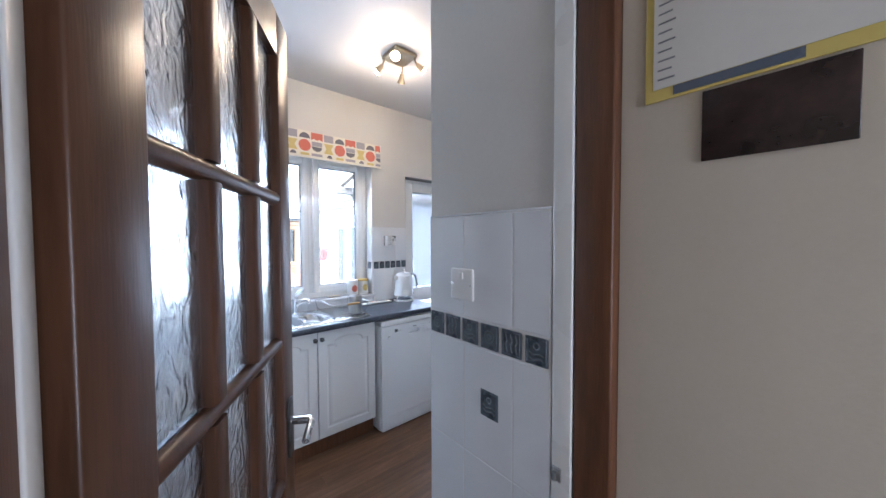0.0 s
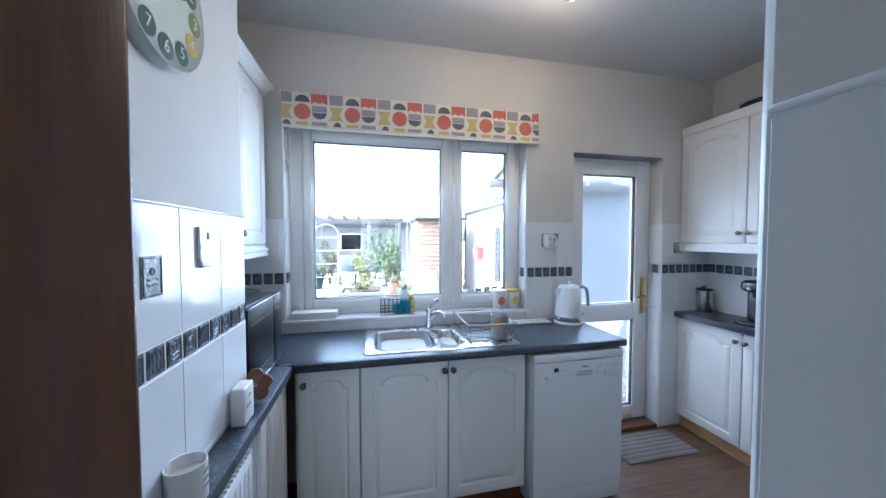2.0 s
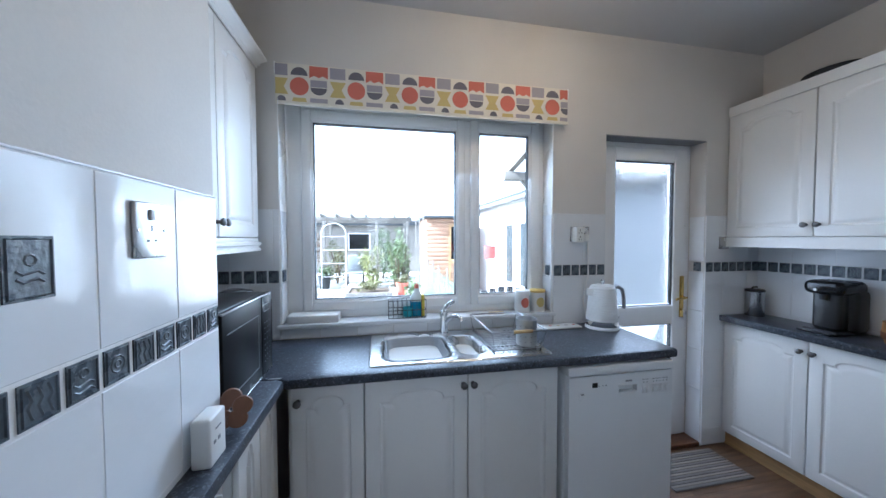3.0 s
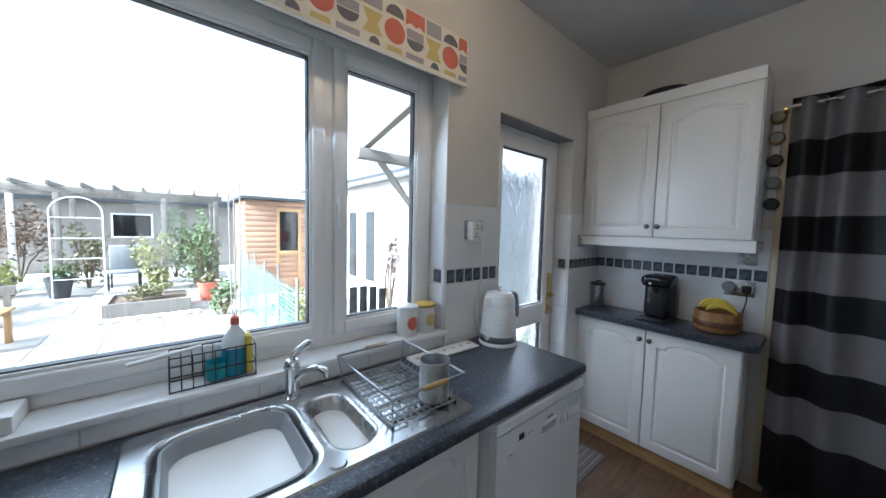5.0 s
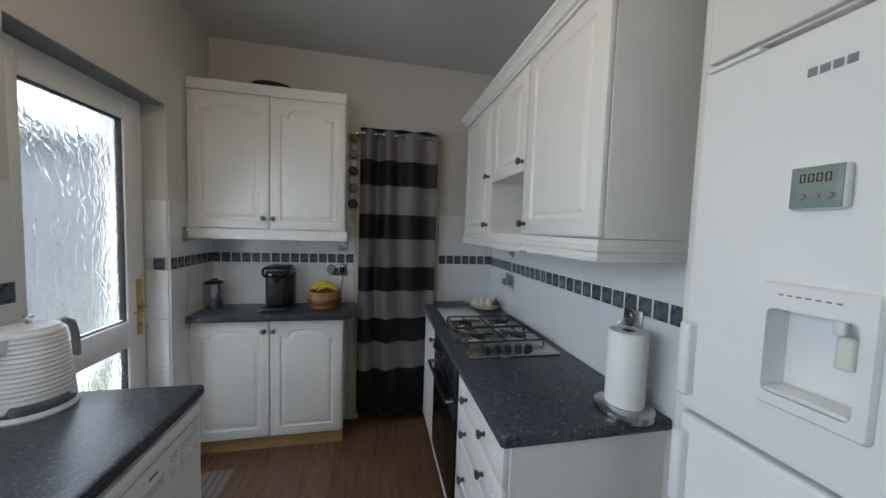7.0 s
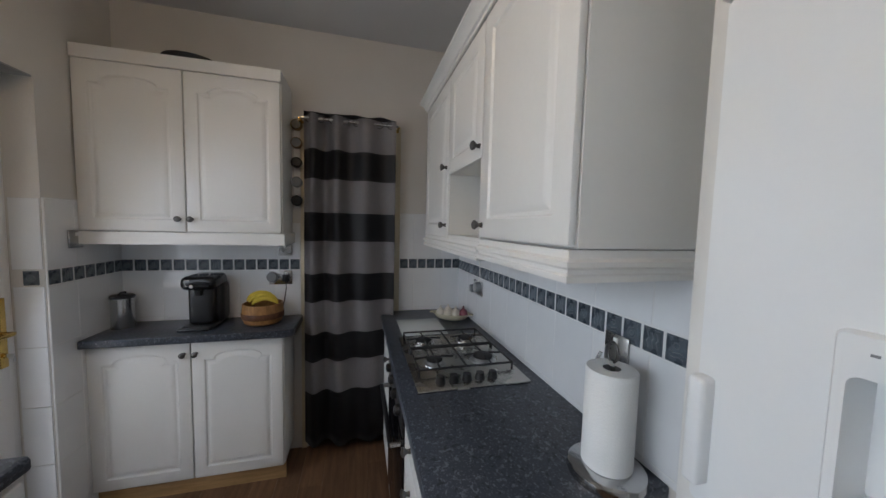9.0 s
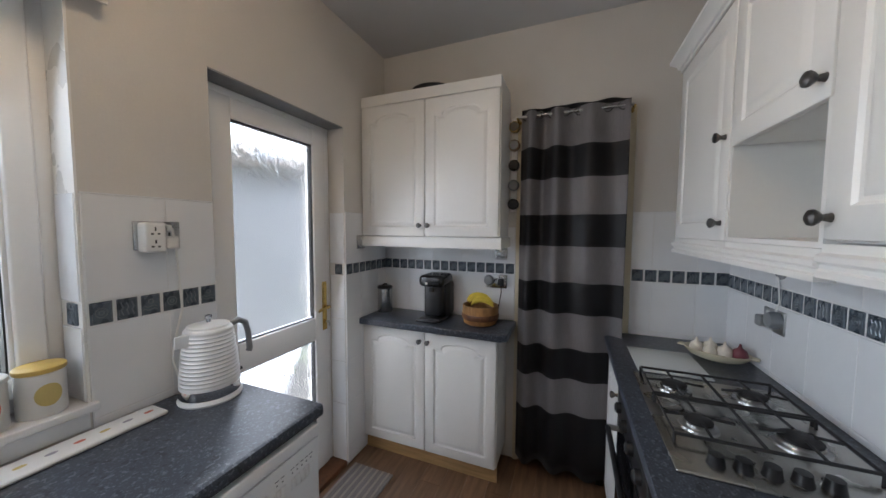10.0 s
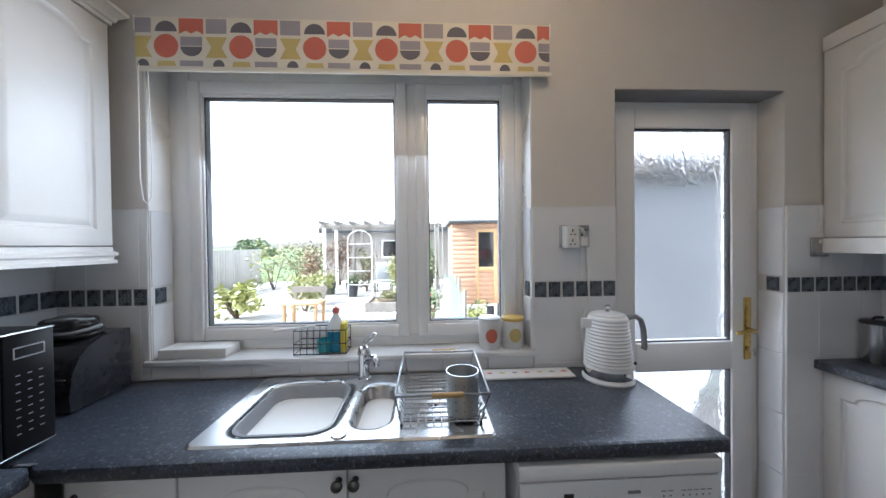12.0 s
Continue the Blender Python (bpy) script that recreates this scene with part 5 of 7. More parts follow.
part("lower_body", lathe([(0, 0), (0.034, 0.0), (0.037, 0.006), (0.037, 0.085), (0, 0.085)], (-0.215, 0.042, 0.994), (0, 0, 1), 24, (1, 0.7)), BLUE, so)
part("upper_body", lathe([(0.037, 0.085), (0.034, 0.115), (0.020, 0.140), (0.012, 0.150), (0.012, 0.158), (0, 0.158)], (-0.215, 0.042, 0.994), (0, 0, 1), 24, (1, 0.7)), CLEARP, so)
part("cap", lathe([(0, 0.158), (0.013, 0.158), (0.012, 0.180), (0.005, 0.184), (0, 0.190)], (-0.215, 0.042, 0.994), (0, 0, 1), 16), CORAL, so)
ys_ = thing("yellow_sponge", "yellow and green scourer standing in the caddy", "sponge", (-0.178, 0.03, 0.994))
part("foam", box(-0.190, -0.172, 0.01, 0.07, 0.994, 1.115, 0.004), mat("sponge_yellow", (0.66, 0.55, 0.08), 0.9, fine=200, vary=0.2, bump=0.5), ys_)
tc = tagged(part("cloth_holder", lathe([(0, 0), (0.030, 0), (0.033, 0.05), (0.031, 0.05), (0.028, 0.003), (0, 0.003)], (-0.262, 0.042, 0.994)), mat("turquoise", (0.03, 0.30, 0.34), 0.4)), "turquoise plastic pot in the caddy", "pot")

# dish rack and cutlery pot
WIRE = mat("rack_wire", (0.40, 0.40, 0.41), 0.30, 1.0, big=10, fine=120, vary=0.15)
dr = thing("dish_rack", "grey steel wire dish rack with wooden grips on the drainer", "dish rack", (0.22, -0.22, WT))
rz0, rz1 = ST + 0.008, ST + 0.094
top = [(0.078, -0.430), (0.345, -0.430), (0.355, -0.060), (0.078, -0.060)]
low = [(0.092, -0.412), (0.322, -0.412), (0.330, -0.075), (0.092, -0.075)]
part("top_hoop", tube([(x, y, rz1) for x, y in top], 0.0045, 8, True), WIRE, dr)
part("base_hoop", tube([(x, y, rz0) for x, y in low], 0.0026, 8, True), WIRE, dr)
for i in range(13):
    y = -0.412 + 0.337 * i / 12
    part("wire", tube([(0.084, y, rz0 + 0.022), (0.094, y, rz0), (0.322, y, rz0), (0.336, y, rz0 + 0.022)], 0.0024, 6), WIRE, dr)
for x in [0.096 + 0.0226 * i for i in range(11)]:
    part("cross_wire", rod((x, -0.412, rz0 - 0.003), (x, -0.075, rz0 - 0.003), 0.0022, 6), WIRE, dr)
for (x, y), (x2, y2) in zip(top, low):
    part("upright", rod((x, y, rz1), (x2, y2, rz0), 0.0022, 6), WIRE, dr)
for f in low:
    part("foot", rod((f[0], f[1], ST + 0.001), (f[0], f[1], rz0), 0.004, 8), BLACK, dr)
WOODG = mat("grip_wood", (0.50, 0.33, 0.13), 0.5, big=8, fine=60, vary=0.25)
part("grip", tube([(0.18, -0.432, rz1), (0.27, -0.432, rz1)], 0.008, 10), WOODG, dr, "pale wooden grip")
part("grip", tube([(0.19, -0.053, rz1), (0.28, -0.053, rz1)], 0.008, 10), WOODG, dr, "pale wooden grip")
cp2 = thing("cutlery_pot", "perforated stainless steel cutlery pot in the rack", "cutlery pot", (0.275, -0.362, rz0))
part("wall", lathe([(0, 0), (0.046, 0), (0.048, 0.004), (0.048, 0.122), (0.050, 0.125), (0.047, 0.125), (0.045, 0.006), (0, 0.006)], (0.275, -0.362, rz0 + 0.003), seg=28), mat("brushed_steel", (0.60, 0.60, 0.59), 0.40, 1.0, big=8, fine=160, vary=0.1), cp2)
for k in range(12):
    a = 2 * math.pi * k / 12
    for j in range(4):
        z = rz0 + 0.026 + j * 0.024
        d = Vector((math.cos(a), math.sin(a), 0))
        part("hole", lathe([(0, 0.0), (0.0026, 0.0), (0, 0.0004)], Vector((0.275, -0.362, z)) + d * 0.0482, d, 8), GREYP, cp2)

bw = thing("dark_bowl", "dark shallow bowl lying on top of the wall unit", "bowl", (2.06, -0.43, 2.264))
part("shell", lathe([(0, 0), (0.07, 0), (0.085, 0.012), (0.125, 0.098), (0.120, 0.099), (0.080, 0.018), (0, 0.010)], (2.06, -0.43, 2.264), (0, 0, 1), 28, (0.8, 1.0)), IRON, bw)
part("rim", tube([(2.06 + 0.098 * math.cos(a), -0.43 + 0.123 * math.sin(a), 2.363) for a in [2 * math.pi * i / 24 for i in range(24)]], 0.004, 6, True), IRON, bw)

# things on the east worktop
cn = thing("tea_canister", "steel canister with a dark lid and scoop", "canister", (2.08, -0.085, WT))
part("body", lathe([(0, 0), (0.050, 0), (0.052, 0.004), (0.050, 0.165), (0, 0.165)], (2.09, -0.064, WT), seg=28), STEEL, cn)
part("lid", lathe([(0, 0.165), (0.053, 0.165), (0.053, 0.176), (0.046, 0.182), (0, 0.183)], (2.09, -0.064, WT), seg=28), BLACK, cn)
part("scoop_handle", tube([(2.075, -0.055, WT + 0.182), (2.068, -0.070, WT + 0.196), (2.062, -0.095, WT + 0.200)], 0.006, 8), BLACK, cn)
cf = thing("coffee_machine", "black pod coffee machine with rounded top", "coffee machine", (2.05, -0.466, WT))
part("base", box(1.955, 2.12, -0.541, -0.391, WT, WT + 0.022, 0.010, 3), BLACK, cf)
part("tank", box(2.06, 2.185, -0.556, -0.376, WT + 0.004, WT + 0.250, 0.035, 4), BLACK, cf)
part("column", box(2.00, 2.09, -0.526, -0.406, WT + 0.020, WT + 0.235, 0.020, 3), BLACK, cf)
part("head", box(1.965, 2.17, -0.551, -0.381, WT + 0.215, WT + 0.292, 0.032, 4), mat("gloss_black", (0.010, 0.010, 0.011), 0.15, vary=0.2), cf)
part("nozzle", lathe([(0, 0), (0.016, 0), (0.020, 0.03), (0, 0.03)], (1.99, -0.466, WT + 0.186), (0, 0, 1), 16), BLACK, cf)
part("button", lathe([(0, 0), (0.009, 0), (0.008, 0.003), (0, 0.003)], (1.966, -0.441, WT + 0.24), (-1, 0, 0), 16), SOCK, cf)
part("drip_tray", box(1.935, 2.0, -0.526, -0.38, WT, WT + 0.016, 0.006), BLACK, cf)
fb = thing("fruit_bowl", "turned wooden bowl of bananas", "fruit bowl", (2.055, -0.735, WT))
WOODB = mat("bowl_wood", (0.34, 0.17, 0.055), 0.4, big=12, fine=50, vary=0.35, stretch=(6, 6, 1))
bo = part("bowl", lathe([(0, 0), (0.085, 0), (0.100, 0.010), (0.112, 0.060), (0.108, 0.118), (0.100, 0.120), (0.100, 0.060), (0.080, 0.018), (0, 0.016)], (2.060, -0.765, WT), seg=32), WOODB, fb)
part("band", lathe([(0.1105, 0.036), (0.1128, 0.040), (0.1138, 0.066), (0.1115, 0.070)], (2.060, -0.765, WT), seg=32), JAMBW, bo, "darker carved band")
BAN = mat("banana_skin", (0.58, 0.42, 0.05), 0.45, big=20, fine=90, vary=0.2, dark=(0.42, 0.34, 0.03))
for i, (oy, oz, ln) in enumerate(((-0.02, 0.150, 1.0), (0.012, 0.158, 0.95), (0.04, 0.150, 0.9), (-0.045, 0.138, 0.9))):
    pts, n = [], 12
    bmn = bmesh.new()
    rings = []
    for k in range(n + 1):
        t = k / n
        a = radians(-62 + 124 * t)
        c = Vector((2.045 + oy * 0.6, -0.765 + oy * 0.5 + 0.085 * ln * math.sin(a), WT + oz - 0.055 + 0.075 * math.cos(a)))
        r = 0.017 * min(1, 0.25 + 3.2 * t, 0.25 + 3.2 * (1 - t))
        u = Vector((1, 0, 0))
        w = Vector((0, math.sin(a), math.cos(a)))
        rings.append([bmn.verts.new(c + r * (u * math.cos(2 * math.pi * q / 7) + w * math.sin(2 * math.pi * q / 7))) for q in range(7)])
    for p, q in zip(rings, rings[1:]):
        for k in range(7):
            bmn.faces.new((p[k], p[(k + 1) % 7], q[(k + 1) % 7], q[k]))
    bmn.faces.new(rings[0])
    bmn.faces.new(rings[-1])
    bmesh.ops.recalc_face_normals(bmn, faces=bmn.faces)
    part("banana", smooth(bmn, 45), BAN, fb)
# dark things on top of the wall units
hb = bmesh.new()
for i in range(7):
    join(hb, lathe([(0, 0), (0.05, 0.004), (0.06, 0.045), (0.045, 0.080), (0, 0.092)], (2.06 + 0.02 * math.sin(i * 2.1), -0.34 - i * 0.035, 2.264 + 0.008 * math.sin(i * 1.7)), (0, 0, 1), 14, (1, 0.75)))
tagged(part("folded_bag", hb, mat("dark_fabric", (0.012, 0.010, 0.010), 0.85, fine=120, vary=0.3, bump=0.4)), "crumpled dark fabric bag lying on the wall unit", "bag")
tagged(part("box_lid", box(2.05, 2.15, -0.80, -0.70, 2.264, 2.332, 0.006), CAB), "small pale box lying on the wall unit", "box")
tagged(part("storage_basket", smooth(lathe([(0, 0), (0.07, 0), (0.085, 0.10), (0.08, 0.10), (0.065, 0.006), (0, 0.006)], (-1.10, -0.62, 2.276), (0, 0, 1), 20), 40), BLACK), "dark basket standing on the recess wall unit", "basket")

# microwave and what stands round it
mw = thing("microwave", "black microwave oven on the worktop leg", "microwave", (-1.05, -0.50, WT))
MX = -0.850
MY0, MY1, MZ0, MZ1 = -0.812, -0.402, WT + 0.016, WT + 0.318
part("body", box(MX - 0.33, MX - 0.02, MY0, MY1, MZ0, MZ1, 0.006), BLACK, mw)
MWB = mat("microwave_front", (0.010, 0.010, 0.011), 0.34, big=3, vary=0.2, bump=0.0)
MWB.node_tree.nodes["Principled BSDF"].inputs["Specular IOR Level"].default_value = 0.08
md_ = part("door", box(MX - 0.02, MX, MY0, MY1 - 0.110, MZ0, MZ1, 0.004), MWB, mw)
part("window_frame", boxes((MX, MX + 0.001, MY0 + 0.03, MY1 - 0.14, MZ0 + 0.235, MZ0 + 0.238), (MX, MX + 0.001, MY0 + 0.03, MY1 - 0.14, MZ0 + 0.045, MZ0 + 0.048), (MX, MX + 0.001, MY1 - 0.143, MY1 - 0.140, MZ0 + 0.048, MZ0 + 0.235)), GREYP, md_)
part("control_panel", box(MX - 0.02, MX, MY1 - 0.108, MY1, MZ0, MZ1, 0.004), MWB, mw)
part("display", boxes((MX, MX + 0.001, MY1 - 0.088, MY1 - 0.022, MZ0 + 0.236, MZ0 + 0.239), (MX, MX + 0.001, MY1 - 0.088, MY1 - 0.022, MZ0 + 0.262, MZ0 + 0.265), (MX, MX + 0.001, MY1 - 0.088, MY1 - 0.085, MZ0 + 0.239, MZ0 + 0.262), (MX, MX + 0.001, MY1 - 0.025, MY1 - 0.022, MZ0 + 0.239, MZ0 + 0.262)), GREYP, mw)
for r in range(8):
    for c in range(3):
        part("key_mark", box(MX, MX + 0.0008, MY1 - 0.084 + c * 0.024, MY1 - 0.075 + c * 0.024, MZ0 + 0.046 + r * 0.021, MZ0 + 0.0485 + r * 0.021), GREYP, mw)
part("trim", box(MX - 0.004, MX + 0.003, MY0, MY1, MZ1 - 0.004, MZ1 + 0.001, 0.001, 1), STEEL, mw, "bright steel edge strip")
part("trim", box(MX - 0.004, MX + 0.003, MY0, MY1, MZ0 - 0.002, MZ0 + 0.002, 0.001, 1), STEEL, mw, "bright steel edge strip")
for y in (-0.78, -0.43):
    for x in (MX - 0.30, MX - 0.05):
        part("foot", rod((x, y, WT), (x, y, WT + 0.016), 0.012, 10), RUBBER, mw)
ts = thing("bread_bin", "black roll-top bread bin with chrome lines in the corner", "bread bin", (-1.10, -0.16, WT))
pr = [(-0.060, 0.008), (-0.268, 0.008), (-0.270, 0.060), (-0.262, 0.120), (-0.240, 0.172), (-0.205, 0.205), (-0.160, 0.222), (-0.060, 0.226)]
bb = bmesh.new()
ends = [[bb.verts.new((x, y, WT + z)) for y, z in pr] for x in (-1.245, -0.955)]
for i in range(len(pr)):
    j = (i + 1) % len(pr)
    bb.faces.new((ends[0][i], ends[0][j], ends[1][j], ends[1][i]))
bb.faces.new(ends[0])
bb.faces.new(ends[1])
bmesh.ops.recalc_face_normals(bb, faces=bb.faces)
part("body", smooth(bb, 35), mat("gloss_enamel", (0.018, 0.019, 0.022), 0.18, big=6, vary=0.2), ts)
part("lid_edge", boxes((-1.235, -0.965, -0.2715, -0.2685, WT + 0.110, WT + 0.115), bevel=0.001), CHROME, ts, "chrome lid edge")
part("grip", boxes((-1.150, -1.050, -0.288, -0.270, WT + 0.040, WT + 0.048), bevel=0.003), CHROME, ts, "chrome grip")
for x in (-1.22, -0.98):
    for y in (-0.25, -0.08):
        part("foot", rod((x, y, WT), (x, y, WT + 0.010), 0.010, 8), RUBBER, ts)
kb = thing("key_box", "pile of dark coiled straps and a case on the bread bin", "case", (-1.085, -0.14, WT + 0.224))
part("case", box(-1.15, -1.02, -0.19, -0.09, WT + 0.224, WT + 0.286, 0.018, 3), BLACK, kb)
for i in range(5):
    zz = WT + 0.232 + 0.012 * i
    part("strap", tube([(-1.085 + (0.095 - 0.008 * i) * math.cos(a), -0.14 + (0.062 - 0.004 * i) * math.sin(a), zz + 0.006 * math.sin(2 * a + i)) for a in [2 * math.pi * k / 14 for k in range(14)]], 0.007, 6, True), GREYP if i in (1, 4) else BLACK, kb)
tagged(part("folded_cloth", boxes((-1.13, -0.98, -0.78, -0.64, WT + 0.319, WT + 0.337), (-1.125, -0.99, -0.77, -0.65, WT + 0.337, WT + 0.351), bevel=0.007), [mat("pink_cloth", (0.55, 0.50, 0.50), 0.9, fine=200, vary=0.15)]), "folded pale cloths on top of the microwave", "cloth")
# wooden flower-shaped trivet standing by the microwave
tv = bmesh.new()
for k in range(5):
    a = radians(90 + 72 * k)
    join(tv, lathe([(0, 0), (0.024, 0), (0.026, 0.004), (0.024, 0.010), (0, 0.010)], (-0.826 + 0.030 * math.cos(a), -0.822 + 0.006 * math.sin(a), WT + 0.056 + 0.030 * math.sin(a)), (0.25, -1, 0.16), 18))
t_ = tagged(part("trivet", tv, mat("trivet_wood", (0.20, 0.085, 0.04), 0.5, vary=0.25)), "dark wooden flower trivet leaning by the microwave", "trivet")
db = thing("plug_timer", "white plug-in device standing on the narrow worktop", "device", (-0.825, -0.955, WT))
part("case", box(-0.842, -0.800, -0.990, -0.915, WT, WT + 0.115, 0.006, 3), SOCK, db)
part("marks", boxes((-0.800, -0.7992, -0.975, -0.965, WT + 0.05, WT + 0.058), (-0.800, -0.7992, -0.955, -0.945, WT + 0.05, WT + 0.058), (-0.800, -0.7992, -0.965, -0.94, WT + 0.08, WT + 0.084)), GREYP, db)
cd = thing("candle", "white pillar candle glass with grey lettering", "candle", (-0.818, -1.265, WT))
part("glass", lathe([(0, 0), (0.037, 0), (0.039, 0.004), (0.039, 0.085), (0.036, 0.085), (0.035, 0.06), (0, 0.06)], (-0.818, -1.265, WT), seg=28), SOCK, cd)
for i in range(3):
    part("text_bar", box(-0.7795, -0.7788, -1.277, -1.253, WT + 0.03 + i * 0.016, WT + 0.036 + i * 0.016), GREYP, cd)
ra = thing("radiator", "white panel radiator under the narrow worktop", "radiator", (-0.82, -1.25, 0.2))
part("panel", box(-0.822, -0.806, -1.56, -0.93, 0.18, 0.795, 0.004), APPL, ra)
part("back_panel", box(-0.852, -0.842, -1.56, -0.93, 0.18, 0.795, 0.003), APPL, ra)
for i in range(19):
    part("flute", box(-0.8065, -0.803, -1.545 + i * 0.0325, -1.527 + i * 0.0325, 0.21, 0.765, 0.002), APPL, ra)
for i in range(32):
    part("grille_slat", box(-0.846, -0.808, -1.552 + i * 0.0196, -1.548 + i * 0.0196, 0.795, 0.803), APPL, ra)
part("side", box(-0.852, -0.806, -0.932, -0.926, 0.18, 0.803, 0.001), APPL, ra)
part("bracket", boxes((XB - 0.001, -0.845, -1.45, -1.42, 0.30, 0.36), (XB - 0.001, -0.845, -1.05, -1.02, 0.30, 0.36)), STEEL, ra)

# wall clock
ck = thing("wall_clock", "round cream clock with dark green number spots", "clock", (XB, -1.275, 1.98))
CYc, CZc = -1.262, 1.985
part("case", lathe([(0, 0), (0.150, 0), (0.154, 0.010), (0.154, 0.022), (0.148, 0.030), (0.142, 0.026), (0, 0.024)], (XB, CYc, CZc), (1, 0, 0), 40), mat("clock_rim", (0.45, 0.46, 0.44), 0.3, vary=0.05), ck)
part("dial", lathe([(0, 0.0245), (0.140, 0.0245), (0.140, 0.0255), (0, 0.0258)], (XB, CYc, CZc), (1, 0, 0), 40), mat("clock_dial", (0.60, 0.62, 0.52), 0.5, vary=0.05), ck)
SPOT = (mat("spot_green", (0.06, 0.12, 0.09), 0.5), mat("spot_olive", (0.20, 0.24, 0.08), 0.5), mat("spot_yellow", (0.55, 0.40, 0.08), 0.5))
for hnum in range(12):
    a = math.pi / 2 - 2 * math.pi * (hnum + 1) / 12
    yy, zz = CYc + 0.112 * math.cos(a), CZc + 0.112 * math.sin(a)
    sp = part("spot", lathe([(0, 0.026), (0.025, 0.026), (0.025, 0.0265), (0, 0.0268)], (XB, yy, zz), (1, 0, 0), 20), SPOT[(0, 0, 1, 2, 0, 0, 0, 1, 0, 2, 0, 1)[hnum]], ck)
    fc = bpy.data.curves.new("numeral", "FONT")
    fc.body, fc.size, fc.extrude, fc.align_x, fc.align_y = str(hnum + 1), 0.036, 0.0004, "CENTER", "CENTER"
    tmp = bpy.data.objects.new("numeral", fc)
    scene.collection.objects.link(tmp)
    me = bpy.data.meshes.new_from_object(tmp.evaluated_get(bpy.context.evaluated_depsgraph_get()))
    bpy.data.objects.remove(tmp)
    me.transform(Matrix.Translation((XB + 0.0275, yy, zz)) @ Matrix(((0, 0, 1, 0), (1, 0, 0, 0), (0, 1, 0, 0), (0, 0, 0, 1))))
    me.materials.append(SOCK)
    nu = new("numeral", me)
    nu.parent = sp
for ln, a in ((0.07, 0.4), (0.10, 2.1)):
    part("pointer", tube([(XB + 0.030, CYc, CZc), (XB + 0.030, CYc + ln * math.cos(a), CZc + ln * math.sin(a))], 0.003, 6), BLACK, ck)


# ---- sockets and switches ----
def socket(name, label, place, w, h, steel=False, gangs=2, plugs=()):
    """A wall plate; local x along the wall, z up, face to -y."""
    s = thing(name, label, name.split("_")[-1], tuple(place.translation))

    def put(nm, bm, m, lab=""):
        bm.transform(place)
        return part(nm, bm, m, s, lab)

    put("plate", box(-w / 2, w / 2, -0.008, 0, -h / 2, h / 2, 0.003), STEEL if steel else SOCK)
    for g in range(gangs):
        cx = (g - (gangs - 1) / 2) * w / 2
        put("rocker", box(cx - 0.007, cx + 0.007, -0.012, -0.008, h * 0.18, h * 0.38, 0.001), SOCK)
        if h > 0.05 and gangs > 0 and name == "wall_socket":
            put("pin_holes", boxes((cx - 0.003, cx + 0.003, -0.0085, -0.0079, -0.002, 0.010), (cx - 0.014, cx - 0.006, -0.0085, -0.0079, -0.022, -0.017), (cx + 0.006, cx + 0.014, -0.0085, -0.0079, -0.022, -0.017)), BLACK)
    for x in (-w * 0.42, w * 0.42):
        put("screw", lathe([(0, 0), (0.0035, 0), (0.003, 0.0015), (0, 0.0015)], (x, -0.008, 0), (0, -1, 0), 10), STEEL)
    for px in plugs:
        put("plug", box(px - 0.024, px + 0.024, -0.050, -0.008, -0.034, 0.020, 0.009, 3), SOCK, "white plug")
    return s


TF = 0.0075
sk = socket("wall_socket", "brushed steel double socket with a white multiway adaptor", face_south(0.791, -TF, 1.464), 0.128, 0.092, True)
part("adaptor", box(0.735, 0.792, -0.062, -0.016, 1.412, 1.506, 0.008, 3), SOCK, sk, "white multiway plug adaptor")
part("adaptor_holes", boxes((0.760, 0.764, -0.0628, -0.0618, 1.480, 1.492), (0.750, 0.757, -0.0628, -0.0618, 1.468, 1.473), (0.767, 0.774, -0.0628, -0.0618, 1.468, 1.473), (0.760, 0.764, -0.0628, -0.0618, 1.440, 1.452), (0.750, 0.757, -0.0628, -0.0618, 1.428, 1.433), (0.767, 0.774, -0.0628, -0.0618, 1.428, 1.433)), BLACK, sk)
part("plug", box(0.800, 0.835, -0.048, -0.016, 1.420, 1.462, 0.007, 3), SOCK, sk, "white plug")
socket("wall_switch", "brushed steel switch beside the back door", face_south(1.888, -TF, 1.405), 0.082, 0.084, True, 1)
socket("wall_socket", "steel double socket on the tiled breast", face_east(XB + TF, -1.085, 1.455), 0.085, 0.105, True, 1)
socket("wall_switch", "white switch on the tiled wall by the doorway", face_west(XS - TF, -2.052, 1.368), 0.076, 0.078, False, 1)
socket("wall_switch", "steel switch plate above the tile border", face_west(XE - TF, -0.862, 1.335), 0.080, 0.075, True, 1)
sk = socket("wall_socket", "steel double socket with a plug and an air freshener", face_west(XE - TF, -0.835, 1.158), 0.135, 0.088, True, 2)
part("plug", box(XE - 0.055, XE - 0.016, -0.890, -0.850, 1.135, 1.180, 0.008, 3), BLACK, sk, "black plug")
part("air_freshener", lathe([(0, 0), (0.03, 0), (0.034, 0.012), (0.028, 0.035), (0, 0.04)], (XE - 0.016, -0.790, 1.165), (-1, 0, 0), 20), GREYP, sk)
part("lead", tube([(XE - 0.05, -0.87, 1.14), (XE - 0.05, -0.875, 1.10), (XE - 0.035, -0.86, 1.02), (XE - 0.03, -0.845, 0.94), (XE - 0.03, -0.80, 0.914)], 0.003, 6), BLACK, sk)
sk = socket("wall_socket", "steel double socket over the hob worktop", face_north(1.785, YS + TF, 1.140), 0.135, 0.088, True, 2)
part("plug", box(1.790, 1.830, YS + 0.016, YS + 0.055, 1.11, 1.155, 0.008, 3), GREYP, sk)
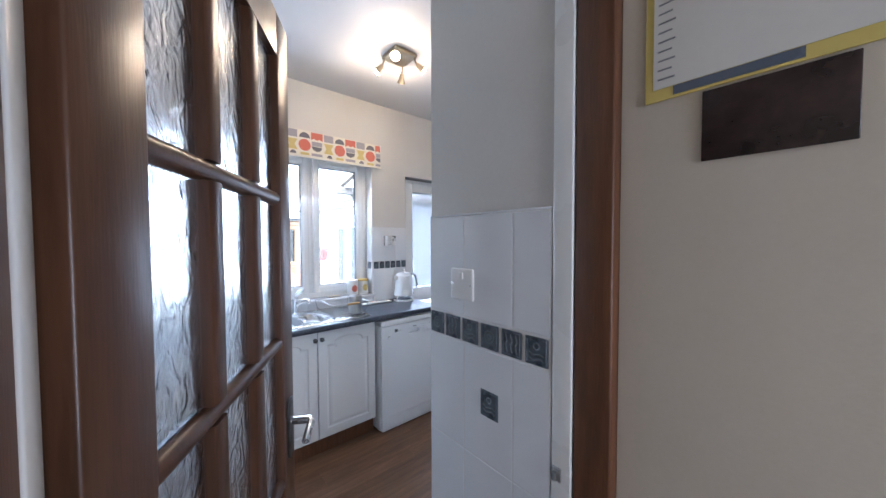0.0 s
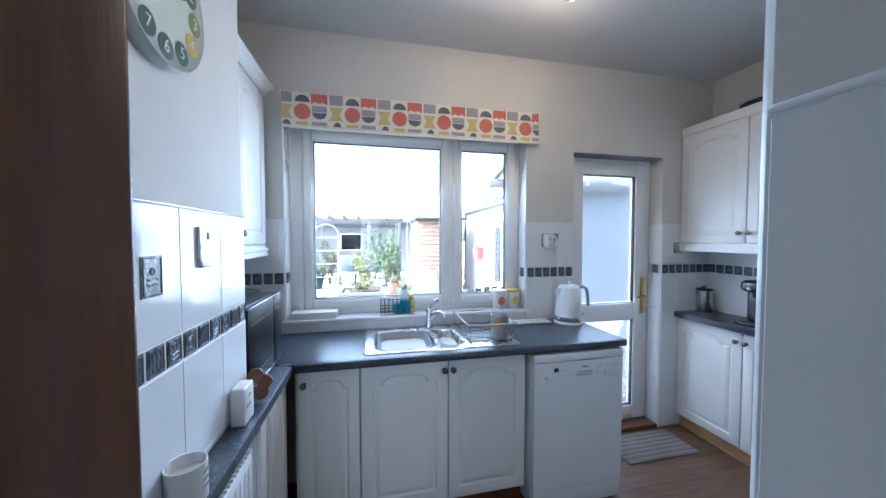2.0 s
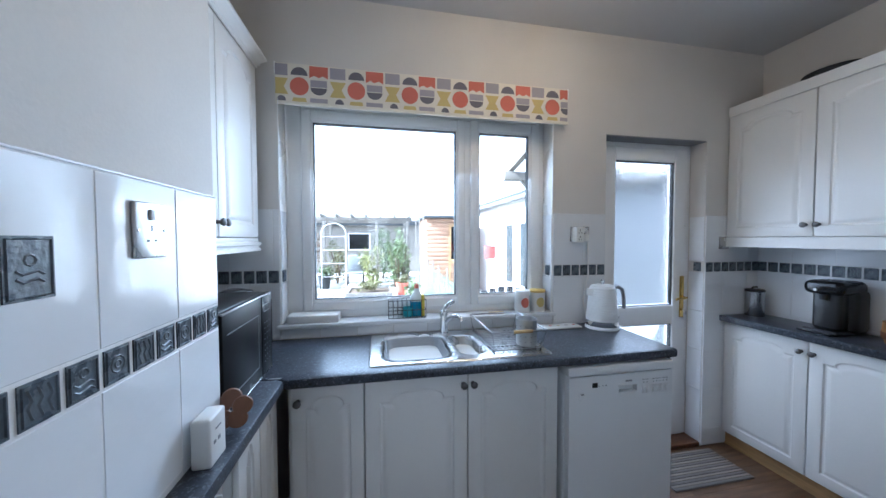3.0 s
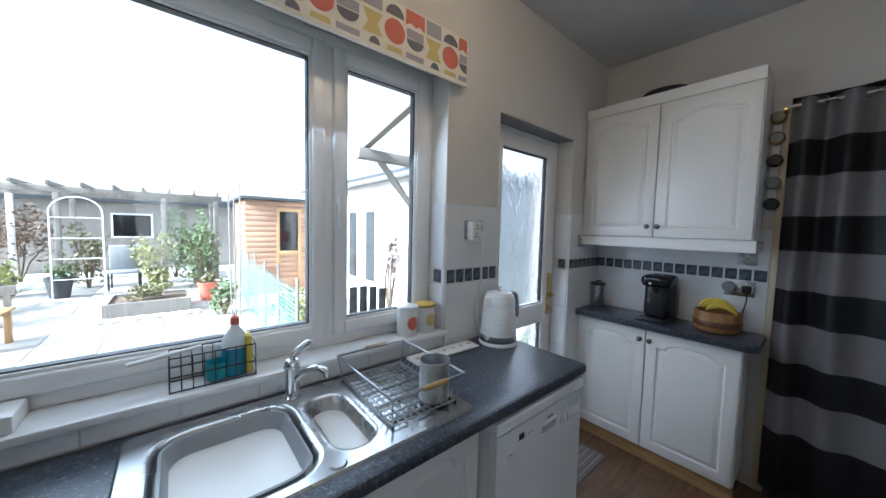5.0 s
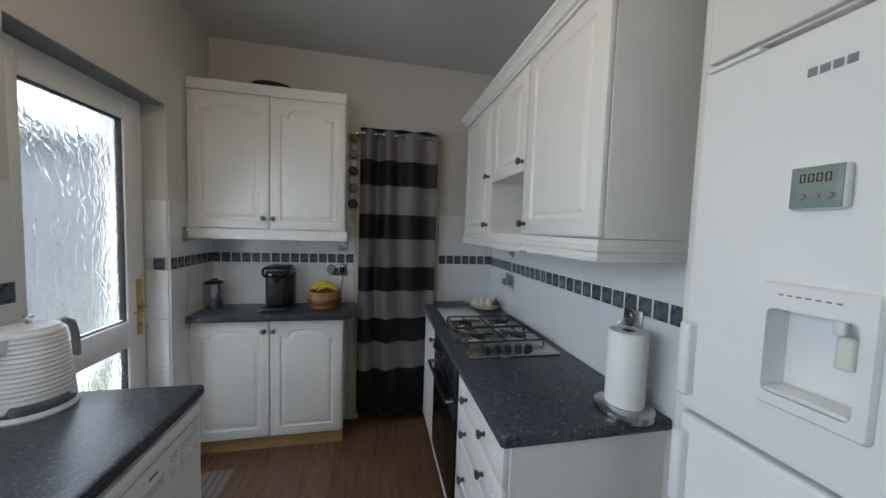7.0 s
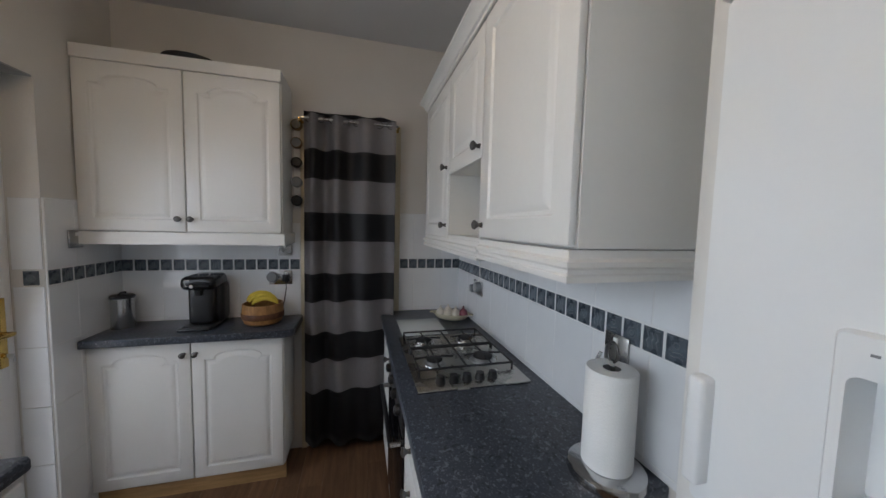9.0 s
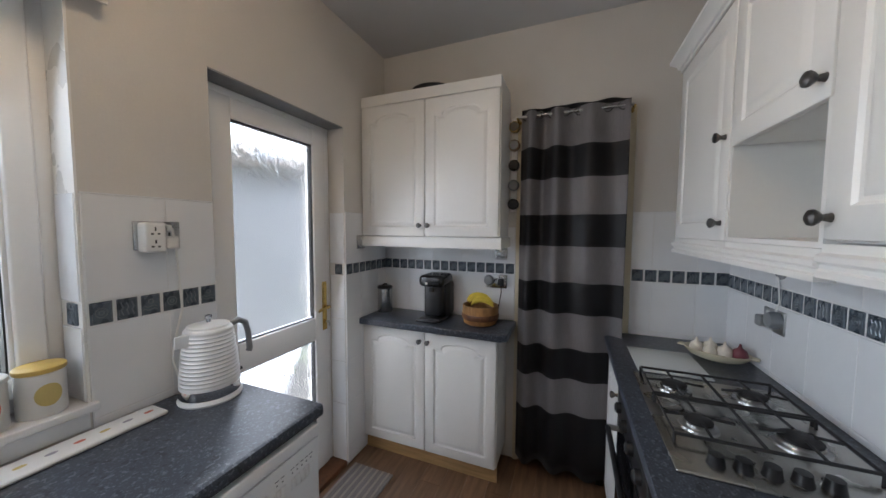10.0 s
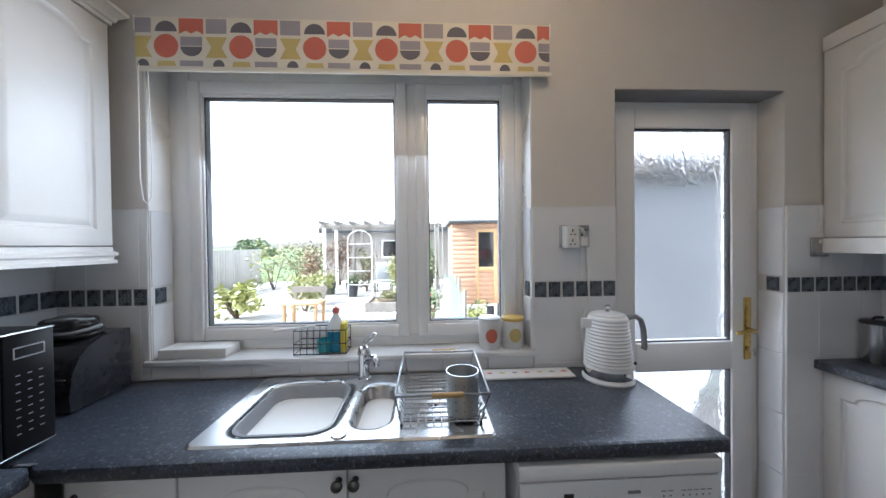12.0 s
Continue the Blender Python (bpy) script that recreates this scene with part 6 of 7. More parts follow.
part("air_freshener", lathe([(0, 0), (0.03, 0), (0.034, 0.012), (0.028, 0.035), (0, 0.04)], (1.745, YS + 0.016, 1.150), (0, 1, 0), 20), GREYP, sk)
part("cable", tube([(1.745, YS + 0.030, 1.175), (1.750, YS + 0.016, 1.22), (1.760, YS + 0.016, 1.28), (1.764, YS + 0.020, 1.33)], 0.003, 6), SOCK, sk, "white cable")
hk = thing("wall_hook", "clear grey plastic suction hook above the tile border", "hook", (1.764, YS, 1.335))
part("cup", lathe([(0, 0), (0.032, 0), (0.033, 0.004), (0.024, 0.012), (0.010, 0.018), (0, 0.018)], (1.764, YS + TF, 1.337), (0, 1, 0), 22), mat("smoky_plastic", (0.36, 0.37, 0.38), 0.2, vary=0.1), hk)
part("peg", tube([(1.764, YS + 0.024, 1.337), (1.764, YS + 0.036, 1.330), (1.764, YS + 0.040, 1.340)], 0.004, 8), GREYP, hk)
sk = socket("wall_switch", "grey switch plate behind the kitchen roll", face_north(0.70, YS + TF, 1.175), 0.085, 0.085, True, 1)


# ---- tiles ----
def tile_mesh(w, h, d, mats, relief=None):
    bm = box(-w / 2, w / 2, -d, 0, -h / 2, h / 2)
    top = [e for e in bm.edges if all(v.co.y < -d * 0.5 for v in e.verts)]
    bmesh.ops.bevel(bm, geom=top, offset=min(0.0015, d * 0.4), segments=1, affect="EDGES")
    me = bpy.data.meshes.new("tile")
    bm.to_mesh(me)
    bm.free()
    for m in mats:
        me.materials.append(m)
    return me


def relief_tile(w, h, d, kind):
    """A small border tile with a raised rim and a raised motif."""
    bm = box(-w / 2, w / 2, -d, 0, -h / 2, h / 2)
    for f in bm.faces:
        f.smooth = False
    def ridge(points, r=0.0016, closed=False, which=1):
        t = tube([(x, -d, z) for x, z in points], r, 4, closed)
        join(bm, t, which)
    e = 0.004
    ridge([(-w / 2 + e, -h / 2 + e), (w / 2 - e, -h / 2 + e), (w / 2 - e, h / 2 - e), (-w / 2 + e, h / 2 - e)], 0.0018, True, 0)
    if kind == 0:
        for rr in (0.014, 0.006):
            ridge([(rr * math.cos(a * math.pi / 5), rr * math.sin(a * math.pi / 5)) for a in range(10)], 0.0016, True)
    elif kind == 1:
        for x in (-0.013, 0.0, 0.013):
            ridge([(x + 0.003 * math.sin(z * 260), z) for z in (-0.020, -0.012, -0.004, 0.004, 0.012, 0.020)], 0.0018)
    else:
        ridge([(0.007 * math.cos(a * math.pi / 4), 0.010 + 0.007 * math.sin(a * math.pi / 4)) for a in range(8)], 0.0016, True)
        for z in (-0.006, -0.016):
            ridge([(x, z + 0.003 * math.sin(x * 260)) for x in (-0.017, -0.009, 0, 0.009, 0.017)], 0.0018)
    me = bpy.data.meshes.new("border_tile")
    bm.to_mesh(me)
    bm.free()
    me.materials.append(SLATE)
    me.materials.append(SILVER)
    return me


PITCH = 0.0622
BT = {}
WT_MESH = {}


def put_tile(name, me, parent, m):
    ob = new(name, me)
    ob.parent = parent
    ob.matrix_basis = m
    return ob


def tile_wall(parent, frame_at, u0, u1, z0, top, row0, row1, cell, offset=0.0, flip=0):
    """White tiles with a border row. frame_at(u, z): the matrix of a tile's centre; u runs along the wall."""
    g = 0.0025
    gb = box(u0, u1, -0.0064, 0.0, z0, top)
    gb.transform(frame_at(0, 0))
    part("grout_bed", gb, GROUT, parent)
    cap = box(u0, u1, -0.0085, 0.0, top, top + 0.005, 0.002)
    cap.transform(frame_at(0, 0))
    part("tile_trim", cap, TILE, parent)
    cuts = [u0]
    u = u0 + (offset if offset > 1e-6 else cell)
    while u < u1 - 0.012:
        cuts.append(u)
        u += cell
    cuts.append(u1)
    bands = []
    hi = top
    rows_up = [(row1, top)]
    z = row0
    while z > z0 + 0.02:
        lo = max(z0, z - 0.27)
        rows_up.append((lo, z))
        z = lo
    for lo, hi in rows_up:
        for a, b in zip(cuts, cuts[1:]):
            w, h = round(b - a - g, 4), round(hi - lo - g, 4)
            if w < 0.008 or h < 0.008:
                continue
            if (w, h) not in WT_MESH:
                WT_MESH[(w, h)] = tile_mesh(w, h, TF, [TILE])
            put_tile("tile", WT_MESH[(w, h)], parent, frame_at((a + b) / 2, (lo + hi) / 2))
    n = max(1, round((u1 - u0) / PITCH))
    p = (u1 - u0) / n
    for i in range(n):
        key = (round(p, 3), round(row1 - row0, 3), (i + flip) % 3)
        if key not in BT:
            BT[key] = relief_tile(p - 0.010, row1 - row0 - 0.009, TF + 0.001, key[2])
        put_tile("border_tile", BT[key], parent, frame_at(u0 + (i + 0.5) * p, (row0 + row1) / 2))


def on_north(u, z):
    return Matrix.Translation((u, 0, z))


def on_south(u, z):
    return Matrix.Translation((0, YS, z)) @ Matrix.Rotation(math.pi, 4, "Z") @ Matrix.Translation((u, 0, 0))


def on_east(u, z):
    return Matrix.Translation((XE, 0, z)) @ Matrix.Rotation(-math.pi / 2, 4, "Z") @ Matrix.Translation((u, 0, 0))


def on_breast(u, z):
    return Matrix.Translation((XB, 0, z)) @ Matrix.Rotation(math.pi / 2, 4, "Z") @ Matrix.Translation((u, 0, 0))


def on_stub(u, z):
    return Matrix.Translation((XS, 0, z)) @ Matrix.Rotation(-math.pi / 2, 4, "Z") @ Matrix.Translation((u, 0, 0))


def on_recess(u, z):
    return Matrix.Translation((XW, 0, z)) @ Matrix.Rotation(math.pi / 2, 4, "Z") @ Matrix.Translation((u, 0, 0))


tile_wall(wall_north, on_north, XW, -0.93, WT, TILE_TOP, ROW0, ROW1, 0.2, 0.12)
tile_wall(wall_north, on_north, 0.618, 0.974, WT, TILE_TOP, ROW0, ROW1, 0.2)
tile_wall(wall_north, on_north, 1.743, XE, 0.01, TILE_TOP, ROW0, ROW1, 0.2, 0.15)
tile_wall(wall_east, on_east, 0.0, 0.95, WT, 1.50, ROW0, ROW1, 0.2)
tile_wall(wall_east, on_east, 1.587, 2.03, WT, TILE_TOP, ROW0, ROW1, 0.2, 0.1)
tile_wall(wall_south, on_south, -XE, -0.437, WT, 1.47, ROW0 - 0.005, ROW1 - 0.005, 0.2)
tile_wall(wall_breast, on_breast, -2.26, -0.822, 0.05, 1.548, 1.195, 1.262, 0.2, 0.062, 1)
tile_wall(wall_west, on_recess, -0.82, 0.0, WT, 1.46, ROW0, ROW1, 0.2)
tile_wall(wall_stub, on_stub, 1.919, 2.293, 0.05, 1.538, 1.221, 1.287, 0.150, 0.134)
put_tile("accent_tile", relief_tile(0.052, 0.062, 0.009, 2), wall_stub, on_stub(2.137, 1.095))
put_tile("accent_tile", relief_tile(0.062, 0.082, 0.010, 2), wall_breast, on_breast(-1.298, 1.402))
def strip_tile(w, h, m, accent=False):
    """One tile of a narrow return or upstand."""
    key = (round(w, 4), round(h, 4), accent)
    if key not in WT_MESH:
        WT_MESH[key] = relief_tile(w, h, 0.005, 0) if accent else tile_mesh(w, h, 0.004, [TILE])
    put_tile("border_tile" if accent else "tile", WT_MESH[key], wall_north, m)


for x, rot, z0 in ((-0.9258, 1, 0.990), (0.6108, -1, 0.990), (1.7405, -1, 0.012)):
    turn = Matrix.Rotation(rot * math.pi / 2, 4, "Z")
    cuts = [z for z in (ROW0 - 0.81, ROW0 - 0.54, ROW0 - 0.27, ROW0, ROW1) if z > z0 + 0.03]
    for lo, hi in zip([z0] + cuts, cuts + [TILE_TOP]):
        if abs(lo - ROW0) > 1e-6:
            strip_tile(0.104, hi - lo - 0.0025, Matrix.Translation((x, 0.055, (lo + hi) / 2)) @ turn)
    strip_tile(0.050, 0.062, Matrix.Translation((x, 0.045, (ROW0 + ROW1) / 2)) @ turn, True)
for i in range(8):
    strip_tile(0.1905, 0.049, Matrix.Translation((-0.930 + 0.1931 * (i + 0.5), 0.0, WT + 0.027)))

# ---- floor planks ----
PW_ = 0.128
rng = random.Random(7)
plank_sizes = {}
yy = -4.19
row = 0
while yy < 0.0:
    w = min(PW_, 0.0 - yy)
    x = -1.6 - rng.random() * 1.1
    while x < 3.2:
        ln = 1.2
        a, b = max(x, -1.6), min(x + ln, 3.2)
        if b - a > 0.05:
            key = (round(b - a, 3), round(w, 3))
            if key not in plank_sizes:
                bm = box(-key[0] / 2 + 0.0006, key[0] / 2 - 0.0006, -key[1] / 2 + 0.0006, key[1] / 2 - 0.0006, -0.004, 0.0)
                me = bpy.data.meshes.new("plank")
                bm.to_mesh(me)
                bm.free()
                me.materials.append(FLOOR)
                plank_sizes[key] = me
            put_tile("plank", plank_sizes[key], floor, Matrix.Translation(((a + b) / 2, yy + w / 2, 0)))
        x += ln
    yy += PW_
    row += 1

# mat by the back door
rg = thing("door_mat", "grey brown striped door mat by the back door", "mat", (1.5, -0.17, 0))
RUG = (mat("mat_grey", (0.20, 0.18, 0.17), 0.95, fine=250, vary=0.25, bump=0.6), mat("mat_brown", (0.30, 0.26, 0.23), 0.95, fine=250, vary=0.25, bump=0.6))
part("base", box(1.21, 1.77, -0.315, -0.035, 0.0, 0.006, 0.002), RUG[0], rg)
for i in range(14):
    part("stripe", box(1.212, 1.768, -0.313 + i * 0.0197, -0.313 + i * 0.0197 + 0.014, 0.0055, 0.0095, 0.0015), RUG[i % 2], rg)


# ---- the garden ----
GZ = -0.15
LEAFM = [mat("leaf_green", (0.10, 0.145, 0.055), 0.6, fine=40, vary=0.4, random=0.25), mat("leaf_olive", (0.15, 0.145, 0.065), 0.6, fine=40, vary=0.4, random=0.25), mat("leaf_yellow", (0.26, 0.27, 0.09), 0.6, fine=40, vary=0.4, random=0.25), mat("leaf_rust", (0.19, 0.12, 0.07), 0.6, fine=40, vary=0.4, random=0.25)]
BARK = mat("bark", (0.12, 0.085, 0.055), 0.9, fine=60, vary=0.4, bump=0.6)
LAWN = mat("lawn", (0.075, 0.115, 0.03), 0.9, big=3, fine=60, vary=0.5, bump=0.6)
SLABM = mat("paving_stone", (0.40, 0.38, 0.34), 0.8, big=3, fine=60, vary=0.2, bump=0.3, random=0.1)
TIMBER = mat("weathered_timber", (0.22, 0.20, 0.175), 0.8, big=5, fine=50, vary=0.3, stretch=(8, 8, 1), bump=0.3)
SHEDW = mat("cedar_board", (0.32, 0.19, 0.12), 0.7, big=5, fine=50, vary=0.3, stretch=(1, 1, 8), bump=0.2, random=0.12)
SHEDG = mat("shed_trim", (0.36, 0.22, 0.10), 0.6, vary=0.2)
RENDERW = mat("white_render", (0.80, 0.79, 0.76), 0.8, big=2, fine=80, vary=0.06, bump=0.3)
DARKF = mat("dark_felt", (0.05, 0.055, 0.06), 0.8, vary=0.3)
MESHG = mat("green_netting", (0.16, 0.28, 0.25), 0.6, vary=0.2)

bm = bmesh.new()
gv = [bm.verts.new(p) for p in ((-400, 0.30, GZ), (400, 0.30, GZ), (400, 800, GZ), (-400, 800, GZ))]
bm.faces.new(gv)
structure("ground", bm, LAWN, "garden lawn reaching into the distance", "ground")
pav = structure("pavement", box(-7, 3.2, 0.30, 13.5, GZ - 0.05, GZ + 0.004), GROUT, "pale stone patio and garden path", "paving")
rng = random.Random(11)
SLAB_ME = bpy.data.meshes.new("paving_slab")
_b = box(-0.295, 0.295, -0.295, 0.295, 0, 0.028, 0.004, 1)
_b.to_mesh(SLAB_ME)
_b.free()
SLAB_ME.materials.append(SLABM)
for i in range(15):
    for j in range(19):
        if -5.6 + i * 0.60 > 0.75 and 0.65 + j * 0.60 < 2.3:
            continue
        put_tile("paving_slab", SLAB_ME, pav, Matrix.Translation((-5.6 + i * 0.60, 0.65 + j * 0.60, GZ + rng.random() * 0.004)))
SLZ = GZ + 0.030
# shade outside the back door is put into this yard's dark colour
structure("pavement_yard", box(0.52, 3.15, 0.302, 2.12, GZ - 0.02, GZ + 0.026, 0.006), mat("shaded_concrete", (0.085, 0.085, 0.083), 0.85, big=3, fine=70, vary=0.3, bump=0.4), "concrete yard outside the back door, its shade put into the dark colour", "paving")


def leaves(bm, centre, size, count, leaf, rng, m=0):
    """Scatters small bent leaves through an uneven crown."""
    lobes = [(Vector((rng.uniform(-0.6, 0.6) * size[0], rng.uniform(-0.6, 0.6) * size[1], rng.uniform(-0.6, 0.6) * size[2])), rng.uniform(0.35, 0.65)) for _ in range(9)]
    for _ in range(count):
        c, r = rng.choice(lobes)
        d = Vector((rng.gauss(0, 1), rng.gauss(0, 1), rng.gauss(0, 1))).normalized() * r * rng.uniform(0.55, 1.05)
        p = Vector(centre) + c + Vector((d.x * size[0], d.y * size[1], d.z * size[2]))
        u = Vector((rng.gauss(0, 1), rng.gauss(0, 1), rng.gauss(0, 0.6))).normalized()
        w = u.cross(Vector((rng.gauss(0, 1), rng.gauss(0, 1), rng.gauss(0, 1)))).normalized()
        s = leaf * rng.uniform(0.6, 1.4)
        q = [bm.verts.new(p - u * s), bm.verts.new(p + w * s * 0.45 + u * s * 0.1), bm.verts.new(p + u * s), bm.verts.new(p - w * s * 0.45 + u * s * 0.1)]
        bm.faces.new(q)


def shrub(name, label, at, size, count, leaf, m, seed, trunk=True, lift=0.0):
    rng = random.Random(seed)
    s = thing(name, label, name, at)
    if trunk:
        tk = bmesh.new()
        base = Vector(at)
        for k in range(5):
            e = base + Vector((rng.uniform(-0.5, 0.5) * size[0], rng.uniform(-0.5, 0.5) * size[1], lift + size[2] * rng.uniform(0.9, 1.5)))
            mid = base.lerp(e, 0.5) + Vector((rng.uniform(-0.1, 0.1), rng.uniform(-0.1, 0.1), 0))
            join(tk, tube([base + Vector((rng.uniform(-0.02, 0.02), 0, -0.02)), mid, e], 0.018, 6))
        part("trunk", tk, BARK, s)
    cr = bmesh.new()
    leaves(cr, (at[0], at[1], at[2] + lift + size[2] * 1.05), size, count, leaf, rng)
    part("crown", cr, m, s)
    return s


shrub("bush", "olive leaved bush beside the pergola", (-4.2, 10.2, SLZ), (0.9, 0.7, 0.85), 900, 0.06, LEAFM[1], 1)
shrub("bush", "rust and green bush behind the patio", (-3.3, 11.6, SLZ), (0.8, 0.7, 0.95), 900, 0.06, LEAFM[3], 2)
shrub("bush", "bright yellow green bush near the patio", (-3.0, 7.6, SLZ), (0.7, 0.6, 0.42), 700, 0.05, LEAFM[2], 3)
shrub("bush", "dense green climber behind the pergola", (-0.35, 10.8, SLZ), (0.55, 0.5, 0.95), 900, 0.055, LEAFM[0], 4)
shrub("bush", "green shrub with pale tips by the netting", (0.05, 8.6, SLZ), (0.42, 0.4, 0.8), 700, 0.05, LEAFM[0], 5)
shrub("bush", "low green shrub by the fence", (1.05, 4.3, GZ), (0.28, 0.4, 0.30), 450, 0.04, LEAFM[0], 6)
shrub("bush", "spiky yellow green plant in the border", (-4.0, 5.9, SLZ), (0.55, 0.5, 0.42), 500, 0.09, LEAFM[2], 7)
shrub("bush", "pale olive tree beyond the patio", (-5.4, 10.6, GZ), (0.9, 0.7, 0.9), 380, 0.06, LEAFM[2], 8)
shrub("bush", "leafy climber on the arch", (-1.9, 9.8, SLZ), (0.5, 0.35, 0.85), 700, 0.05, LEAFM[1], 9)
shrub("bush", "pale blossoming shrub against the white wall", (2.46, 3.62, SLZ), (0.13, 0.19, 0.56), 420, 0.034, mat("pale_blossom", (0.50, 0.44, 0.42), 0.7, fine=40, vary=0.3), 10, lift=0.62)
shrub("bush", "bright yellow green leafy shrub before the pergola", (-0.75, 8.9, SLZ), (0.42, 0.38, 0.62), 900, 0.05, LEAFM[2], 31)
shrub("bush", "tall rust leaved shrub beside a white post", (-3.45, 9.2, SLZ), (0.50, 0.45, 0.95), 900, 0.05, LEAFM[3], 32)
shrub("bush", "bluish green conifer by the shed", (0.30, 9.4, SLZ), (0.36, 0.36, 0.95), 900, 0.045, LEAFM[0], 33)
shrub("bush", "low leafy plant in the raised bed", (-0.70, 6.5, SLZ + 0.20), (0.38, 0.28, 0.14), 500, 0.035, LEAFM[1], 34, trunk=False)
shrub("bush", "yellow green clump at the patio edge", (-2.75, 6.5, SLZ), (0.40, 0.36, 0.36), 600, 0.05, LEAFM[2], 35)
shrub("bush", "leafy green plant at the foot of the fence", (0.92, 3.5, GZ), (0.20, 0.30, 0.36), 500, 0.035, LEAFM[2], 36)
shrub("bush", "loose green plant among the canes", (0.28, 5.5, SLZ), (0.20, 0.25, 0.34), 420, 0.04, LEAFM[0], 37)
# far trees
for i, (x, y, s_) in enumerate(((-16, 30, 1.0), (-9, 33, 1.2), (-3, 34, 0.9), (3, 31, 1.1), (9, 30, 1.0))):
    shrub("tree", "distant leafless-topped garden tree", (x, y, GZ), (2.2 * s_, 1.8 * s_, 1.25 * s_), 700, 0.22, LEAFM[i % 2], 20 + i)

# pergola
pg = thing("pergola", "weathered timber pergola over the far patio", "pergola", (-1.3, 10.5, SLZ))
for x in (-3.35, -2.35, -0.55, 0.55):
    for y in (9.9, 11.4):
        part("post", box(x - 0.05, x + 0.05, y - 0.05, y + 0.05, SLZ, 2.05, 0.006), RENDERW if x < -3 else TIMBER, pg)
for y in (9.9, 11.4):
    part("beam", box(-3.5, 0.7, y - 0.03, y + 0.03, 2.05, 2.20, 0.005), TIMBER, pg)
for i in range(9):
    part("rafter", box(-3.45 + i * 0.5, -3.40 + i * 0.5, 9.6, 11.7, 2.20, 2.30, 0.004), TIMBER, pg)
# long low building behind
sh = thing("garden_building", "long low building with a dark felt roof", "building", (-1.5, 14, GZ))
part("wall", box(-4.5, 1.6, 13.6, 16.0, GZ, 2.05), TIMBER, sh)
part("roof", prism([(-4.7, 13.4), (1.8, 13.4), (1.8, 16.2), (-4.7, 16.2)], 2.05, 2.28), DARKF, sh)
wn = part("window", box(-1.9, -0.9, 13.56, 13.60, 0.9, 1.7), UPVC, sh)
part("pane", box(-1.85, -0.95, 13.54, 13.56, 0.95, 1.65), DARKG, wn)
# cedar shed
sd = thing("shed", "orange brown cedar shed with a pent roof", "shed", (1.5, 7.6, GZ))
part("wall", box(0.86, 2.14, 7.02, 8.6, GZ, 2.0), JAMBW, sd)
for i in range(18):
    part("board", box(0.85, 2.15, 6.995, 7.018, GZ + 0.01 + i * 0.119, GZ + 0.123 + i * 0.119, 0.003, 1), SHEDW, sd)
    part("board", box(0.835, 0.858, 7.02, 8.6, GZ + 0.01 + i * 0.119, GZ + 0.123 + i * 0.119, 0.003, 1), SHEDW, sd)
part("roof", box(0.75, 2.25, 6.85, 8.7, 2.0, 2.07, 0.01), DARKF, sd)
dw_ = part("door", boxes((1.45, 1.52, 6.97, 6.993, GZ + 0.05, 1.85), (1.92, 1.99, 6.97, 6.993, GZ + 0.05, 1.85), (1.52, 1.92, 6.97, 6.993, 1.76, 1.85), (1.52, 1.92, 6.97, 6.993, 0.75, 0.85), bevel=0.004), SHEDG, sd)
part("pane", box(1.52, 1.92, 6.98, 6.99, 0.85, 1.76), DARKG, dw_)
# netting fence along the path
nf = thing("netting_fence", "green netting fence on thin posts", "fence", (0.62, 4.5, GZ))
for i in range(6):
    y = 2.3 + i * 0.92
    part("post", rod((0.60 + 0.03 * i, y, GZ), (0.60 + 0.03 * i, y, 0.92 + 0.05 * (i % 2)), 0.018, 8), TIMBER, nf)
net = bmesh.new()
for i in range(62):
    y = 2.3 + i * 0.075
    box(0.600 + 0.0325 * (y - 2.3), 0.603 + 0.0325 * (y - 2.3), y, y + 0.012, GZ, 0.80, into=net)
for k in range(20):
    box(0.600, 0.604, 2.3, 6.9, GZ + 0.02 + k * 0.047, GZ + 0.028 + k * 0.047, into=net)
tagged(part("netting", net, MESHG, nf), kind="stuff")
for i, (x, y) in enumerate(((0.36, 5.2), (0.42, 5.25), (0.48, 5.2))):
    tagged(part("garden_cane", rod((x, y, GZ), (x + 0.02 * (i - 1), y, 1.95 + 0.1 * i), 0.012, 8), TIMBER), "thin upright garden cane by the fence", "cane", "garden canes")
# white outbuilding
ob_ = thing("outbuilding", "white rendered outbuilding with narrow windows", "building", (3.3, 5.5, GZ))
OX = 2.62
part("wall", boxes((OX, OX + 0.2, 2.9, 8.4, GZ, 2.30), (OX, 6.0, 2.9, 3.1, GZ, 2.30), (OX, 6.0, 8.2, 8.4, GZ, 2.30)), RENDERW, ob_)
part("roof", box(OX - 0.18, 6.0, 2.7, 8.6, 2.32, 2.42, 0.01), DARKF, ob_)
part("gutter", tube([(OX - 0.2, 2.7, 2.30), (OX - 0.2, 8.6, 2.30)], 0.045, 8), GREYP, ob_)
for y in (4.60, 5.40):
    w_ = part("window", boxes((OX - 0.03, OX, y - 0.24, y - 0.20, 0.35, 1.80), (OX - 0.03, OX, y + 0.20, y + 0.24, 0.35, 1.80), (OX - 0.03, OX, y - 0.20, y + 0.20, 1.76, 1.80), (OX - 0.03, OX, y - 0.20, y + 0.20, 0.35, 0.39)), UPVC, ob_)
    part("pane", box(OX - 0.018, OX - 0.004, y - 0.20, y + 0.20, 0.39, 1.76), mat("hazy_glass", (0.05, 0.06, 0.065), 0.12, vary=0.1), w_)
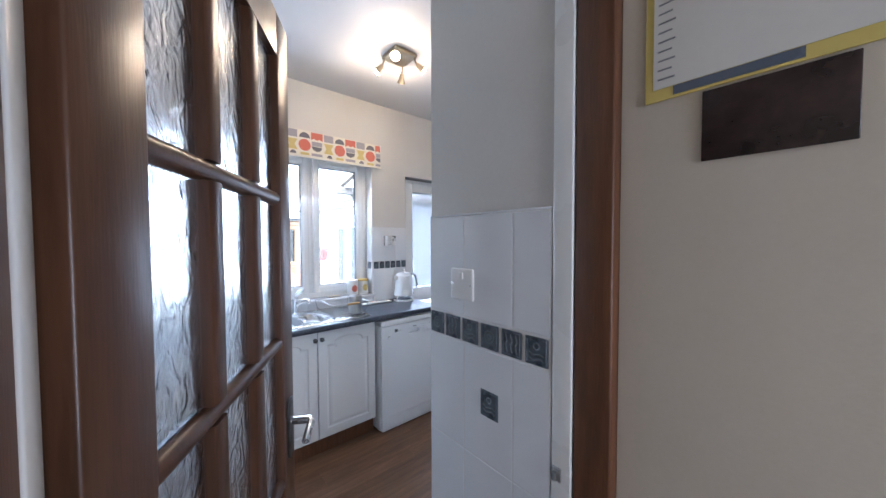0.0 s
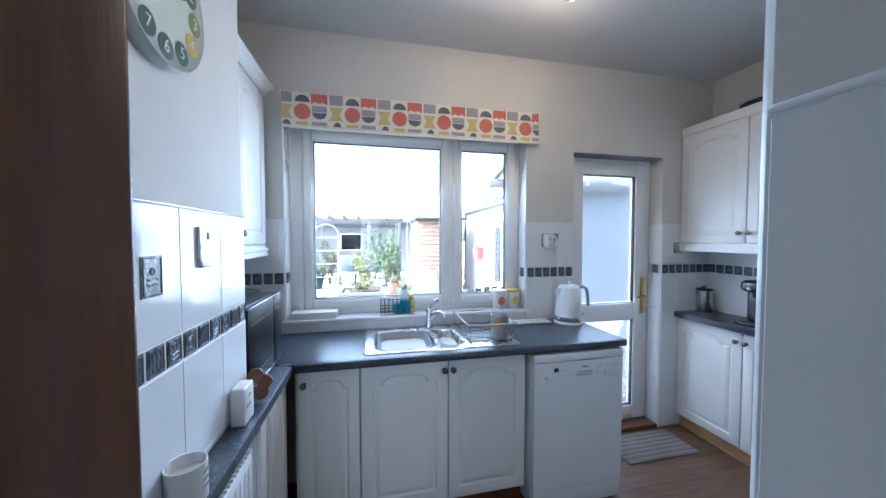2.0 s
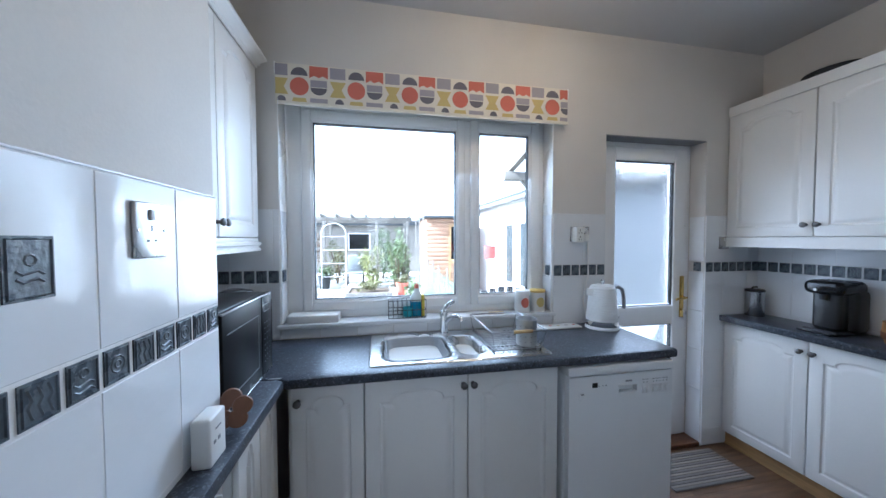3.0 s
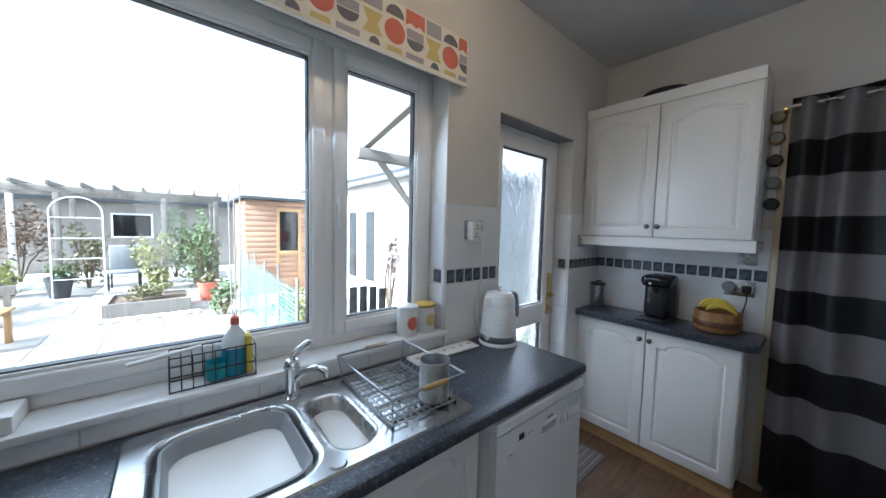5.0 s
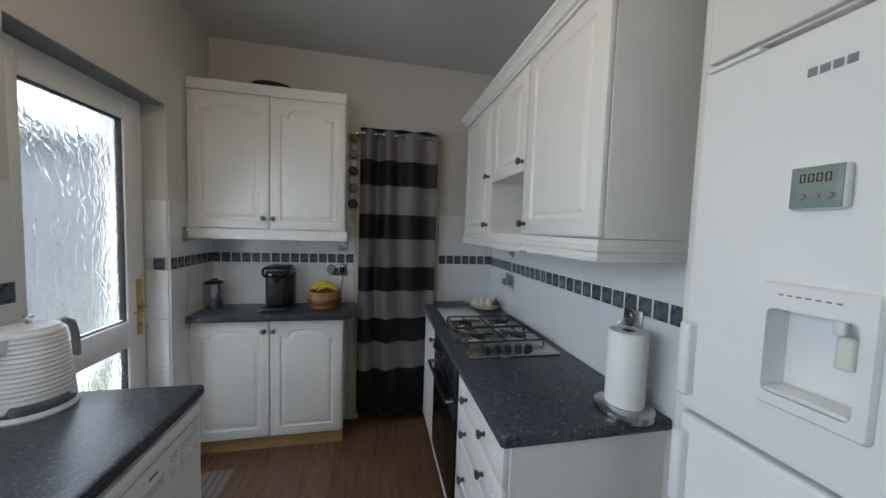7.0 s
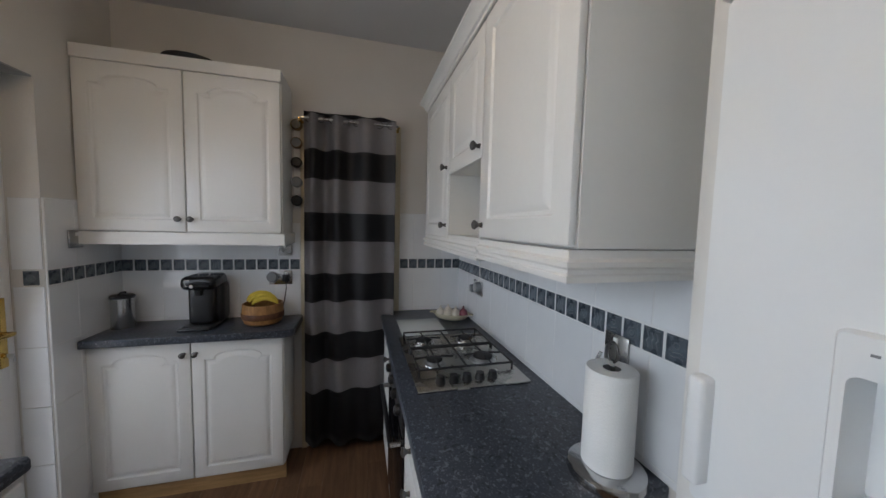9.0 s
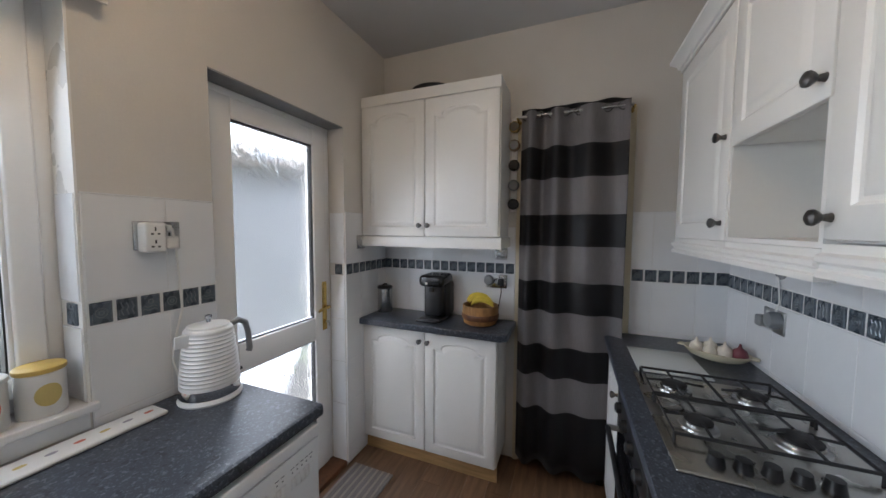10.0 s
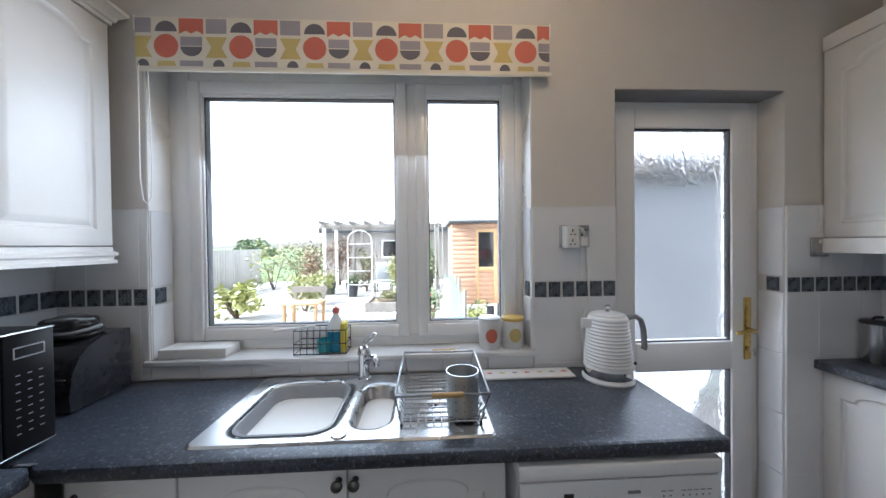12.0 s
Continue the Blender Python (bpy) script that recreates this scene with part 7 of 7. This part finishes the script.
# lean-to timbers over the back door
lt_ = thing("lean_to", "grey timber lean-to frame over the back door", "lean-to", (1.6, 1.2, GZ))
part("post", box(1.79, 1.88, 1.75, 1.84, SLZ, 2.12, 0.005), TIMBER, lt_)
part("front_beam", box(1.00, 3.1, 1.74, 1.84, 2.12, 2.22, 0.005), TIMBER, lt_)
for x in (1.10, 1.75, 2.4, 3.05):
    r_ = box(-0.035, 0.035, 0, 1.75, -0.05, 0.05, 0.004)
    r_.transform(Matrix.Translation((x, 0.31, 2.62)) @ Matrix.Rotation(radians(-13), 4, "X"))
    part("rafter", r_, TIMBER, lt_)
part("brace", tube([(1.24, 1.79, 2.14), (1.80, 1.79, 1.52)], 0.036, 6), TIMBER, lt_)
# rear wall of the yard, seen through the obscure glass
part("screen_wall", box(1.85, 4.6, 1.90, 2.05, GZ, 2.12), mat("grey_render", (0.36, 0.37, 0.38), 0.8, big=2, fine=80, vary=0.08, bump=0.3), lt_)
part("wall_coping", box(1.83, 4.6, 1.84, 2.10, 2.12, 2.34, 0.01), DARKF, lt_)
# slatted chair near the window
gc = thing("garden_bench", "dark slatted garden bench by the outbuilding", "bench", (1.1, 1.75, SLZ))
part("seat", box(0.80, 1.40, 1.95, 2.35, SLZ + 0.40, SLZ + 0.44, 0.01), IRON, gc)
for i in range(6):
    x = 0.78 + i * 0.112
    part("back_slat", box(x, x + 0.080, 1.93, 1.955, SLZ + 0.40, SLZ + 0.92 + 0.045 * math.sin(math.pi * i / 5), 0.004), IRON, gc)
for x in (0.82, 1.38):
    for y in (1.97, 2.32):
        part("leg", rod((x, y, SLZ), (x, y, SLZ + 0.42), 0.018, 8), IRON, gc)
# raised bed
rb = thing("raised_bed", "timber raised bed edged with white stones", "planter", (-0.75, 6.4, SLZ))
part("frame", boxes((-1.25, -0.15, 6.0, 6.06, SLZ, SLZ + 0.26), (-1.25, -0.15, 6.9, 6.96, SLZ, SLZ + 0.26), (-1.25, -1.19, 6.06, 6.9, SLZ, SLZ + 0.26), (-0.21, -0.15, 6.06, 6.9, SLZ, SLZ + 0.26)), TIMBER, rb)
part("soil", box(-1.19, -0.21, 6.06, 6.9, SLZ, SLZ + 0.22), BARK, rb)
for i in range(16):
    part("stone", lathe([(0, 0), (0.06, 0.004), (0.075, 0.03), (0.055, 0.06), (0, 0.07)], (-1.28 + i * 0.08, 5.85 + 0.03 * math.sin(i * 2.3), SLZ), (0, 0, 1), 8, (1, 0.8)), RENDERW, rb)
# wooden seat, chair and pots
ws = thing("wooden_bench", "low orange wooden bench on the patio", "bench", (-2.3, 5.2, SLZ))
for x in (-2.6, -2.0):
    for y in (5.0, 5.45):
        part("leg", box(x - 0.03, x + 0.03, y - 0.03, y + 0.03, SLZ, SLZ + 0.42, 0.004), SHEDG, ws)
for i in range(5):
    part("seat_slat", box(-2.66, -1.94, 4.96 + i * 0.11, 5.05 + i * 0.11, SLZ + 0.42, SLZ + 0.45, 0.004), SHEDG, ws)
part("backrest", boxes((-2.66, -1.94, 5.50, 5.54, SLZ + 0.60, SLZ + 0.72), (-2.62, -2.56, 5.50, 5.54, SLZ + 0.45, SLZ + 0.60), (-2.04, -1.98, 5.50, 5.54, SLZ + 0.45, SLZ + 0.60)), TIMBER, ws)
gr = thing("garden_chair", "grey woven garden chair on the far patio", "chair", (-1.25, 9.3, SLZ))
part("seat", box(-1.53, -0.97, 9.0, 9.5, SLZ + 0.38, SLZ + 0.44, 0.02), GREYP, gr)
part("backrest", box(-1.53, -0.97, 9.48, 9.55, SLZ + 0.44, SLZ + 1.0, 0.03), GREYP, gr)
for x in (-1.5, -1.0):
    for y in (9.03, 9.5):
        part("leg", rod((x, y, SLZ), (x, y, SLZ + 0.40), 0.018, 8), IRON, gr)
for i, (x, y, r, m) in enumerate(((-2.15, 8.7, 0.20, DARKF), (0.15, 7.0, 0.17, CORAL), (-3.0, 9.3, 0.19, DARKF))):
    p_ = thing("plant_pot", "round patio plant pot with a small plant", "plant pot", (x, y, SLZ), "patio pots")
    part("pot", lathe([(0, 0), (r * 0.7, 0), (r, r * 1.9), (r * 1.06, r * 1.95), (r * 1.06, r * 2.1), (r * 0.94, r * 2.1), (r * 0.9, r * 1.8), (0, r * 1.8)], (x, y, SLZ), seg=20), m, p_)
    cr = bmesh.new()
    leaves(cr, (x, y, SLZ + r * 2.7), (r, r, r * 0.9), 160, 0.05, random.Random(40 + i))
    part("foliage", cr, LEAFM[i % 3], p_)
# metal arch and feeder pole
ar = thing("garden_arch", "white wrought iron garden arch", "arch", (-1.75, 8.2, SLZ))
for x in (-2.15, -1.45):
    part("upright", rod((x, 8.2, SLZ), (x, 8.2, 1.6), 0.011, 8), RENDERW, ar)
part("hoop", tube([(-1.80 + 0.35 * math.cos(a), 8.2, 1.6 + 0.30 * math.sin(a)) for a in [math.pi * i / 12 for i in range(13)]], 0.011, 8), RENDERW, ar)
for z in (0.3, 0.7, 1.1, 1.5):
    part("rung", rod((-2.15, 8.2, z), (-1.45, 8.2, z), 0.008, 6), RENDERW, ar)
rl = thing("red_planter", "faded red tub hanging from a thin garden pole", "planter", (2.03, 5.16, SLZ))
part("tub", lathe([(0, 0), (0.10, 0.0), (0.125, 0.03), (0.135, 0.28), (0.145, 0.30), (0.125, 0.30), (0.11, 0.04), (0, 0.03)], (2.03, 5.16, 0.97), (0, 0, 1), 20), mat("faded_red", (0.52, 0.10, 0.09), 0.6, vary=0.15), rl)
part("pole", tube([(2.20, 5.16, SLZ), (2.20, 5.16, 1.45), (2.12, 5.16, 1.55), (2.03, 5.16, 1.50), (2.03, 5.16, 1.26)], 0.010, 8), IRON, rl)
# boundary fences
# glare at the garden's edge is put into the fence's pale colour
PALEF = mat("glare_pale_timber", (0.46, 0.43, 0.38), 0.85, big=5, fine=50, vary=0.25, stretch=(8, 8, 1), bump=0.3, random=0.1)
for x in (-7.2, 3.15):
    bf = thing("boundary_fence", "weathered timber boundary fence with glare put into its pale colour", "fence", (x, 9, GZ))
    y0 = 0.4 if x < 0 else 8.6
    n = int((13.4 - y0) / 0.15)
    for i in range(n):
        part("slat", box(x - 0.012, x + 0.012, y0 + i * 0.15, y0 + i * 0.15 + 0.14, GZ, 1.35, 0.003, 1), PALEF, bf)
